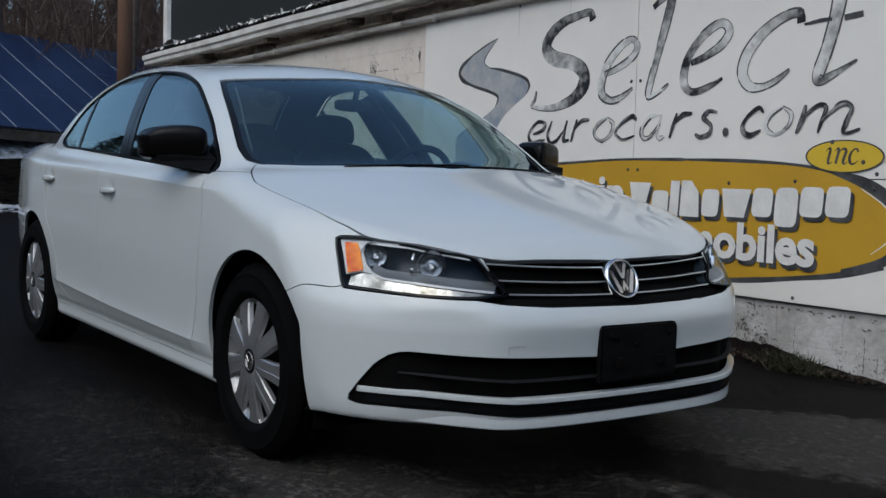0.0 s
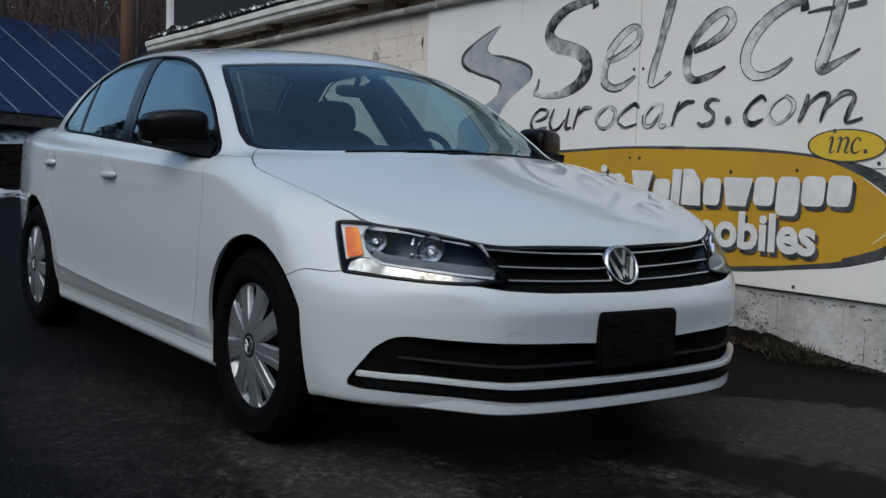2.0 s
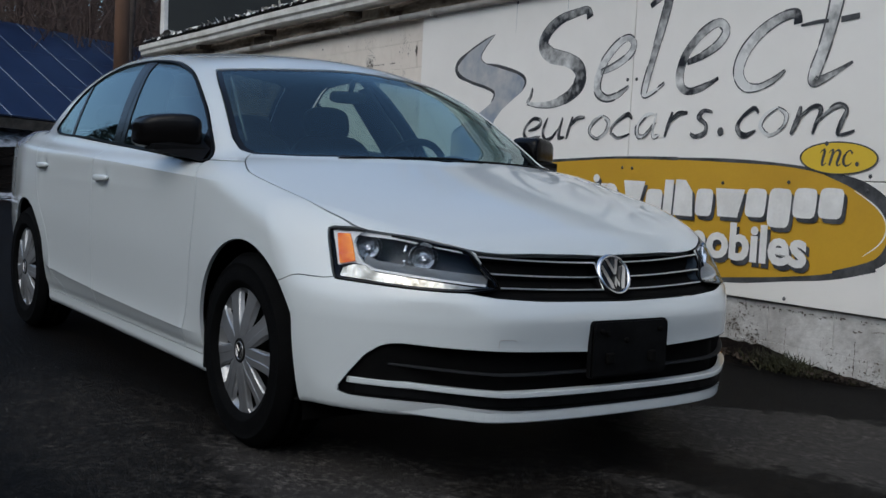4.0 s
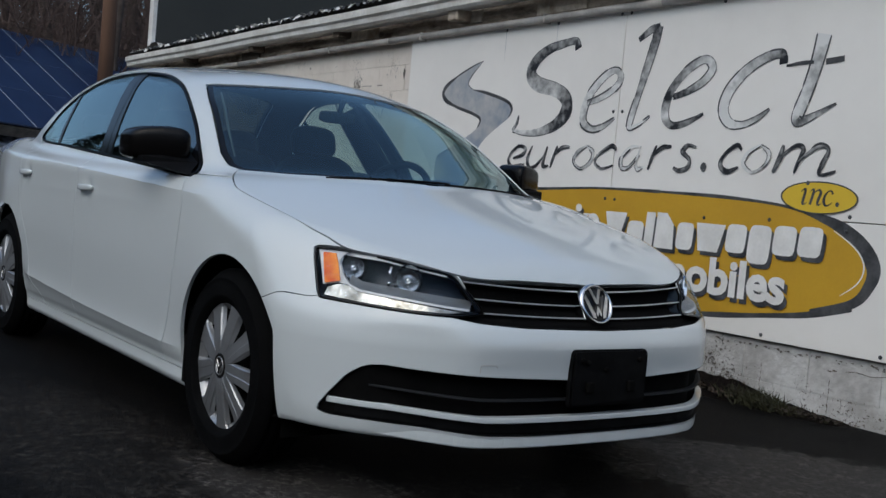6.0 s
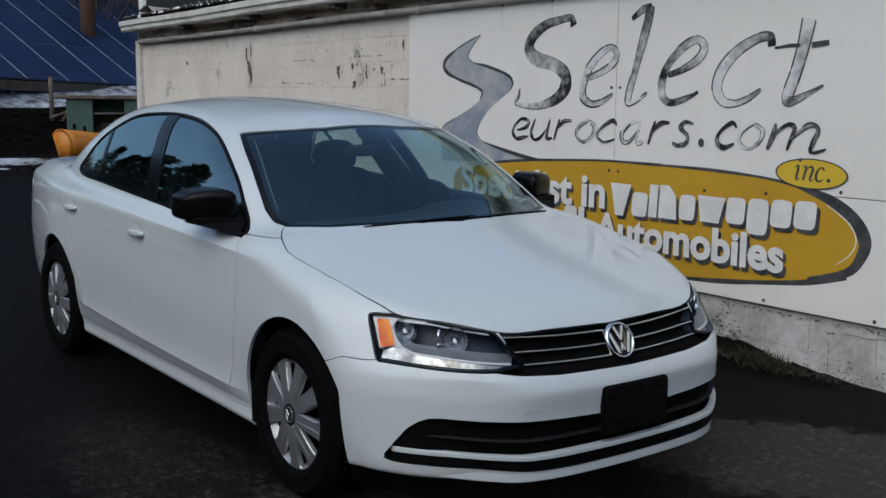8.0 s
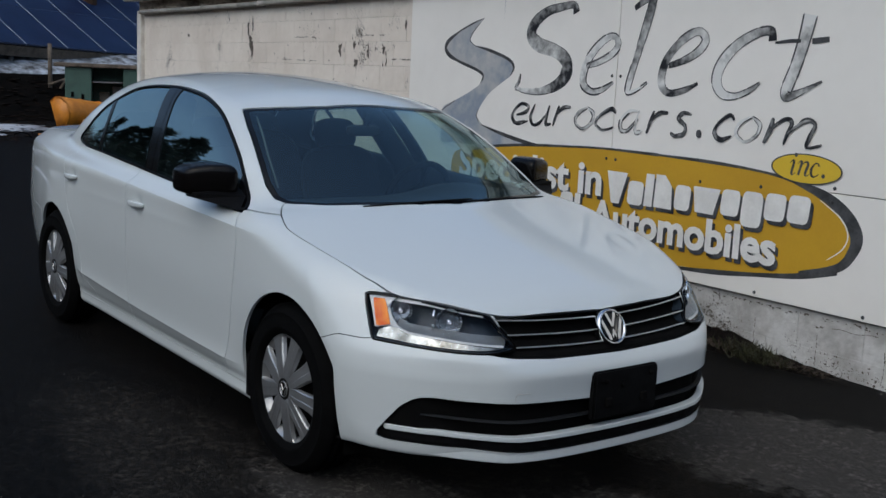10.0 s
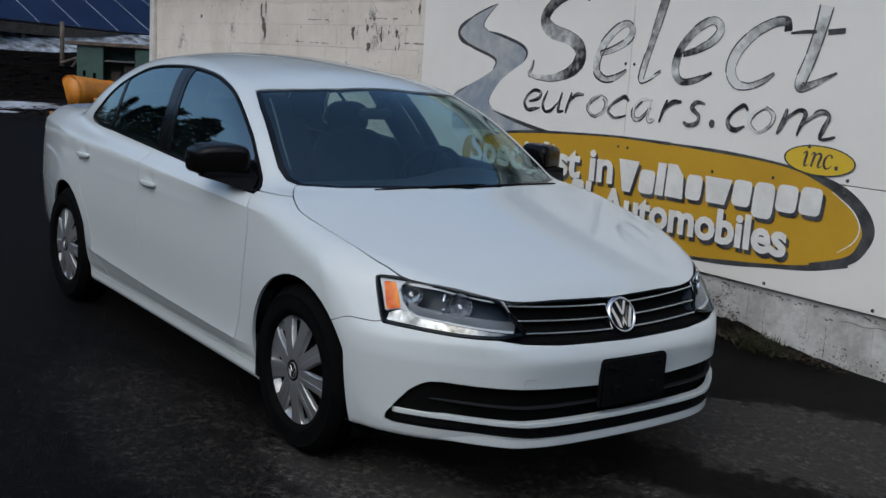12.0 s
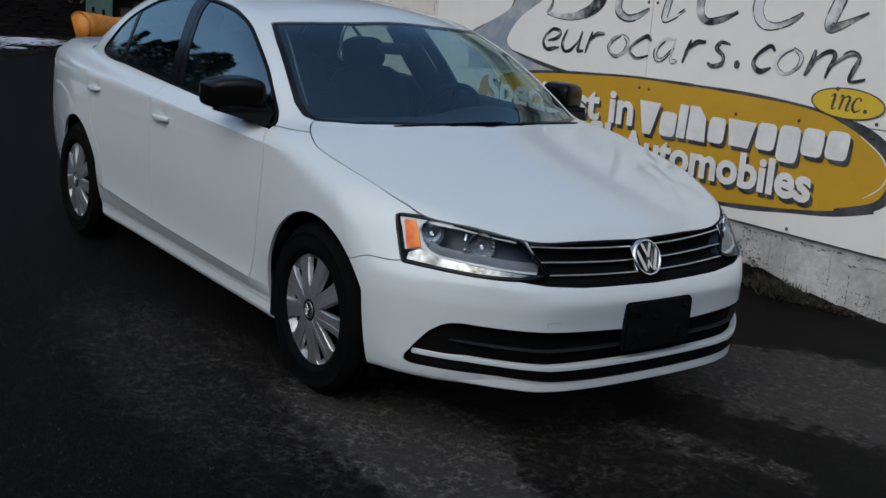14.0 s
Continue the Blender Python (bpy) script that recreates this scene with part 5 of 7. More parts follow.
def build_car_body():
    shell = scored(net(), lambda V: np.where((V[:, 0] < -0.3) & (V[:, 0] > -2.4) & (np.abs(V[:, 1]) > 0.7), V[:, 2] - CREASE(V[:, 0]), 1.0), 0.0012)
    shell = scored(shell, lambda V: np.where((V[:, 0] < 0.3) & (np.abs(V[:, 1]) > 0.55), V[:, 2] - SHOULDER(V[:, 0]), 1.0), 0.0012)
    low, shell = cut(shell, lambda V: V[:, 2] - 0.174 - 0.047 * np.clip((V[:, 0] + 0.1) / 0.5, 0, 1))
    panel("underbody", low, M["under"], CAR, 0.01)
    for x0 in (0.015, -2.65):
        well, shell = cut(shell, lambda V: np.where(np.abs(V[:, 1]) > 0.6, np.maximum(np.hypot(V[:, 0] - x0, V[:, 2] - 0.31) - 0.362, V[:, 0] - x0 - 0.322), 1.0))
    # dark inner skin that stops light behind the joints and windows
    inner = shell
    for f in (topped(SCREEN), lambda V: np.where(V[:, 0] < -2.2, topped(BACKLIGHT)(V), 1.0), lambda V: np.where((np.abs(V[:, 1]) > 0.5) & (V[:, 0] < -0.3), sided(DLO)(V), 1.0), cornered(LAMP), fronted(GRILLE), fronted(INTAKE)):
        inner = cut(inner, lambda V: f(V) - 0.002)[1]
    V, F = inner
    part("inner_skin", mesh_of("inner_skin", V - grad(*V.T) * 0.016, F, True), M["trimgrey"], CAR)
    screen, shell = split(shell, topped(SCREEN), 0.003)
    back, shell = split(shell, lambda V: np.where(V[:, 0] < -2.2, topped(BACKLIGHT)(V), 1.0), 0.0006)
    for name, g, f in (("windscreen", screen, topped(SCREEN)), ("rear_window", back, topped(BACKLIGHT))):
        pane, frit = cut(g, lambda V: f(V) + 0.022)
        panel(name, pane, M["screen" if name == "windscreen" else "rear"], CAR, 0.004, push=0.004)
        panel("glass_surround", frit, M["gloss"], CAR, 0.006, "black glass surround", push=0.0035)
    dlo, shell = split(shell, lambda V: np.where((np.abs(V[:, 1]) > 0.45) & (V[:, 0] < -0.3), sided(DLO)(V), 1.0), 0.002)
    hood, shell = split(shell, topped(HOODLINE), 0.0025)
    panel("hood", hood, M["white"], CAR, 0.02)
    lamp, shell = split(shell, cornered(LAMP), 0.0025)
    grille, shell = split(shell, fronted(GRILLE), 0.001)
    intake, shell = split(shell, fronted(INTAKE), 0.001)
    # front bumper
    seam = curve([(0.2, 0.556), (0.276, 0.571), (0.35, 0.596), (0.42, 0.594), (0.455, 0.602), (0.50, 0.80), (1.0, 0.9)])
    bumper, shell = split(shell, lambda V: np.where(V[:, 0] > 0.2, np.maximum(V[:, 2] - seam(V[:, 0]), 0.26 - V[:, 0]), 1.0), 0.0015)
    panel("front_bumper", bumper, M["white"], CAR, 0.009)
    rear_b, shell = split(shell, lambda V: np.maximum(V[:, 2] - 0.60 + 0.02 * (V[:, 0] + 3.3), V[:, 0] + 2.98 + 0.08 * (0.6 - V[:, 2])), 0.002)
    panel("rear_bumper", rear_b, M["white"], CAR, 0.02)
    tail, shell = split(shell, lambda V: np.maximum.reduce([V[:, 0] + 3.53 - 0.1 * (V[:, 2] - 0.8), 0.70 - V[:, 2], V[:, 2] - 0.885, 0.42 - np.abs(V[:, 1])]), 0.002)
    for s in halves(tail):
        panel("tail_lamp", s, M["red"], CAR, 0.03, "red tail lamp")
    trunk, shell = split(shell, lambda V: np.maximum.reduce([V[:, 0] + 3.07, 0.61 - V[:, 2], np.abs(V[:, 1]) - 0.62]), 0.002)
    panel("trunk_lid", trunk, M["white"], CAR, 0.02)
    # doors, sills and wings
    sill, shell = split(shell, lambda V: np.maximum.reduce([V[:, 2] - 0.238, V[:, 0] + 0.3, -2.3 - V[:, 0]]), 0.0015)
    for s in halves(sill):
        panel("sill", s, M["white"], CAR, 0.02)
    front = curve([(0.2, -0.53), (0.255, -0.514), (0.463, -0.441), (0.652, -0.413), (0.787, -0.406), (0.86, -0.42), (0.904, -0.445), (1.0, -0.46)])
    wing, shell = split(shell, lambda V: np.maximum(front(V[:, 2]) - V[:, 0], V[:, 2] - 0.915 - 0.10 * np.clip(0.72 - np.abs(V[:, 1]), 0, 1)), 0.002)
    for s in halves(wing):
        panel("fender", s, M["white"], CAR, 0.013)
    belt = lambda V: V[:, 2] - (0.907 - 0.0498 * (V[:, 0] + 0.45)) + 0.002
    rear_edge = curve([(0.2, -2.02), (0.285, -2.06), (0.325, -2.165), (0.45, -2.215), (0.552, -2.27), (0.65, -2.36), (0.75, -2.43), (0.9, -2.49), (1.03, -2.53)])
    fdoor, shell = split(shell, lambda V: np.where(V[:, 0] > -3, np.maximum(belt(V), -1.555 - 0.06 * (V[:, 2] - 0.6) - V[:, 0]), 1.0), 0.002)
    for s in halves(fdoor):
        panel("front_door", s, M["white"], CAR, 0.013)
    rdoor, shell = split(shell, lambda V: np.where(V[:, 0] < -1.4, np.maximum(belt(V), rear_edge(V[:, 2]) - V[:, 0]), 1.0), 0.002)
    for s in halves(rdoor):
        panel("rear_door", s, M["white"], CAR, 0.013)
    panel("body", shell, M["white"], CAR, 0.013, "white roof, pillars and rear quarters")
    # side windows and their black surrounds
    bf = curve([(0.90, -1.390), (0.943, -1.398), (1.0, -1.421), (1.17, -1.514), (1.326, -1.608), (1.4, -1.65)])
    bs = curve([(0.90, -1.425), (0.994, -1.470), (1.12, -1.533), (1.236, -1.588), (1.323, -1.645), (1.4, -1.69)])
    br = curve([(0.90, -1.525), (0.94, -1.535), (1.036, -1.575), (1.34, -1.745), (1.4, -1.78)])
    qp = curve([(0.95, -2.185), (0.998, -2.205), (1.147, -2.272), (1.255, -2.33), (1.35, -2.37)])
    for s in halves(dlo):
        glassy, rest = cut(s, lambda V: sided(DLO)(V) + 0.0085)
        fw, more = cut(glassy, lambda V: np.maximum(bf(V[:, 2]) - V[:, 0], V[:, 0] + 0.575 + 0.55 * (V[:, 2] - 0.93)))
        rw, more = cut(more, lambda V: np.maximum(V[:, 0] - br(V[:, 2]), qp(V[:, 2]) + 0.016 - V[:, 0]))
        qw, more = cut(more, lambda V: V[:, 0] - qp(V[:, 2]) + 0.016)
        panel("front_door_glass", fw, M["side"], CAR, 0.004, push=0.005)
        panel("rear_door_glass", rw, M["side"], CAR, 0.004, push=0.005)
        panel("quarter_glass", qw, M["side"], CAR, 0.004, push=0.004)
        panel("window_surround", rest, M["seal"], CAR, 0.006, "black rubber window surround", push=-0.002)
        for lo, hi in ((-0.9, 0.0), (-2.0, -0.9), (-3.0, -2.0)):
            one = cut(cut(more, lambda V: V[:, 0] - hi)[0], lambda V: lo - V[:, 0])[0]
            if lo == -2.0:  # the middle pillar: one cover on each door, a gap between
                for g in (cut(one, lambda V: bs(V[:, 2]) + 0.003 - V[:, 0])[0], cut(one, lambda V: V[:, 0] - bs(V[:, 2]) + 0.003)[0]):
                    panel("pillar_cover", g, M["gloss"], CAR, 0.006, "black pillar cover", push=0.001)
                continue
            panel("pillar_cover", one, M["gloss"], CAR, 0.006, "black pillar cover", push=0.001)
    return lamp, grille, intake


CUTS = build_car_body()


def build_lamps(lamp):
    for s, half in zip((-1, 1), halves(lamp)):
        coarse, half = half, finer(finer(half))
        lens = panel("headlamp", coarse, M["lens"], CAR, 0.004, "clear headlamp with amber side light", push=0.002)
        W = (-0.7071, -0.7071 * s, 0.0)
        ring, _ = cut(half, lambda V: -(cornered(LAMP)(V) + 0.0048))
        panel("seal", ring, M["gloss"], lens, 0.01, "black lamp seal", push=0.001)
        panel("housing", coarse, M["bezel"], lens, 0.095, "dark blue-grey lamp housing", push=0.004, way=W, back=True, face=False)
        ridge = [(-0.154, 0.643), (-0.117, 0.628), (-0.073, 0.6245), (0.011, 0.6180), (0.093, 0.6110), (0.160, 0.6045), (0.205, 0.6000)]
        band_f = outline([(-0.2660, 0.7290), (-0.1650, 0.7287), (-0.0575, 0.7199), (0.0500, 0.7030), (0.1280, 0.6880), (0.1280, 0.6830), (0.0500, 0.6960), (-0.0575, 0.7119), (-0.1811, 0.7194), (-0.1880, 0.6953), (-0.1740, 0.6640)] + ridge + [(q, z - 0.006) for q, z in ridge[::-1]] + [(-0.185, 0.640), (-0.2327, 0.6304), (-0.2520, 0.6940)], sharp=True)
        band, _ = cut(half, cornered(band_f))
        panel("light_band", band, M["lampwhite"], lens, 0.010, "bright curved reflector band", push=0.014, way=W)
        shelf = Build().sheet([[on_lamp(q, z + h, s, -0.015 - d) for h, d in ((-0.001, 0.0), (0.004, 0.006), (0.010, 0.016), (0.021, 0.024))] for q, z in ridge])
        part("shelf", shelf.done("shelf", True), M["shelf"], lens, "smoked grey shelf above the lower reflector")
        amb_f = outline([(-0.2489, 0.7220), (-0.2080, 0.7219), (-0.1951, 0.6951), (-0.1790, 0.6454), (-0.2273, 0.6355)], sharp=True)
        amb, _ = cut(half, cornered(amb_f))
        panel("side_light", amb, M["amber"], lens, 0.012, "amber side light", push=0.008, way=W, back=True)
        low_f = outline([(-0.2250, 0.6010), (-0.2170, 0.6240), (-0.185, 0.6360)] + [(q, z - 0.007) for q, z in ridge] + [(0.2180, 0.5920), (0.1500, 0.5860), (0.0250, 0.5875), (-0.1100, 0.5935)], sharp=True)
        lowr, _ = cut(half, cornered(low_f))
        panel("lower_reflector", lowr, M["wavy"], lens, 0.012, "clear lower reflector strip", push=0.020, way=W)
        for q, z, r in ((-0.154, 0.686, 0.043), (0.017, 0.665, 0.045)):
            c = on_lamp(q, z, s, -0.040)
            d = Vector((0.80, 0.58 * s, 0.10)).normalized()
            m = Matrix.Translation(Vector(c)) @ d.to_track_quat("Z", "Y").to_matrix().to_4x4()
            bowl = Build().lathe([(0.010, -0.034), (r * 0.45, -0.026), (r * 0.75, -0.012), (r * 0.93, 0.006), (r * 0.99, 0.014), (r * 1.01, 0.010)], 18, m)
            part("reflector", bowl.done("reflector"), M["bowl"], lens, "round dark chrome reflector bowl")
            bulb = Build().lathe([(0.0, 0.004), (0.006, 0.002), (0.0095, -0.004), (0.010, -0.012), (0.007, -0.034)], 14, m)
            part("bulb", bulb.done("bulb", True), M["chrome"], lens, "bright bulb cap")
            for k in (0, 1, 2):  # ribs moulded in the bowl
                a = math.radians(200 + 40 * k)
                rib = Build().tube([tuple(m @ Vector((f * r * math.cos(a), f * r * math.sin(a), h))) for f, h in ((0.3, -0.026), (0.7, -0.010), (0.95, 0.010))], 0.0014, 5)
                part("rib", rib.done("rib", True), M["chrome"], lens)
        for z0, z1, q in ((0.676, 0.700, -0.036), (0.640, 0.658, -0.034), (0.700, 0.714, -0.190)):  # divider posts between the bowls
            fin = Build().tube([on_lamp(q, z, s, -0.022 - 0.010 * abs(z - 0.667) / 0.03) for z in np.linspace(z0, z1, 5)], [0.004, 0.0065, 0.005, 0.007, 0.004], 8)
            part("divider", fin.done("divider", True), M["chrome"], lens, "upright chrome divider")


build_lamps(CUTS[0])


def build_front():
    _, grille, intake = CUTS
    g = panel("grille", grille, M["under"], CAR, 0.05, "black grille with three thin chrome bars", push=0.0, way=(-1, 0, 0), back=True, face=False)
    V, F = grille
    for z, rise, y1 in ((0.658, 0.085, 0.452), (0.6155, 0.075, 0.432), (0.582, 0.055, 0.414)):
        ys = np.linspace(-y1, y1, 41)
        strip("chrome_bar", [on_front(y, z + rise * y * y, -0.001) for y in ys], 0.0042, 0.004, M["satin"], g, "thin chrome bar", 0.0006)
        strip("fin", [on_front(y, z + rise * y * y - 0.004, -0.010) for y in ys * 0.985], 0.010, 0.014, M["under"], g, bulge=0.003)
    V = V - grad(*V.T) * np.array([0.040, 0.0, 0.0])
    part("back_plate", mesh_of("back_plate", V, F, True), M["under"], g)
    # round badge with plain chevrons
    c = on_front(0, 0.618, 0.0)
    m = Matrix.Translation(Vector((0.775, 0, 0.620))) @ pose(0, 0, 0, 0, 66, 0)
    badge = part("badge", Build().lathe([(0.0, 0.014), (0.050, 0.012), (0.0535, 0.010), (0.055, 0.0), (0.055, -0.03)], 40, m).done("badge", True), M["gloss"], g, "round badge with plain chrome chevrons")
    part("ring", Build().lathe([(0.0535, 0.008), (0.055, 0.018), (0.060, 0.021), (0.065, 0.016), (0.066, -0.02), (0.0535, -0.02)], 48, m, True).done("ring", True), M["chrome"], badge, "chrome ring")
    def place(a, b, d): return tuple(m @ Vector((-b, a, d)))
    for pts in ([(-0.026, 0.047), (-0.015, 0.050), (0.0, 0.014), (0.015, 0.050), (0.026, 0.047), (0.005, 0.0), (-0.005, 0.0)],
                [(-0.050, 0.018), (-0.042, 0.030), (-0.016, -0.030), (-0.014, -0.047), (-0.026, -0.044)], [(0.050, 0.018), (0.042, 0.030), (0.016, -0.030), (0.014, -0.047), (0.026, -0.044)][::-1], [(-0.011, -0.030), (0.0, -0.006), (0.011, -0.030), (0.007, -0.042), (0.0, -0.026), (-0.007, -0.042)]):
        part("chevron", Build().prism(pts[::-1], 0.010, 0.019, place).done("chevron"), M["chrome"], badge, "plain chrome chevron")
    # lower intake
    it = panel("lower_intake", intake, M["black"], CAR, 0.05, "black lower air intake", push=0.0, back=False, face=False)
    V, F = intake
    backp = V - grad(*V.T) * (0.008 + 0.037 * np.clip((0.70 - np.abs(V[:, 1])) / 0.12, 0, 1))[:, None]
    part("back_plate", mesh_of("back_plate", backp, F, True), M["under"], it)
    def line(zs, y_end, out):
        ys = [*np.linspace(-y_end, -0.45, 12), *np.linspace(-0.43, 0.43, 14), *np.linspace(0.45, y_end, 12)]
        return [on_front(y, zs(abs(y)), out) for y in ys]
    body_strip = lambda y: 0.294 + 0.016 * min(1, max(0, (y - 0.43) / 0.22))
    strip("lip_strip", line(body_strip, 0.767, 0.002), 0.0165, 0.03, M["white"], it, "white body-coloured strip", 0.001)
    for z0, h in ((0.347, 0.007),):
        strip("bar", line(lambda y: z0 + 0.022 * max(0, (y - 0.42) / 0.31), 0.694, -0.012), h, 0.02, M["trimgrey"], it, "thin dark grey intake bar", 0.003)
    strip("lower_slot", line(lambda y: 0.268 + 0.018 * min(1, max(0, (y - 0.43) / 0.22)), 0.752, -0.012), 0.028, 0.02, M["black"], it, "black lower slot")
    # front lip with a crisp edge, a little broader than the bumper above
    lp = lambda y: 0.230 + 0.020 * min(1, max(0, (y - 0.47) / 0.25))
    strip("front_lip", [p - np.array([0.022 * max(0.0, (abs(p[1]) - 0.58) / 0.16), 0, 0]) for p in line(lp, 0.75, 0.006)], 0.034, 0.05, M["white"], CAR, "white lower lip of the bumper", 0.001)
    # plate holder: a rounded plate with moulded bosses and open slots
    w, h, r = 0.156, 0.086, 0.016
    rim = [(sy * (w - r) + r * math.cos(a), sz * (h - r) + r * math.sin(a)) for sy, sz, a0 in ((1, 1, 0), (-1, 1, 90), (-1, -1, 180), (1, -1, 270)) for a in np.radians(np.linspace(a0, a0 + 90, 6))]
    def holder_at(a, b, d): return (0.866 + d - 0.012 * (b / h) ** 2, a, 0.414 + b)
    hold = Build().prism(rim, 0.0, 0.016, holder_at)
    hold.prism([(a * 0.965, b * 0.94) for a, b in rim], 0.016, 0.021, holder_at)
    hold.box((0.80, -0.12, 0.35), (0.868, 0.12, 0.48), 0.01)
    holder = part("plate_holder", hold.done("plate_holder"), M["black"], CAR, "empty black plate holder")
    for y, z in ((-0.118, 0.468), (-0.098, 0.462), (0.118, 0.468), (-0.02, 0.440)):
        b = Build().lathe([(0.0, 0.004), (0.006, 0.004), (0.008, 0.002), (0.009, -0.006)], 10, Matrix.Translation((0.882, y, z)) @ pose(0, 0, 0, 0, 90))
        part("screw_boss", b.done("screw_boss", True), M["under"], holder)
    for y in (-0.085, 0.085):
        part("slot", Build().box((0.872, y - 0.014, 0.372), (0.8895, y + 0.014, 0.404), 0.003).done("slot"), M["under"], holder, "dark moulded slot")
    # tow-eye cover
    q = [on_front(y, z, 0.0012) for y, z in ((-0.455, 0.428), (-0.455, 0.447), (-0.45, 0.452), (-0.41, 0.452), (-0.405, 0.447))]
    part("tow_eye_cover", Build().tube(q, 0.0008, 5).done("tow_eye_cover"), M["pipe"], CAR)


build_front()


def build_wheel(at):
    w = new("wheel")
    w.empty_display_size = 0.1
    R = 0.314
    tyre = Build().lathe([(0.195, 0.055), (0.203, 0.088), (0.222, 0.097), (0.225, 0.0995), (0.230, 0.0985), (0.262, 0.101), (0.278, 0.0965), (0.280, 0.0985), (0.283, 0.0960), (0.287, 0.0925), (0.300, 0.078), (R, 0.062), (R, 0.052), (R - 0.007, 0.050), (R - 0.007, 0.042), (R, 0.040), (R, 0.012), (R - 0.007, 0.010), (R - 0.007, 0.002), (R, 0.0), (R, -0.03), (R - 0.007, -0.032), (R - 0.007, -0.04), (R, -0.042), (R, -0.062), (0.300, -0.08), (0.262, -0.10), (0.20, -0.09)], 72)
    part("tyre", tyre.done("tyre", True), M["rubber"], w, "black tyre")
    rim = Build().lathe([(0.196, 0.06), (0.185, 0.03), (0.17, -0.02), (0.06, -0.01), (0.03, 0.0), (0.0, 0.0)], 48)
    part("steel_rim", rim.done("steel_rim", True), M["steel"], w, "dark steel rim")
    cover = part("wheel_cover", Build().lathe([(0.196, 0.058), (0.200, 0.078), (0.205, 0.085), (0.211, 0.084), (0.215, 0.078), (0.217, 0.06)], 64).done("wheel_cover", True), M["cover"], w, "silver plastic wheel cover")
    n = 9
    for i in range(n):  # broad blades with sloping flanks, pockets between them
        a = pose(0, 0, 0, 0, 0, 360 * i / n + 34)
        b, rows = Build(), []
        for r, hw, h in ((0.026, 0.0096, 0.094), (0.050, 0.0180, 0.0958), (0.078, 0.0262, 0.0950), (0.095, 0.0272, 0.0935), (0.13, 0.0275, 0.0895), (0.165, 0.0300, 0.085), (0.186, 0.0345, 0.0822), (0.197, 0.0455, 0.0806), (0.204, 0.060, 0.0800)):
            k = min(1.0, max(0.0, (r - 0.06) / 0.05))
            o = 0.0035 * k
            rows.append([(r, -hw - 0.006 * k, h - 0.004 - 0.013 * k), (r, -hw - 0.002 * k, h - 0.0045 * k), (r, -hw * 0.92, h), (r, -hw * 0.3 + o, h + 0.0008), (r, -hw * 0.22 + o, h - 0.0006 * k), (r, hw * 0.5 + o, h - 0.0008 * k), (r, hw * 0.92, h), (r, hw + 0.002 * k, h - 0.0045 * k), (r, hw + 0.004 * k, h - 0.004 - 0.013 * k)])
        b.sheet(rows)
        b.f = [f[::-1] for f in b.f]
        b.v = [tuple(a @ Vector(p)) for p in b.v]
        part("spoke", b.done("spoke"), M["cover"], cover)
        p = Build()  # the pocket's sloping outer wall
        g = []
        for t in np.linspace(10.5, 29.5, 7):
            c, e = math.cos(math.radians(t)), math.sin(math.radians(t))
            g.append([(r * c, r * e, h) for r, h in ((0.206, 0.083), (0.201, 0.0795), (0.190, 0.068), (0.181, 0.055))])
        p.sheet(g)
        p.v = [tuple(a @ Vector(q)) for q in p.v]
        part("pocket", p.done("pocket", True), M["cover"], cover)
    part("centre_cap", Build().lathe([(0.040, 0.080), (0.040, 0.0965), (0.037, 0.0985), (0.034, 0.0970), (0.0, 0.0975)], 32).done("centre_cap", True), M["steel"], cover, "dark centre cap")
    part("cap_ring", Build().lathe([(0.0265, 0.0975), (0.028, 0.1000), (0.030, 0.0975)], 28).done("cap_ring", True), M["cover"], cover)
    for y0, y1 in (((-0.016, 0.016), (0.0, -0.004)), ((0.016, 0.016), (0.0, -0.004)), ((-0.020, 0.002), (-0.008, -0.020)), ((0.020, 0.002), (0.008, -0.020))):
        part("cap_mark", Build().tube([(*y0, 0.0982), (*y1, 0.0982)], 0.0022, 5).done("cap_mark"), M["cover"], cover)
    for i in range(5):
        a = 2 * math.pi * i / 5
        part("wheel_bolt", Build().lathe([(0.0, 0.02), (0.009, 0.018), (0.010, 0.0)], 6, Matrix.Translation((0.056 * math.cos(a), 0.056 * math.sin(a), 0.0))).done("wheel_bolt"), M["steel"], w)
    part("brake_disc", Build().lathe([(0.05, -0.03), (0.13, -0.03), (0.13, -0.052), (0.05, -0.052)], 32).done("brake_disc"), M["steel"], w)
    w.matrix_local = at
    w.parent = CAR
    return w


_w = build_wheel(pose(0.0, -0.770, 0.3125, 90, 0, 0))
for _m in (pose(-2.651, -0.770, 0.3125, 90, 0, 0), pose(0.0, 0.770, 0.3125, -90, 0, 0), pose(-2.651, 0.770, 0.3125, -90, 0, 0)):
    copy_thing(_w, _m)


def build_wells():
    for x0 in (0.015, -2.65):
        for s in (-1, 1):
            b = Build()
            g = []
            for k in range(25):
                a = math.radians(-25 + 230 * k / 24)
                g.append([(x0 + min(0.318, 0.372 * math.cos(a)), s * y, 0.31 + 0.372 * math.sin(a)) for y in (0.50, 0.70, 0.81)])
            b.sheet(g)
            b.f.append(tuple(i * 3 for i in range(25)))
            part("wheel_arch_liner", b.done("wheel_arch_liner", True), M["under"], CAR, "black wheel arch liner")
    # mud flaps behind the front wheels
    for s in (-1, 1):
        part("mud_flap", Build().box((-0.350, s * 0.79 - 0.055, 0.19), (-0.320, s * 0.79 + 0.055, 0.37), 0.008).done("mud_flap"), M["black"], CAR, "black mud flap")


build_wells()


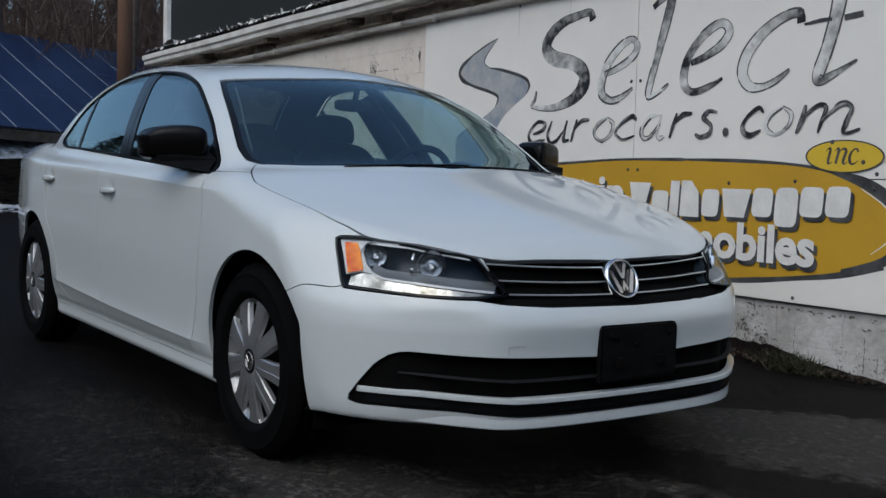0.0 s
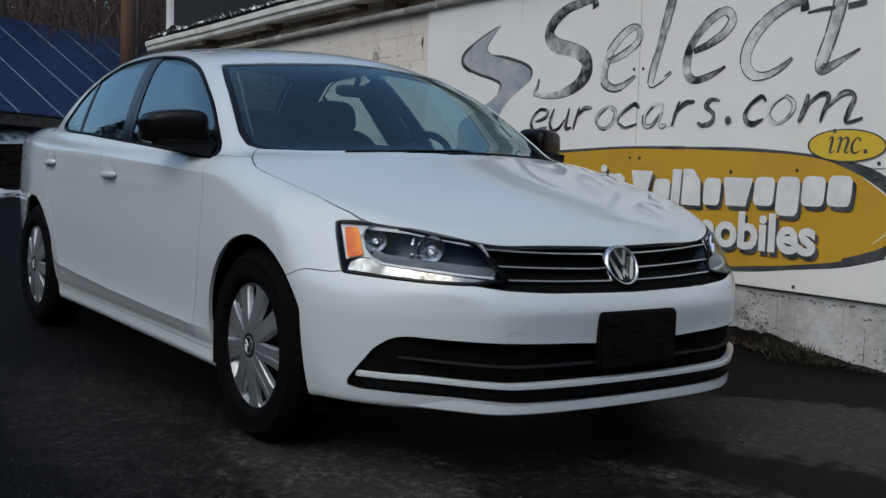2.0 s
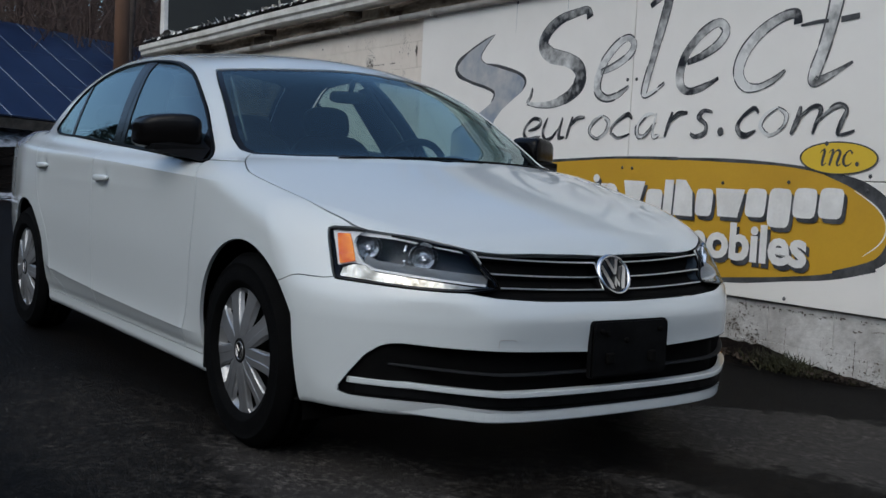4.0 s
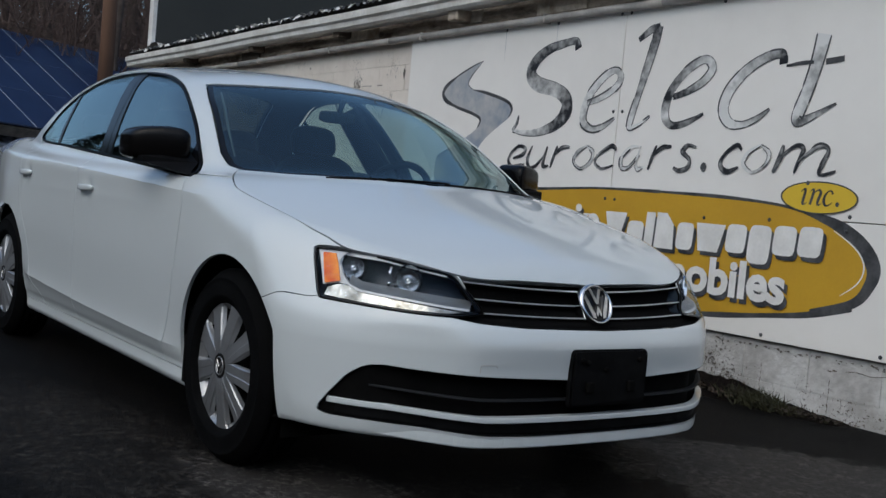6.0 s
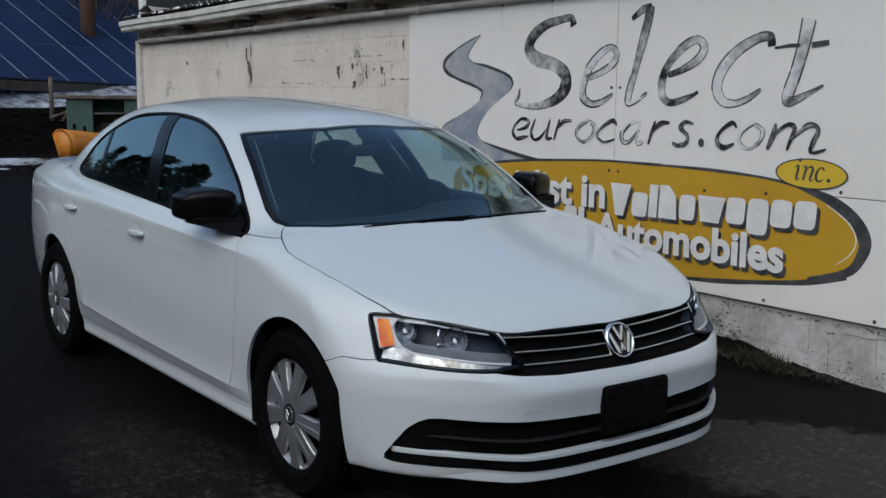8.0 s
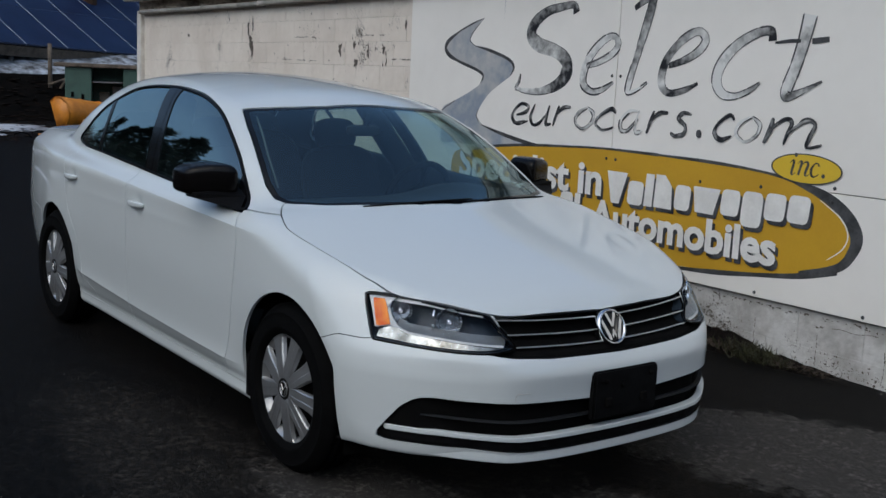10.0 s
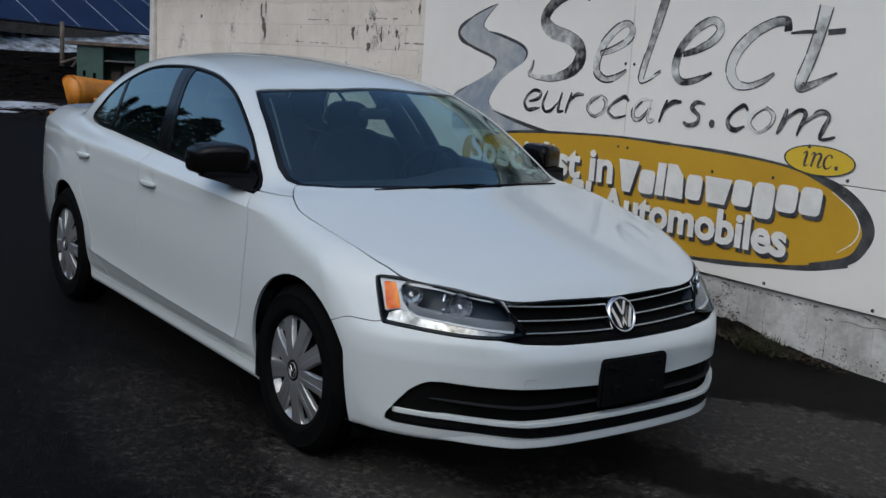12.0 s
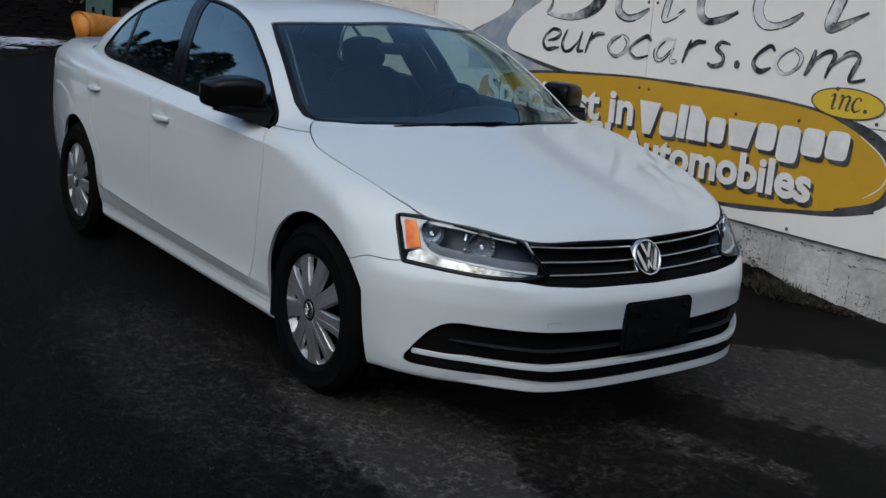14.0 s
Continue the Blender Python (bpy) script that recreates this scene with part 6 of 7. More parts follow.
def build_mirrors():
    for s in (-1, 1):
        b = soft_box((0.092, 0.101, 0.065), 4.8, 16)
        vs = []
        for x, y, z in b.v:
            k = (y + 0.101) / 0.202
            z2 = z * (0.80 + 0.20 * k) + 0.010 * k + (0.012 * (1 - ((y + 0.01) / 0.1) ** 2) if z > 0 else 0.0)
            if x > 0:
                x = x * (0.75 + 0.45 * k)
            vs.append((-0.655 + x - 0.06 * (1 - k), s * (0.872 - y), 1.002 + z2))
        b.v = vs
        if s > 0:
            b.f = [f[::-1] for f in b.f]
        mir = part("door_mirror", b.done("door_mirror", True), M["cap"], CAR, "black door mirror")
        foot = Build()
        base = [on_side(x, z, s, 0.004) for x, z in ((-0.46, 0.908), (-0.62, 0.914), (-0.60, 0.985), (-0.53, 0.955))]
        arm = [(-0.600, s * 0.945, 0.944), (-0.700, s * 0.945, 0.944), (-0.700, s * 0.945, 0.964), (-0.600, s * 0.945, 0.964)]
        foot.add([tuple(p) for p in base] + arm, [(0, 1, 5, 4), (1, 2, 6, 5), (2, 3, 7, 6), (3, 0, 4, 7), (4, 5, 6, 7), (3, 2, 1, 0)])
        part("mirror_foot", foot.done("mirror_foot"), M["black"], mir)
        pane = Build().lathe([(0.0, 0.0), (0.058, 0.0), (0.06, -0.003)], 24, Matrix.Translation((-0.755, s * 0.875, 1.015)) @ pose(0, 0, 0, 0, -90) @ Matrix.Diagonal((0.80, 1.42, 1, 1)))
        part("mirror_glass", pane.done("mirror_glass"), M["chrome"], mir, "mirror glass")


build_mirrors()


def build_trim():
    for s in (-1, 1):
        for x, z in ((-1.425, 0.815), (-2.345, 0.846)):
            c = on_side(x, z, s, 0.0)
            h = soft_box((0.088, 0.013, 0.0135), 3.2, 10)
            h.v = [(c[0] + p[0], c[1] + s * (0.015 + 0.010 * math.cos(p[0] / 0.092 * 1.4)) + p[1], c[2] + p[2] + 0.02 * p[0]) for p in h.v]
            part("door_handle", h.done("door_handle", True), M["white"], CAR, "white door handle")
    # wipers and cowl
    for y0, y1 in ((-0.42, 0.10), (0.06, 0.60)):
        pts = []
        for k in range(9):
            y = y0 + (y1 - y0) * k / 8
            p = trace((-0.140 - 0.33 * y * y - 0.018 * k / 8, y, 1.6), (0, 0, -1))
            pts.append((p[0], p[1], p[2] + 0.002))
        part("wiper", Build().tube(pts, [0.003, *[0.0048] * 7, 0.003], 6).done("wiper", True), M["black"], CAR, "black wiper blade")


build_trim()


def build_cabin():
    b = Build().box((-2.7, -0.70, 0.30), (0.0, 0.70, 0.36), 0.01)
    part("cabin_floor", b.done("cabin_floor"), M["trimgrey"], CAR)
    dash = Build()
    rows = []
    for y in np.linspace(-0.70, 0.70, 21):
        bump = 0.05 * math.exp(-((y - 0.36) / 0.2) ** 2)
        rows.append([(-0.33, y, 0.55), (-0.30, y, 0.90), (-0.36, y, 0.925 + bump * 0.3), (-0.58, y, 0.925 + bump), (-0.70, y, 0.91 + bump), (-0.74, y, 0.86), (-0.70, y, 0.70), (-0.72, y, 0.45)])
    part("dashboard", dash.sheet(rows).done("dashboard", True), M["trimgrey"], CAR, "dark grey dashboard")
    m = pose(-0.93, 0.36, 0.87, 0, -66, 0)
    wheel = Build()
    wheel.tube([tuple(m @ Vector((0.178 * math.cos(a), 0.178 * math.sin(a), 0))) for a in np.linspace(0, 2 * math.pi, 41)], 0.0165, 10, False)
    st = part("steering_wheel", wheel.done("steering_wheel", True), M["black"], CAR, "black steering wheel")
    hub = Build().lathe([(0.0, 0.03), (0.05, 0.025), (0.068, 0.0), (0.05, -0.03), (0.03, -0.20)], 24, m)
    for a in (0.0, math.pi, -math.pi / 2):
        hub.tube([tuple(m @ Vector((0.05 * math.cos(a + math.pi / 2), 0.05 * math.sin(a + math.pi / 2), 0))), tuple(m @ Vector((0.175 * math.cos(a + math.pi / 2), 0.175 * math.sin(a + math.pi / 2), 0)))], 0.014, 6)
    part("hub", hub.done("hub", True), M["black"], st)
    def put(bb, m):
        bb.v = [tuple(m @ Vector(p)) for p in bb.v]
        return bb
    for y in (-0.36, 0.36):
        seat = part("front_seat", put(soft_box((0.26, 0.25, 0.10), 4), pose(-1.25, y, 0.48, 0, 6, 0)).done("front_seat", True), M["cloth"], CAR, "dark grey cloth front seat")
        part("backrest", put(soft_box((0.085, 0.235, 0.31), 3.6), pose(-1.60, y, 0.76, 0, -20, 0)).done("backrest", True), M["cloth"], seat)
        part("headrest", put(soft_box((0.05, 0.125, 0.085), 3.0), pose(-1.72, y, 1.115, 0, -14, 0)).done("headrest", True), M["cloth"], seat)
        bars = Build()
        for d in (-0.06, 0.06):
            bars.tube([(-1.68, y + d, 1.00), (-1.71, y + d, 1.09)], 0.007, 6)
        part("headrest_posts", bars.done("headrest_posts"), M["chrome"], seat)
    rear = part("rear_bench", put(soft_box((0.26, 0.62, 0.10), 5), pose(-2.18, 0, 0.50, 0, 6, 0)).done("rear_bench", True), M["cloth"], CAR, "dark grey cloth rear bench")
    part("backrest", put(soft_box((0.08, 0.62, 0.32), 5), pose(-2.53, 0, 0.78, 0, -24, 0)).done("backrest", True), M["cloth"], rear)
    for y in (-0.38, 0.38):
        part("headrest", put(soft_box((0.05, 0.13, 0.075), 3.2), pose(-2.66, y, 1.10, 0, -18, 0)).done("headrest", True), M["cloth"], rear)
    part("parcel_shelf", Build().box((-3.02, -0.60, 0.98), (-2.64, 0.60, 1.01), 0.01).done("parcel_shelf"), M["trimgrey"], CAR)
    for s in (-1, 1):  # inner door tops
        rows = []
        for x in np.linspace(-0.5, -2.5, 17):
            zb = 0.905 - 0.0498 * (x + 0.45)
            p = on_side(x, zb - 0.02, s, -0.022)
            rows.append([(x, p[1], zb + 0.006), (x, p[1] - s * 0.05, zb + 0.004), (x, p[1] - s * 0.07, zb - 0.05), (x, p[1] - s * 0.06, 0.35)])
        part("door_card", Build().sheet(rows).done("door_card", True), M["trimgrey"], CAR, "dark door lining")
    mr = part("rear_view_mirror", put(soft_box((0.018, 0.080, 0.025), 4), pose(-0.82, -0.035, 1.198, 0, 10, -8)).done("rear_view_mirror", True), M["trimgrey"], CAR, "dark rear-view mirror")
    part("mirror_stem", Build().tube([(-0.815, -0.03, 1.21), (-0.80, -0.02, 1.275)], 0.012, 6).done("mirror_stem"), M["black"], mr)
    for s in (-1, 1):
        rail = [trace((x, s * y, 1.6), (0, 0, -1)) - np.array([0, 0, 0.032]) for x, y in ((-0.96, 0.50), (-0.82, 0.545), (-0.66, 0.595), (-0.50, 0.635))]
        part("pillar_trim", Build().tube(rail, [0.004, 0.005, 0.005, 0.004], 8).done("pillar_trim", True), M["pillar"], CAR, "grey inner pillar trim")
        part("centre_pillar", Build().tube([on_side(-1.50, 0.5, s, -0.15), on_side(-1.505, 0.94, s, -0.11), on_side(-1.68, 1.28, s, -0.10)], [0.075, 0.070, 0.060], 10).done("centre_pillar", True), M["trimgrey"], CAR)


build_cabin()


# ---- behind the yard: solar array, cabinet, plow, snow, pole ----
def build_solar():
    org = Vector((-23.463, 4.021, 1.606))
    e = Vector((-0.45, 1.123, -0.045)).normalized()
    up = Vector((-5.526, -1.619, 2.951)).normalized()
    nrm = e.cross(up).normalized()
    if nrm.z < 0:
        nrm = -nrm
    arr = thing("solar_array", "tilted array of dark blue solar panels on steel posts", "solar panels")
    w, h = 1.211, 2.157
    def slab(a0, a1, b0, b1, t0, t1):
        b = Build().box((a0, b0, t0), (a1, b1, t1), 0.004)
        b.v = [tuple(org + e * p[0] + up * p[1] + nrm * p[2]) for p in b.v]
        return b
    for i in range(-5, 10):
        for j in range(3):
            part("solar_panel", slab(i * w + 0.02, (i + 1) * w - 0.02, j * h + 0.022, (j + 1) * h - 0.022, 0.0, 0.03).done("solar_panel"), M["pv"], arr)
            fr = join(slab(i * w, i * w + 0.02, j * h, (j + 1) * h, -0.01, 0.034), slab((i + 1) * w - 0.02, (i + 1) * w, j * h, (j + 1) * h, -0.01, 0.034))
            part("panel_frame", fr.done("panel_frame"), M["alu"], arr)
            for b0 in (j * h, (j + 1) * h - 0.018):
                part("end_rail", slab(i * w + 0.021, (i + 1) * w - 0.021, b0, b0 + 0.018, -0.01, 0.032).done("end_rail"), M["alu_dark"], arr, "dark end rail of the panel frame")
    part("front_beam", slab(-7.5, 13.5, 0.02, 0.14, -0.32, -0.05).done("front_beam"), M["timber"], arr, "dark timber beam under the lower edge")
    for b0 in (0.25, 2.1, 4.3, 6.1):
        part("rail", slab(-7.5, 13.5, b0, b0 + 0.10, -0.13, -0.012).done("rail"), M["galv"], arr)
    for i in range(-5, 12, 3):
        for b0 in (0.3, 5.6):
            p = org + e * i + up * b0 - nrm * 0.12
            part("post", Build().tube([(p.x, p.y, ground_z(p.x, p.y) - 0.2), (p.x, p.y, p.z)], 0.055, 8).done("post", True), M["galv"], arr)
        p0, p1 = org + e * i + up * 0.3 - nrm * 0.12, org + e * i + up * 2.6 - nrm * 0.12
        part("brace", Build().tube([(p0.x, p0.y, p0.z - 0.55), tuple(p1)], 0.035, 6).done("brace"), M["galv"], arr)


build_solar()


def build_cabinet():
    at = pose(-19.3, 5.2, ground_z(-19.3, 5.2) - 0.10, 0, 0, -22) @ Matrix.Diagonal((1.1, 1.1, 1.06, 1))
    c = thing("electrical_cabinet", "dull green metal cabinet with open shelves", "cabinet", at)
    def p(name, lo, hi, m, label=""):
        part(name, Build().box(lo, hi, 0.012).done(name), M[m], c, label)
    p("side_panel", (-0.28, -0.53, 0.0), (0.30, -0.06, 1.19), "green", "green steel side box")
    p("back_panel", (-0.28, -0.058, 0.0), (-0.22, 0.75, 1.19), "green")
    p("top_beam", (-0.32, -0.72, 1.192), (0.36, 0.95, 1.265), "timber", "weathered timber across the top")
    p("side_panel", (-0.218, 0.50, 0.0), (0.30, 0.95, 1.19), "green")
    for z in (0.1, 0.42, 0.9):
        p("shelf", (-0.218, -0.058, z), (0.28, 0.498, z + 0.03), "galv")
    for y, z in ((-0.40, 0.62), (-0.22, 0.58)):
        part("latch", Build().box((0.30, y - 0.025, z), (0.312, y + 0.025, z + 0.10), 0.004).done("latch"), M["under"], c, "dark latch")
    p("junction_box", (-0.2, 0.06, 0.452), (0.0, 0.24, 0.72), "timber", "brown box on the shelf")
    p("junction_box", (-0.2, 0.30, 0.452), (0.02, 0.46, 0.85), "galv", "grey box on the shelf")


build_cabinet()


def build_litter():
    """Leaning timbers by the cabinet, and the trodden litter before the bank."""
    for pts, r in ((((-22.0, 5.105, 0.6), (-22.0, 5.105, 1.62)), 0.05), (((-21.9, 5.30, 0.62), (-21.9, 5.60, 1.10)), 0.035), (((-21.95, 5.05, 0.70), (-21.95, 5.66, 0.92)), 0.03)):
        b = Build().tube([(*pts[0][:2], ground_z(*pts[0][:2]) - 0.1), pts[1]] if pts[0][2] == 0.6 else pts, r, 8)
        tagged(part("timber_prop", b.done("timber_prop", True), M["timber"]), "weathered timber prop beside the green cabinet", "prop", group="timber props by the cabinet")
    rnd = random.Random(41)
    twigs, leaves = Build(), Build()
    for i in range(150):
        x, y = -15.0 - 8.0 * rnd.random(), 0.4 + 5.2 * rnd.random()
        z, a, L = ground_z(x, y) + 0.01, rnd.random() * 6.283, 0.10 + 0.45 * rnd.random() ** 2
        d = Vector((math.cos(a), math.sin(a), rnd.gauss(0.1, 0.25))) * L
        twigs.tube([(x, y, z), (x + d.x, y + d.y, z + 0.3 * abs(d.z) + 0.01)], [0.006, 0.003], 3, False)
    for i in range(1500):
        x, y = -14.5 - 8.5 * rnd.random(), 0.4 + 5.2 * rnd.random()
        z, a, r = ground_z(x, y) + 0.012, rnd.random() * 6.283, 0.03 + 0.06 * rnd.random()
        leaves.add([(x + r * math.cos(a + k * 1.57), y + r * math.sin(a + k * 1.57), z + 0.012 * rnd.random()) for k in range(4)], [(0, 1, 2, 3)])
    tagged(part("dead_twigs", twigs.done("dead_twigs"), M["litter"]), "dead twigs strewn before the bank", "twigs", kind="stuff")
    tagged(part("leaf_litter", leaves.done("leaf_litter"), M["litter"]), "brown leaf litter strewn before the bank", "leaves", kind="stuff")


build_litter()


def build_plow():
    at = pose(-17.75, 4.16, ground_z(-17.55, 3.60) - 0.04, 0, 0, 108)
    t = thing("snow_plow", "orange curved snow plow blade lying on the ground", "snow plow", at)
    g = []
    for i in range(15):
        a = math.radians(-95 + 235 * i / 14)
        g.append([(x, 0.34 - (0.33 - 0.07 * x) * math.cos(a), 0.33 - 0.05 * x + (0.32 - 0.07 * x) * math.sin(a)) for x in np.linspace(-0.02, 1.35, 8)])
    b = Build().sheet(g)
    b.sheet([[(p[0], p[1] + 0.02, p[2]) for p in r][::-1] for r in g])
    b.f.append(tuple(i * 8 for i in range(15)))
    part("blade", b.done("blade", True), M["orange"], t, "curved orange steel blade")
    for x in (0.0, 0.45, 0.9, 1.33):
        k = min(7, int(x / 0.19))
        out = [(r[k][1], r[k][2]) for r in g] + [(0.34 + (r[k][1] - 0.34) * 0.86, 0.33 + (r[k][2] - 0.33) * 0.86) for r in g[::-1]]
        part("rib", Build().prism(out, x - 0.02, x + 0.02, lambda a, c, d: (d, a, c)).done("rib"), M["orange"], t, "orange stiffening rib")
    part("cutting_edge", Build().box((-0.03, 0.17, -0.02), (1.36, 0.22, 0.10), 0.006).done("cutting_edge"), M["galv"], t, "worn steel cutting edge")
    part("push_frame", Build().tube([(0.3, 0.02, 0.20), (0.65, -0.55, 0.12), (1.0, 0.02, 0.20)], 0.04, 8).done("push_frame"), M["orange"], t)
    # bent wire and a painted plank beside it
    for x, y in ((-16.3, 3.02), (-16.5, 3.35), (-15.9, 2.6)):
        w = Build().tube([(x, y, 0.0), (x, y + 0.01, 0.05), (x + 0.04, y + 0.10, 0.085), (x + 0.06, y + 0.22, 0.06), (x + 0.05, y + 0.27, 0.0)], 0.010, 6)
        tagged(part("wire_hoop", w.done("wire_hoop", True), M["under"]), "bent dark wire hoop lying by the snow", "wire", group="wire hoops by the snow")
    tagged(part("plank", Build().box((-15.9, 3.0, 0.0), (-15.75, 3.7, 0.06), 0.008).done("plank"), M["orange"]), "orange painted plank on the ground", "plank")


build_plow()


def build_snow():
    rnd = random.Random(3)
    for x, y, a, b, h in ((-18.2, 2.2, 1.3, 2.0, 0.05), (-16.6, 1.3, 0.6, 1.6, 0.04), (-12.5, -1.5, 0.5, 2.0, 0.03), (-19.5, -3.0, 1.6, 3.5, 0.08)):
        g = []
        for i in range(9):
            r = i / 8
            g.append([])
            for k in range(33):
                t = 2 * math.pi * (k % 32) / 32
                w = 1 + 0.28 * noise.noise(Vector((math.cos(t) * 1.6 + x, math.sin(t) * 1.6 + y, 0)))
                px, py = x + a * r * w * math.cos(t), y + b * r * w * math.sin(t)
                g[-1].append((px, py, ground_z(px, py) + h * (1 - r ** 3) - 0.012 + 0.015 * noise.noise(Vector((px * 2, py * 2, 0)))))
        tagged(part("snow_patch", Build().sheet(g).done("snow_patch", True), M["snow"]), "thin patch of old melting snow", "snow", group="old snow patches", kind="stuff")
    g = []
    for i in range(11):
        g.append([(-22.7 - 0.9 * i + 0.5 * noise.noise(Vector((j, i, 0.3))), -14 + 0.8 * j, ground_z(-22.7 - 0.9 * i, -14 + 0.8 * j) + (0.10 if 0 < i < 10 and 0 < j < 50 else -0.2) + 0.05 * noise.noise(Vector((j * 0.7, i * 0.9, 5)))) for j in range(52)])
    b = Build().sheet(g)
    tagged(part("snow_bank", b.done("snow_bank", True), M["snow_thin"]), "patchy snow on the bank behind the panels", "snow", kind="stuff")


build_snow()


def build_pole():
    x, y = -28.1, 8.1
    p = thing("utility_pole", "thick reddish-brown wooden utility pole", "pole", pose(x, y, ground_z(x, y) - 0.3))
    part("pole", Build().tube([(0, 0, 0), (0.02, 0, 4), (0.06, 0.02, 11)], [0.22, 0.20, 0.16], 16).done("pole", True), M["pole"], p)
    part("crossarm", Build().box((-0.06, -1.1, 9.9), (0.06, 1.1, 10.02), 0.01).done("crossarm"), M["timber"], p)


build_pole()


# ---- trees ----
def grow(seed, height, spread=0.55, levels=4, twigs=5):
    """A bare tree: trunk and limbs in one mesh, twigs in another."""
    rnd = random.Random(seed)
    wood, fine = Build(), Build()
    def limb(p, d, length, r, lev):
        pts, rad = [p], [r]
        n = 5 if lev < 2 else 3
        for i in range(n):
            d = (d + Vector((rnd.gauss(0, 0.11), rnd.gauss(0, 0.11), 0.05 + rnd.gauss(0, 0.07)))).normalized()
            p = p + d * (length / n)
            pts.append(p)
            rad.append(r * (1 - (0.55 if lev == 0 else 0.75) * (i + 1) / n))
        (wood if lev < 2 else fine).tube(pts, rad, 7 if lev == 0 else (5 if lev == 1 else 3), False)
        if lev >= levels:
            return
        kids = (7, 6, 5, twigs)[min(lev, 3)]
        for k in range(kids):
            f = (0.35 if lev == 0 else 0.2) + (0.62 if lev == 0 else 0.75) * (k + rnd.random()) / kids
            i = min(n - 1, int(f * n))
            q = pts[i].lerp(pts[i + 1], f * n - i)
            a = rnd.random() * 6.283
            side = Vector((math.cos(a), math.sin(a), 0.15))
            nd = (d * (1 - spread) + side * spread + Vector((0, 0, 0.18))).normalized()
            limb(q, nd, length * (0.42 + 0.2 * rnd.random()) * (1.05 - 0.35 * f), rad[i] * (0.42 + 0.15 * rnd.random()), lev + 1)
    limb(Vector((0, 0, -0.2)), Vector((rnd.gauss(0, 0.05), rnd.gauss(0, 0.05), 1)), height, height * 0.016, 0)
    return wood.done("trunk", True), fine.done("twigs", True)


def build_trees():
    kinds = []
    for k in range(5):
        t = thing("tree", "bare winter tree with fine reddish twigs", "tree", group="bare trees round the yard")
        wood, fine = grow(11 + k, (13, 11, 15, 12, 9)[k])
        part("trunk", wood, M["bark"], t)
        part("crown", fine, M["twig"], t, "bare twigs")
        kinds.append(t)
    rnd = random.Random(21)
    spots = []
    for i in range(84):  # the wood behind panels and building
        spots.append((-30 - 30 * rnd.random() ** 1.2, 2 + 34 * rnd.random()))
    for i in range(14):
        spots.append((-20 + 30 * rnd.random(), 26 + 16 * rnd.random()))
    for i in range(12):  # the road side and behind the camera
        a = radians(222 + 118 * rnd.random())
        r = 48 + 22 * rnd.random()
        spots.append((r * math.cos(a), r * math.sin(a)))
    small = len(spots)
    for i in range(10):  # bare trees along the yard's far side
        spots.append((-12 - 22 * rnd.random(), -13 - 9 * rnd.random()))
    for i in range(6):  # lower trees beyond the yard
        a, r = radians(-175 + 26 * rnd.random()), 36 + 12 * rnd.random()
        spots.append((r * math.cos(a), r * math.sin(a)))
    for i, (x, y) in enumerate(spots):
        m = pose(x, y, ground_z(x, y) - 0.05, 0, 0, 360 * rnd.random())
        if i >= small:
            k = 0.44 if i < small + 10 else 0.46
            m = m @ Matrix.Diagonal((k, k, k, 1))
        if i < 5:
            kinds[i].matrix_local = m
        else:
            copy_thing(kinds[i % 5], m)


build_trees()


def build_brush():
    """Undergrowth at the edge of the wood: a tangle of thin stems."""
    rnd = random.Random(31)
    b = Build()
    for i in range(5200):
        x, y = -30 - 16 * rnd.random(), -14 + 44 * rnd.random() ** 0.8
        p = Vector((x, y, ground_z(x, y)))
        d = Vector((rnd.gauss(0, 0.25), rnd.gauss(0, 0.25), 1)).normalized()
        L = 1.5 + (5.0 if y > 1 else 3.0) * rnd.random() ** 1.3
        pts = [p]
        for k in range(3):
            d = (d + Vector((rnd.gauss(0, 0.2), rnd.gauss(0, 0.2), 0))).normalized()
            pts.append(pts[-1] + d * L / 3)
        b.tube(pts, [0.03, 0.022, 0.014, 0.006], 3, False)
        for k in range(5):
            q = pts[1].lerp(pts[3], rnd.random())
            s = Vector((rnd.gauss(0, 1), rnd.gauss(0, 1), rnd.random())).normalized() * (0.4 + 0.8 * rnd.random())
            b.tube([q, q + s * 0.6, q + s + Vector((0, 0, 0.15))], [0.012, 0.008, 0.003], 3, False)
    tagged(part("undergrowth", b.done("undergrowth"), M["twig"]), "tangled bare undergrowth at the wood's edge", "undergrowth", kind="stuff")


build_brush()


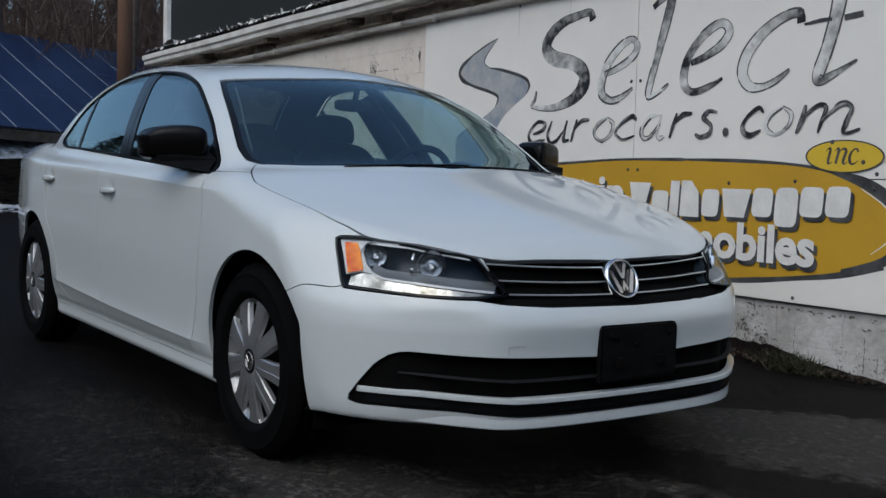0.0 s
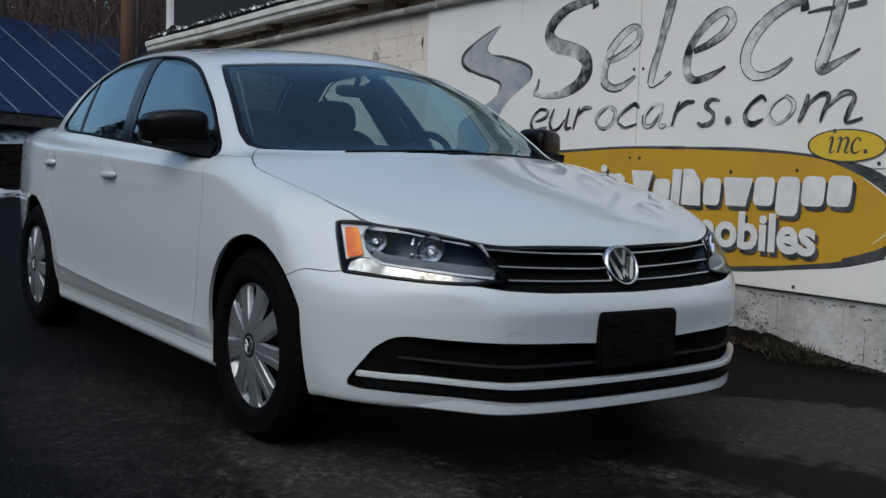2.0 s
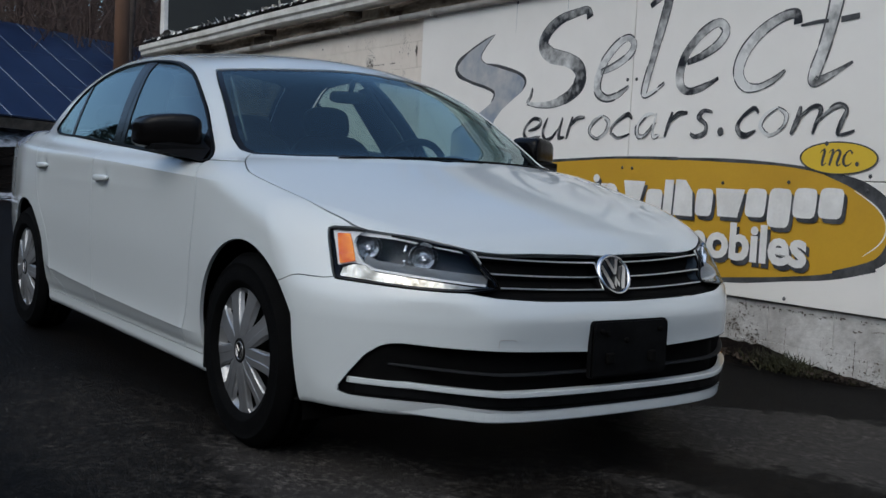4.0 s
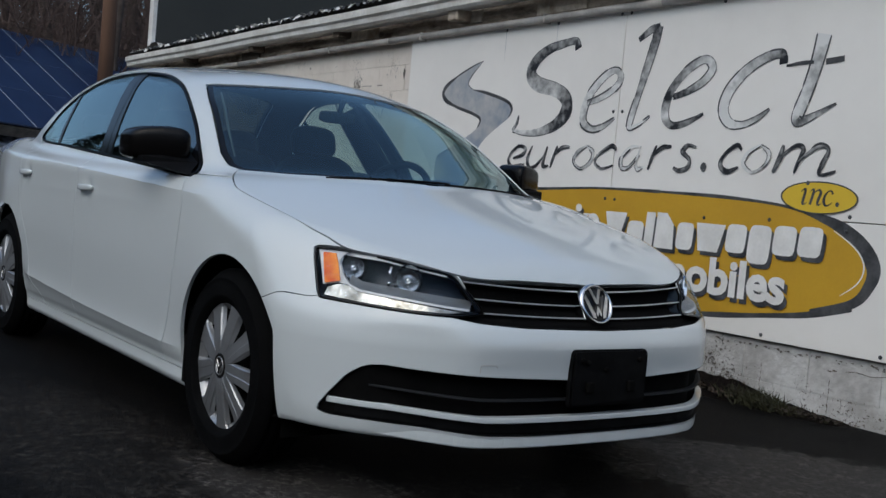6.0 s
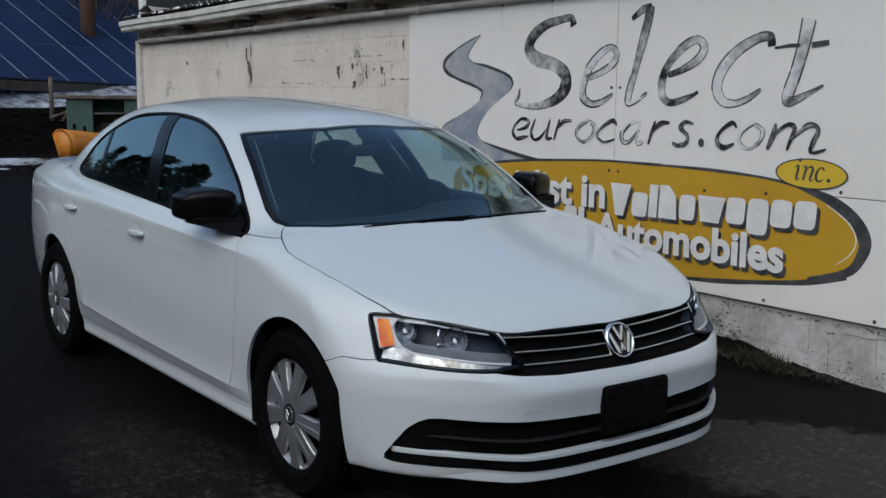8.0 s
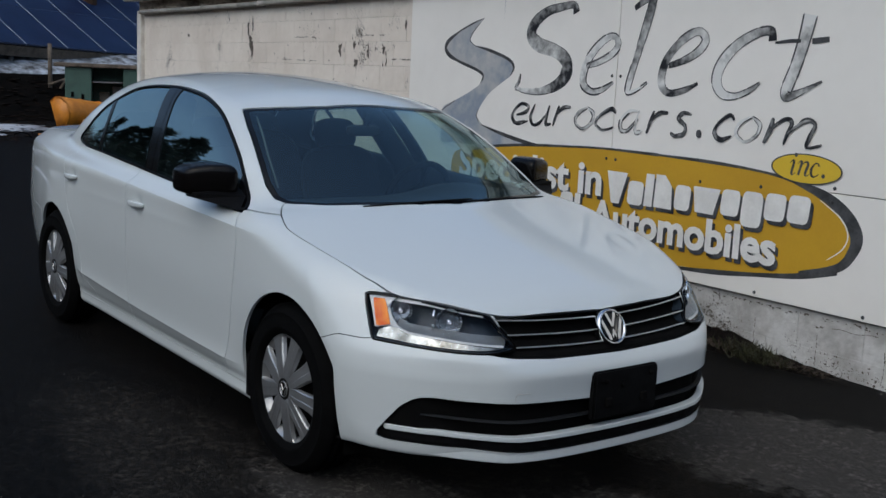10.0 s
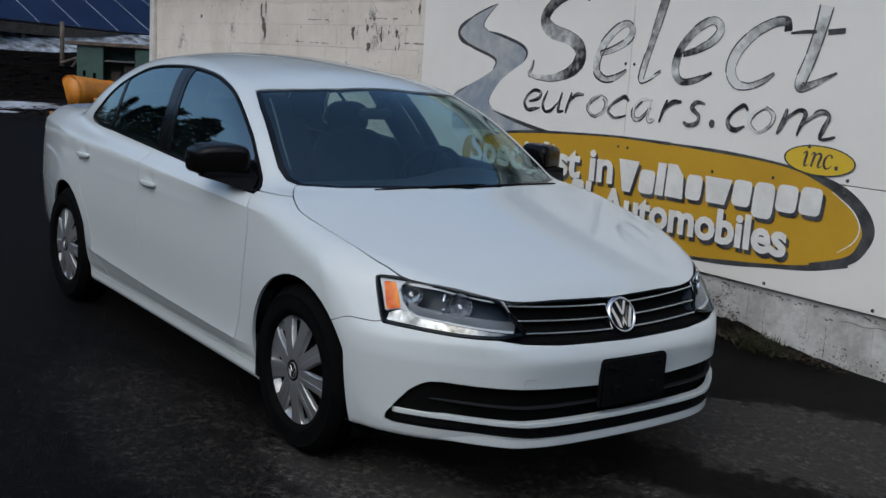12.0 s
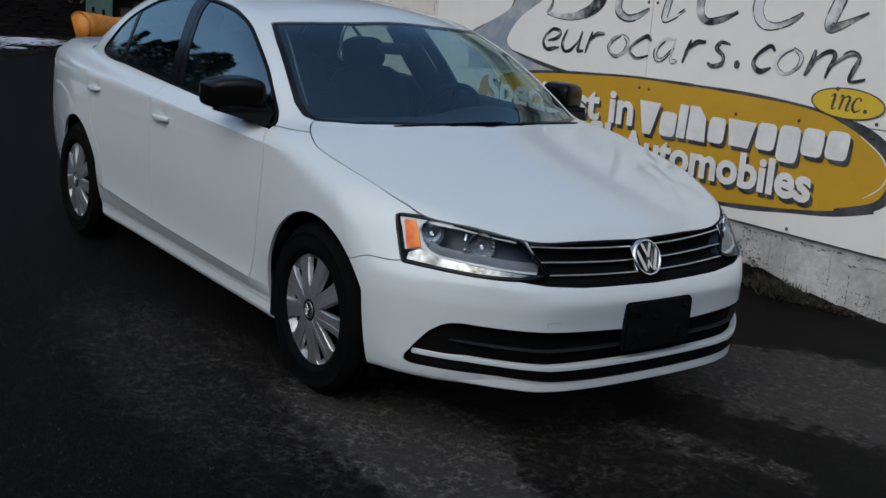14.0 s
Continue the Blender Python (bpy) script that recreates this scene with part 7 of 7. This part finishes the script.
def build_evergreens():
    rnd = random.Random(9)
    t = thing("evergreen_tree", "dark evergreen tree with drooping ragged boughs", "tree", pose(-17.5, -17.5, 0), group="evergreens beyond the yard")
    part("trunk", Build().tube([(0, 0, -0.2), (0.05, 0, 3), (0, 0.05, 6.4)], [0.16, 0.1, 0.02], 8).done("trunk", True), M["bark"], t)
    b = Build()
    for i in range(2600):
        z = 0.5 + 6.2 * rnd.random() ** 1.25
        r = (1.0 - z / 7.0) * 2.2 * (0.3 + 0.7 * rnd.random()) * (1 + 0.25 * math.sin(z * 5))
        a = rnd.random() * 6.283
        c = Vector((r * math.cos(a), r * math.sin(a), z - 0.25 * r))
        d = Vector((math.cos(a + rnd.gauss(0, 0.6)), math.sin(a + rnd.gauss(0, 0.6)), rnd.gauss(-0.2, 0.35))).normalized()
        w = d.cross(Vector((rnd.gauss(0, 0.3), rnd.gauss(0, 0.3), 1))).normalized()
        L = 0.16 + 0.24 * rnd.random()
        b.add([tuple(c - w * 0.05), tuple(c + d * L * 0.5 - w * 0.07), tuple(c + d * L), tuple(c + d * L * 0.5 + w * 0.07), tuple(c + w * 0.05)], [(0, 1, 2, 3, 4)])
    part("crown", b.done("crown"), M["needle"], t, "ragged dark green boughs")
    for x, y, k in ((-22.2, -8.4, 1.15), (-23.2, -7.0, 1.08), (-25.2, -8.8, 1.25), (-26.6, -7.4, 0.95), (-21.0, -9.6, 0.95), (-28.5, -6.6, 0.9), (-24.5, -10.5, 1.1), (-21.5, -15.0, 1.0), (-13.5, -21, 0.9), (-29, -9.5, 0.9), (-9, -23, 0.8), (-4, -27, 1.0)):
        copy_thing(t, pose(x, y, ground_z(x, y), 0, 0, 360 * rnd.random()) @ Matrix.Diagonal((k, k, k, 1)))


build_evergreens()


def build_far_wood():
    """A wooded rise beyond the road, on the sides that only the paint and the panes mirror."""
    rnd = random.Random(17)
    angles = np.radians(np.linspace(-222, 62, 159))
    def rise(a): return float(np.interp(math.degrees(a), (-200, -188, -162, -146), (0.62, 0.30, 0.30, 1.0)))  # a dip in the skyline
    g = []
    for i, r in enumerate((46, 52, 60, 72, 90, 130)):
        row = []
        for a in angles:
            n = noise.noise(Vector((math.cos(a) * 9, math.sin(a) * 9, 0.5))) + 0.5 * noise.noise(Vector((math.cos(a) * 31, math.sin(a) * 31, i)))
            h = (0.0, 5.0, 9.5, 15.0, 20.0, 24.0)[i] * (1 + 0.22 * n) * rise(a)
            r = (46, 52, 60, 72, 90, 130)[i] + (22 if a < radians(-174) else 0)
            row.append((r * math.cos(a), r * math.sin(a), h + ground_z(r * math.cos(a), r * math.sin(a)) - (0.3 if i == 0 else 0)))
        g.append(row)
    tagged(part("wooded_rise", Build().sheet(g).done("wooded_rise", True), M["soil"]), "dark wooded slope beyond the road", "hillside", kind="stuff")
    b = Build()
    for i in range(5200):
        a = rnd.choice(angles) + rnd.gauss(0, 0.02)
        r = 47 + 46 * rnd.random() ** 1.4
        back = 22 if a < radians(-174) else 0
        x, y = (r + back) * math.cos(a), (r + back) * math.sin(a)
        z = ground_z(x, y) + float(np.interp(r, (46, 52, 60, 72, 90), (0, 4.6, 8.8, 14.0, 18.6))) * rise(a) - 0.5
        top = (4.5 + 4.5 * rnd.random()) * (0.6 + 0.4 * rise(a))
        lean = Vector((rnd.gauss(0, 0.07), rnd.gauss(0, 0.07), 1))
        p = Vector((x, y, z))
        b.tube([p, p + lean * top * 0.6, p + lean * top], [0.14, 0.09, 0.03], 3, False)
        for k in range(5):
            q = p + lean * top * (0.3 + 0.65 * rnd.random())
            d = Vector((rnd.gauss(0, 1), rnd.gauss(0, 1), 1.0)).normalized() * (1.2 + 1.4 * rnd.random())
            b.tube([q, q + d], [0.06, 0.02], 3, False)
    tagged(part("far_wood", b.done("far_wood"), M["bark"]), "far bare wood on the slope beyond the road", "wood", kind="stuff")


build_far_wood()


# ---- at the wall's foot: weeds, leaves, grit ----
def build_foot():
    rnd = random.Random(5)
    def tuft(u, v, n, h):
        b = Build()
        for i in range(n):
            p = on_wall(u + rnd.gauss(0, 0.075), v - abs(rnd.gauss(0, 0.045)), 0)
            p.z = 0.0
            d = Vector((rnd.gauss(0, 0.5), rnd.gauss(0, 0.5), 1)).normalized()
            L, w = h * (0.3 + 0.8 * rnd.random()), 0.002 + 0.0055 * rnd.random() ** 2
            s = d.cross(Vector((rnd.random() - 0.5, rnd.random() - 0.5, 0.1))).normalized() * w
            q = p + d * L * 0.55
            e = q + (d + Vector((rnd.gauss(0, 0.5), rnd.gauss(0, 0.5), -0.3))).normalized() * L * 0.5
            b.add([tuple(p - s), tuple(p + s), tuple(q + s * 0.8), tuple(e), tuple(q - s * 0.8)], [(0, 1, 2, 4), (4, 2, 3)])
        tagged(part("weed_tuft", b.done("weed_tuft"), M["weed"]), "low tuft of dry green-brown weeds by the wall", "weeds", group="weeds along the wall", kind="stuff")
    for u, v, n, h in ((-0.40, -0.03, 420, 0.10), (-0.27, -0.05, 380, 0.105), (-0.19, -0.05, 160, 0.07), (0.02, -0.005, 22, 0.04), (-0.62, -0.02, 60, 0.04), (-1.6, -0.02, 60, 0.08), (-4.4, -0.03, 90, 0.1)):
        tuft(u, v, n, h)
    g = []  # dark dirt heaped in the corner between wall and yard
    for i in range(110):
        u = -4.2 + 4.5 * i / 109
        k = min(1.0, max(0.0, (0.22 - u) / 0.45)) * min(1.0, max(0.0, (u + 4.2) / 0.2))
        row = []
        for j in range(9):
            v = 0.03 - 0.21 * j / 8 * (1 + 0.25 * noise.noise(Vector((u * 3, 0, 2))))
            p = on_wall(u, v, 0)
            h = k * (0.036 + 0.055 * min(1.0, max(0.0, (-0.30 - u) / 0.25)) + 0.030 * noise.noise(Vector((u * 5, 1, 0))) + 0.02 * noise.noise(Vector((u * 19, v * 30, 4)))) * (1 - j / 8) ** 1.6 - 0.003
            row.append((p.x, p.y, ground_z(p.x, p.y) + h))
        g.append(row)
    tagged(part("dirt_heap", Build().sheet(g).done("dirt_heap", True), M["dirt"]), "dark damp dirt heaped along the wall's foot", "dirt", kind="stuff")
    b = Build()
    for i in range(420):
        u, v = LEFT + (RIGHT - LEFT) * rnd.random(), -abs(rnd.gauss(0, 0.07)) - 0.005
        p = on_wall(u, v, 0)
        r = 0.002 + 0.008 * rnd.random() ** 3
        a = rnd.random() * 6.28
        b.add([(p.x + r * math.cos(a + k * 2.09), p.y + r * math.sin(a + k * 2.09), -0.002 + 0.006 * rnd.random()) for k in range(3)] + [(p.x, p.y, r * 1.1)], [(0, 1, 3), (1, 2, 3), (2, 0, 3)])
    tagged(part("grit", b.done("grit"), M["grit"]), "flaked paint and grit along the wall's foot", "grit", kind="stuff")
    b = Build()
    for i in range(13000):
        x, y = 0.2 + 2.8 * rnd.random(), -3.2 + 5.2 * rnd.random()
        if rnd.random() < 0.45:
            x, y = -3.5 + 4 * rnd.random(), -3.2 + 2.2 * rnd.random()
        if y > 2.05:
            continue
        r = 0.0014 + 0.0040 * rnd.random() ** 3
        a = rnd.random() * 6.28
        z = ground_z(x, y)
        b.add([(x + r * math.cos(a + k * 2.09), y + r * math.sin(a + k * 2.09), z - 0.001) for k in range(3)] + [(x, y, z + r)], [(0, 1, 3), (1, 2, 3), (2, 0, 3)])
    tagged(part("loose_gravel", b.done("loose_gravel"), M["gravel"]), "loose grit scattered on the asphalt", "gravel", kind="stuff")
    b = Build()
    for i in range(520):
        u, v = -1.2 + 1.45 * rnd.random(), -abs(rnd.gauss(0, 0.07)) - 0.01
        p = on_wall(u, v, 0)
        r = 0.006 + 0.010 * rnd.random()
        a = rnd.random() * 6.28
        b.add([(p.x + r * math.cos(a + k * 1.57), p.y + r * math.sin(a + k * 1.57) * 0.6, 0.02 + 0.03 * rnd.random() * (0.3 - u)) for k in range(4)], [(0, 1, 2, 3)])
    tagged(part("fallen_leaves", b.done("fallen_leaves"), M["leaf"]), "dark fallen leaves caught by the wall", "leaves", kind="stuff")


build_foot()


# ---- the wall's blocks, each a piece of its own ----
def build_blocks():
    rnd = random.Random(12)
    L, H = 0.405, 0.2025
    def shape(w, h, b):
        return Build().box((0.0016, 0.0, 0.0005), (w - 0.0017, 0.04, h - 0.0005), b).done("block")
    full, half, full_low, half_low = shape(L, H, 0.0024), shape(L / 2, H, 0.0024), shape(L, H, 0.0008), shape(L / 2, H, 0.0008)
    for me, m in ((full, "block"), (half, "block"), (full_low, "block_low"), (half_low, "block_low")):
        me.materials.append(M[m])
    def lay(u, z, w, me):
        m = WALL @ pose(u, WALL_V + 0.028 + 0.0012 * rnd.random(), z + SLOPE * u, 0, -math.degrees(SLOPE), 0)
        part("block", me, None, WALL_OB, at=m)
    z0 = -0.09
    for row in range(11):
        z = z0 + row * H
        u = LEFT + 0.12
        if row % 2:
            lay(u, z, L / 2, half if z > 0.30 else half_low)
            u += L / 2
        end = PANEL + 0.05 if z > 0.30 else RIGHT - 0.4
        while u < end:
            lay(u, z, L, full if z > 0.30 else full_low)
            u += L
    # bare dark patches where the paint is gone
    spots = []
    for u, z, a, b in ((-7.23, 1.80, 0.035, 0.10), (-7.12, 1.82, 0.028, 0.09), (-7.18, 1.70, 0.065, 0.06), (-7.15, 1.62, 0.06, 0.07), (-7.13, 1.54, 0.03, 0.06), (-4.16, 1.83, 0.022, 0.06), (-4.96, 1.49, 0.035, 0.05), (-5.25, 1.62, 0.05, 0.07), (-5.0, 1.66, 0.04, 0.05), (-4.75, 1.60, 0.03, 0.08), (-4.5, 1.63, 0.04, 0.05), (-8.9, 1.72, 0.05, 0.03)):
        spots.append((u, z, a, b))
    for u, z, n in ((-5.23, 1.635, 6), (-4.93, 1.64, 7), (-4.68, 1.64, 6), (-4.36, 1.65, 5), (-4.93, 1.77, 4), (-4.42, 1.49, 4), (-4.1, 1.34, 4)):
        for i in range(n):  # small upright drips in loose groups
            spots.append((rnd.gauss(u, 0.05), rnd.gauss(z, 0.035), 0.003 + 0.009 * rnd.random() ** 2, 0.008 + 0.035 * rnd.random() ** 2))
    for u0, u1, z in ((-6.54, -5.73, 1.50), (-6.15, -5.70, 1.714), (-4.38, -4.03, 1.54), (-5.05, -4.5, 1.735)):
        for i in range(16):  # open bed joints
            spots.append((u0 + (u1 - u0) * rnd.random(), z + 0.006 * rnd.random(), 0.012 + 0.03 * rnd.random(), 0.003 + 0.002 * rnd.random()))
    for i in range(80):
        spots.append((-10.2 + 6.1 * rnd.random(), 0.9 + 1.05 * rnd.random(), 0.004 + 0.016 * rnd.random() ** 2, 0.005 + 0.018 * rnd.random() ** 2))
    for u, z, n in ((-0.60, 0.10, 110), (-0.75, 0.16, 80), (-0.66, 0.04, 90), (-0.50, 0.06, 40), (0.33, 0.048, 34), (0.10, 0.022, 34), (-0.08, 0.03, 20), (0.05, 0.11, 10)):  # crumbling paint near the weeds
        for i in range(n):
            spots.append((rnd.gauss(u, 0.055), max(0.0, rnd.gauss(z, 0.028)), 0.002 + 0.012 * rnd.random() ** 2, 0.002 + 0.009 * rnd.random() ** 2))
    for i in range(70):  # along the board's lower edge
        u = -0.9 + 1.8 * rnd.random()
        spots.append((u, 0.292 + SLOPE * u - 0.02 * rnd.random() ** 2, 0.003 + 0.014 * rnd.random() ** 2, 0.002 + 0.006 * rnd.random()))
    for i in range(26):  # a crack that wanders along the bed joint
        f = i / 25
        spots.append((0.115 + 0.26 * f, 0.247 + 0.014 * f + 0.005 * math.sin(9 * f), 0.006 + 0.006 * rnd.random(), 0.0016 + 0.0014 * rnd.random()))
    for u, z in ((0.25, 0.300), (0.27, 0.296), (-0.69, 0.285), (-0.05, 0.292), (0.02, 0.236), (0.05, 0.240)):
        spots.append((u, z, 0.022, 0.006))
    for u in (-0.385, 0.026, 0.43):  # cracked upright joints
        for k in range(9):
            spots.append((u + rnd.gauss(0, 0.0025), 0.03 + 0.019 * k + 0.01 * rnd.random(), 0.002 + 0.004 * rnd.random() ** 2, 0.013))
    for u, z, a, b in spots:
        if u > -4.02 and z > 0.30 + SLOPE * u:
            continue
        k = rnd.random() * 9
        pts = []
        for i in range(22):
            t = 2 * math.pi * i / 22
            r = 0.65 + 0.75 * noise.noise(Vector((math.cos(t) * 1.7 + k, math.sin(t) * 1.7, k)))
            pts.append((u + a * r * math.cos(t), z + b * r * math.sin(t)))
        bb = Build().add([tuple(WALL @ Vector((p[0], WALL_V + 0.0235, p[1]))) for p in pts], [tuple(range(22))])
        part("bare_patch", bb.done("bare_patch"), M["stain"], WALL_OB, "dark patch of bare masonry")


build_blocks()
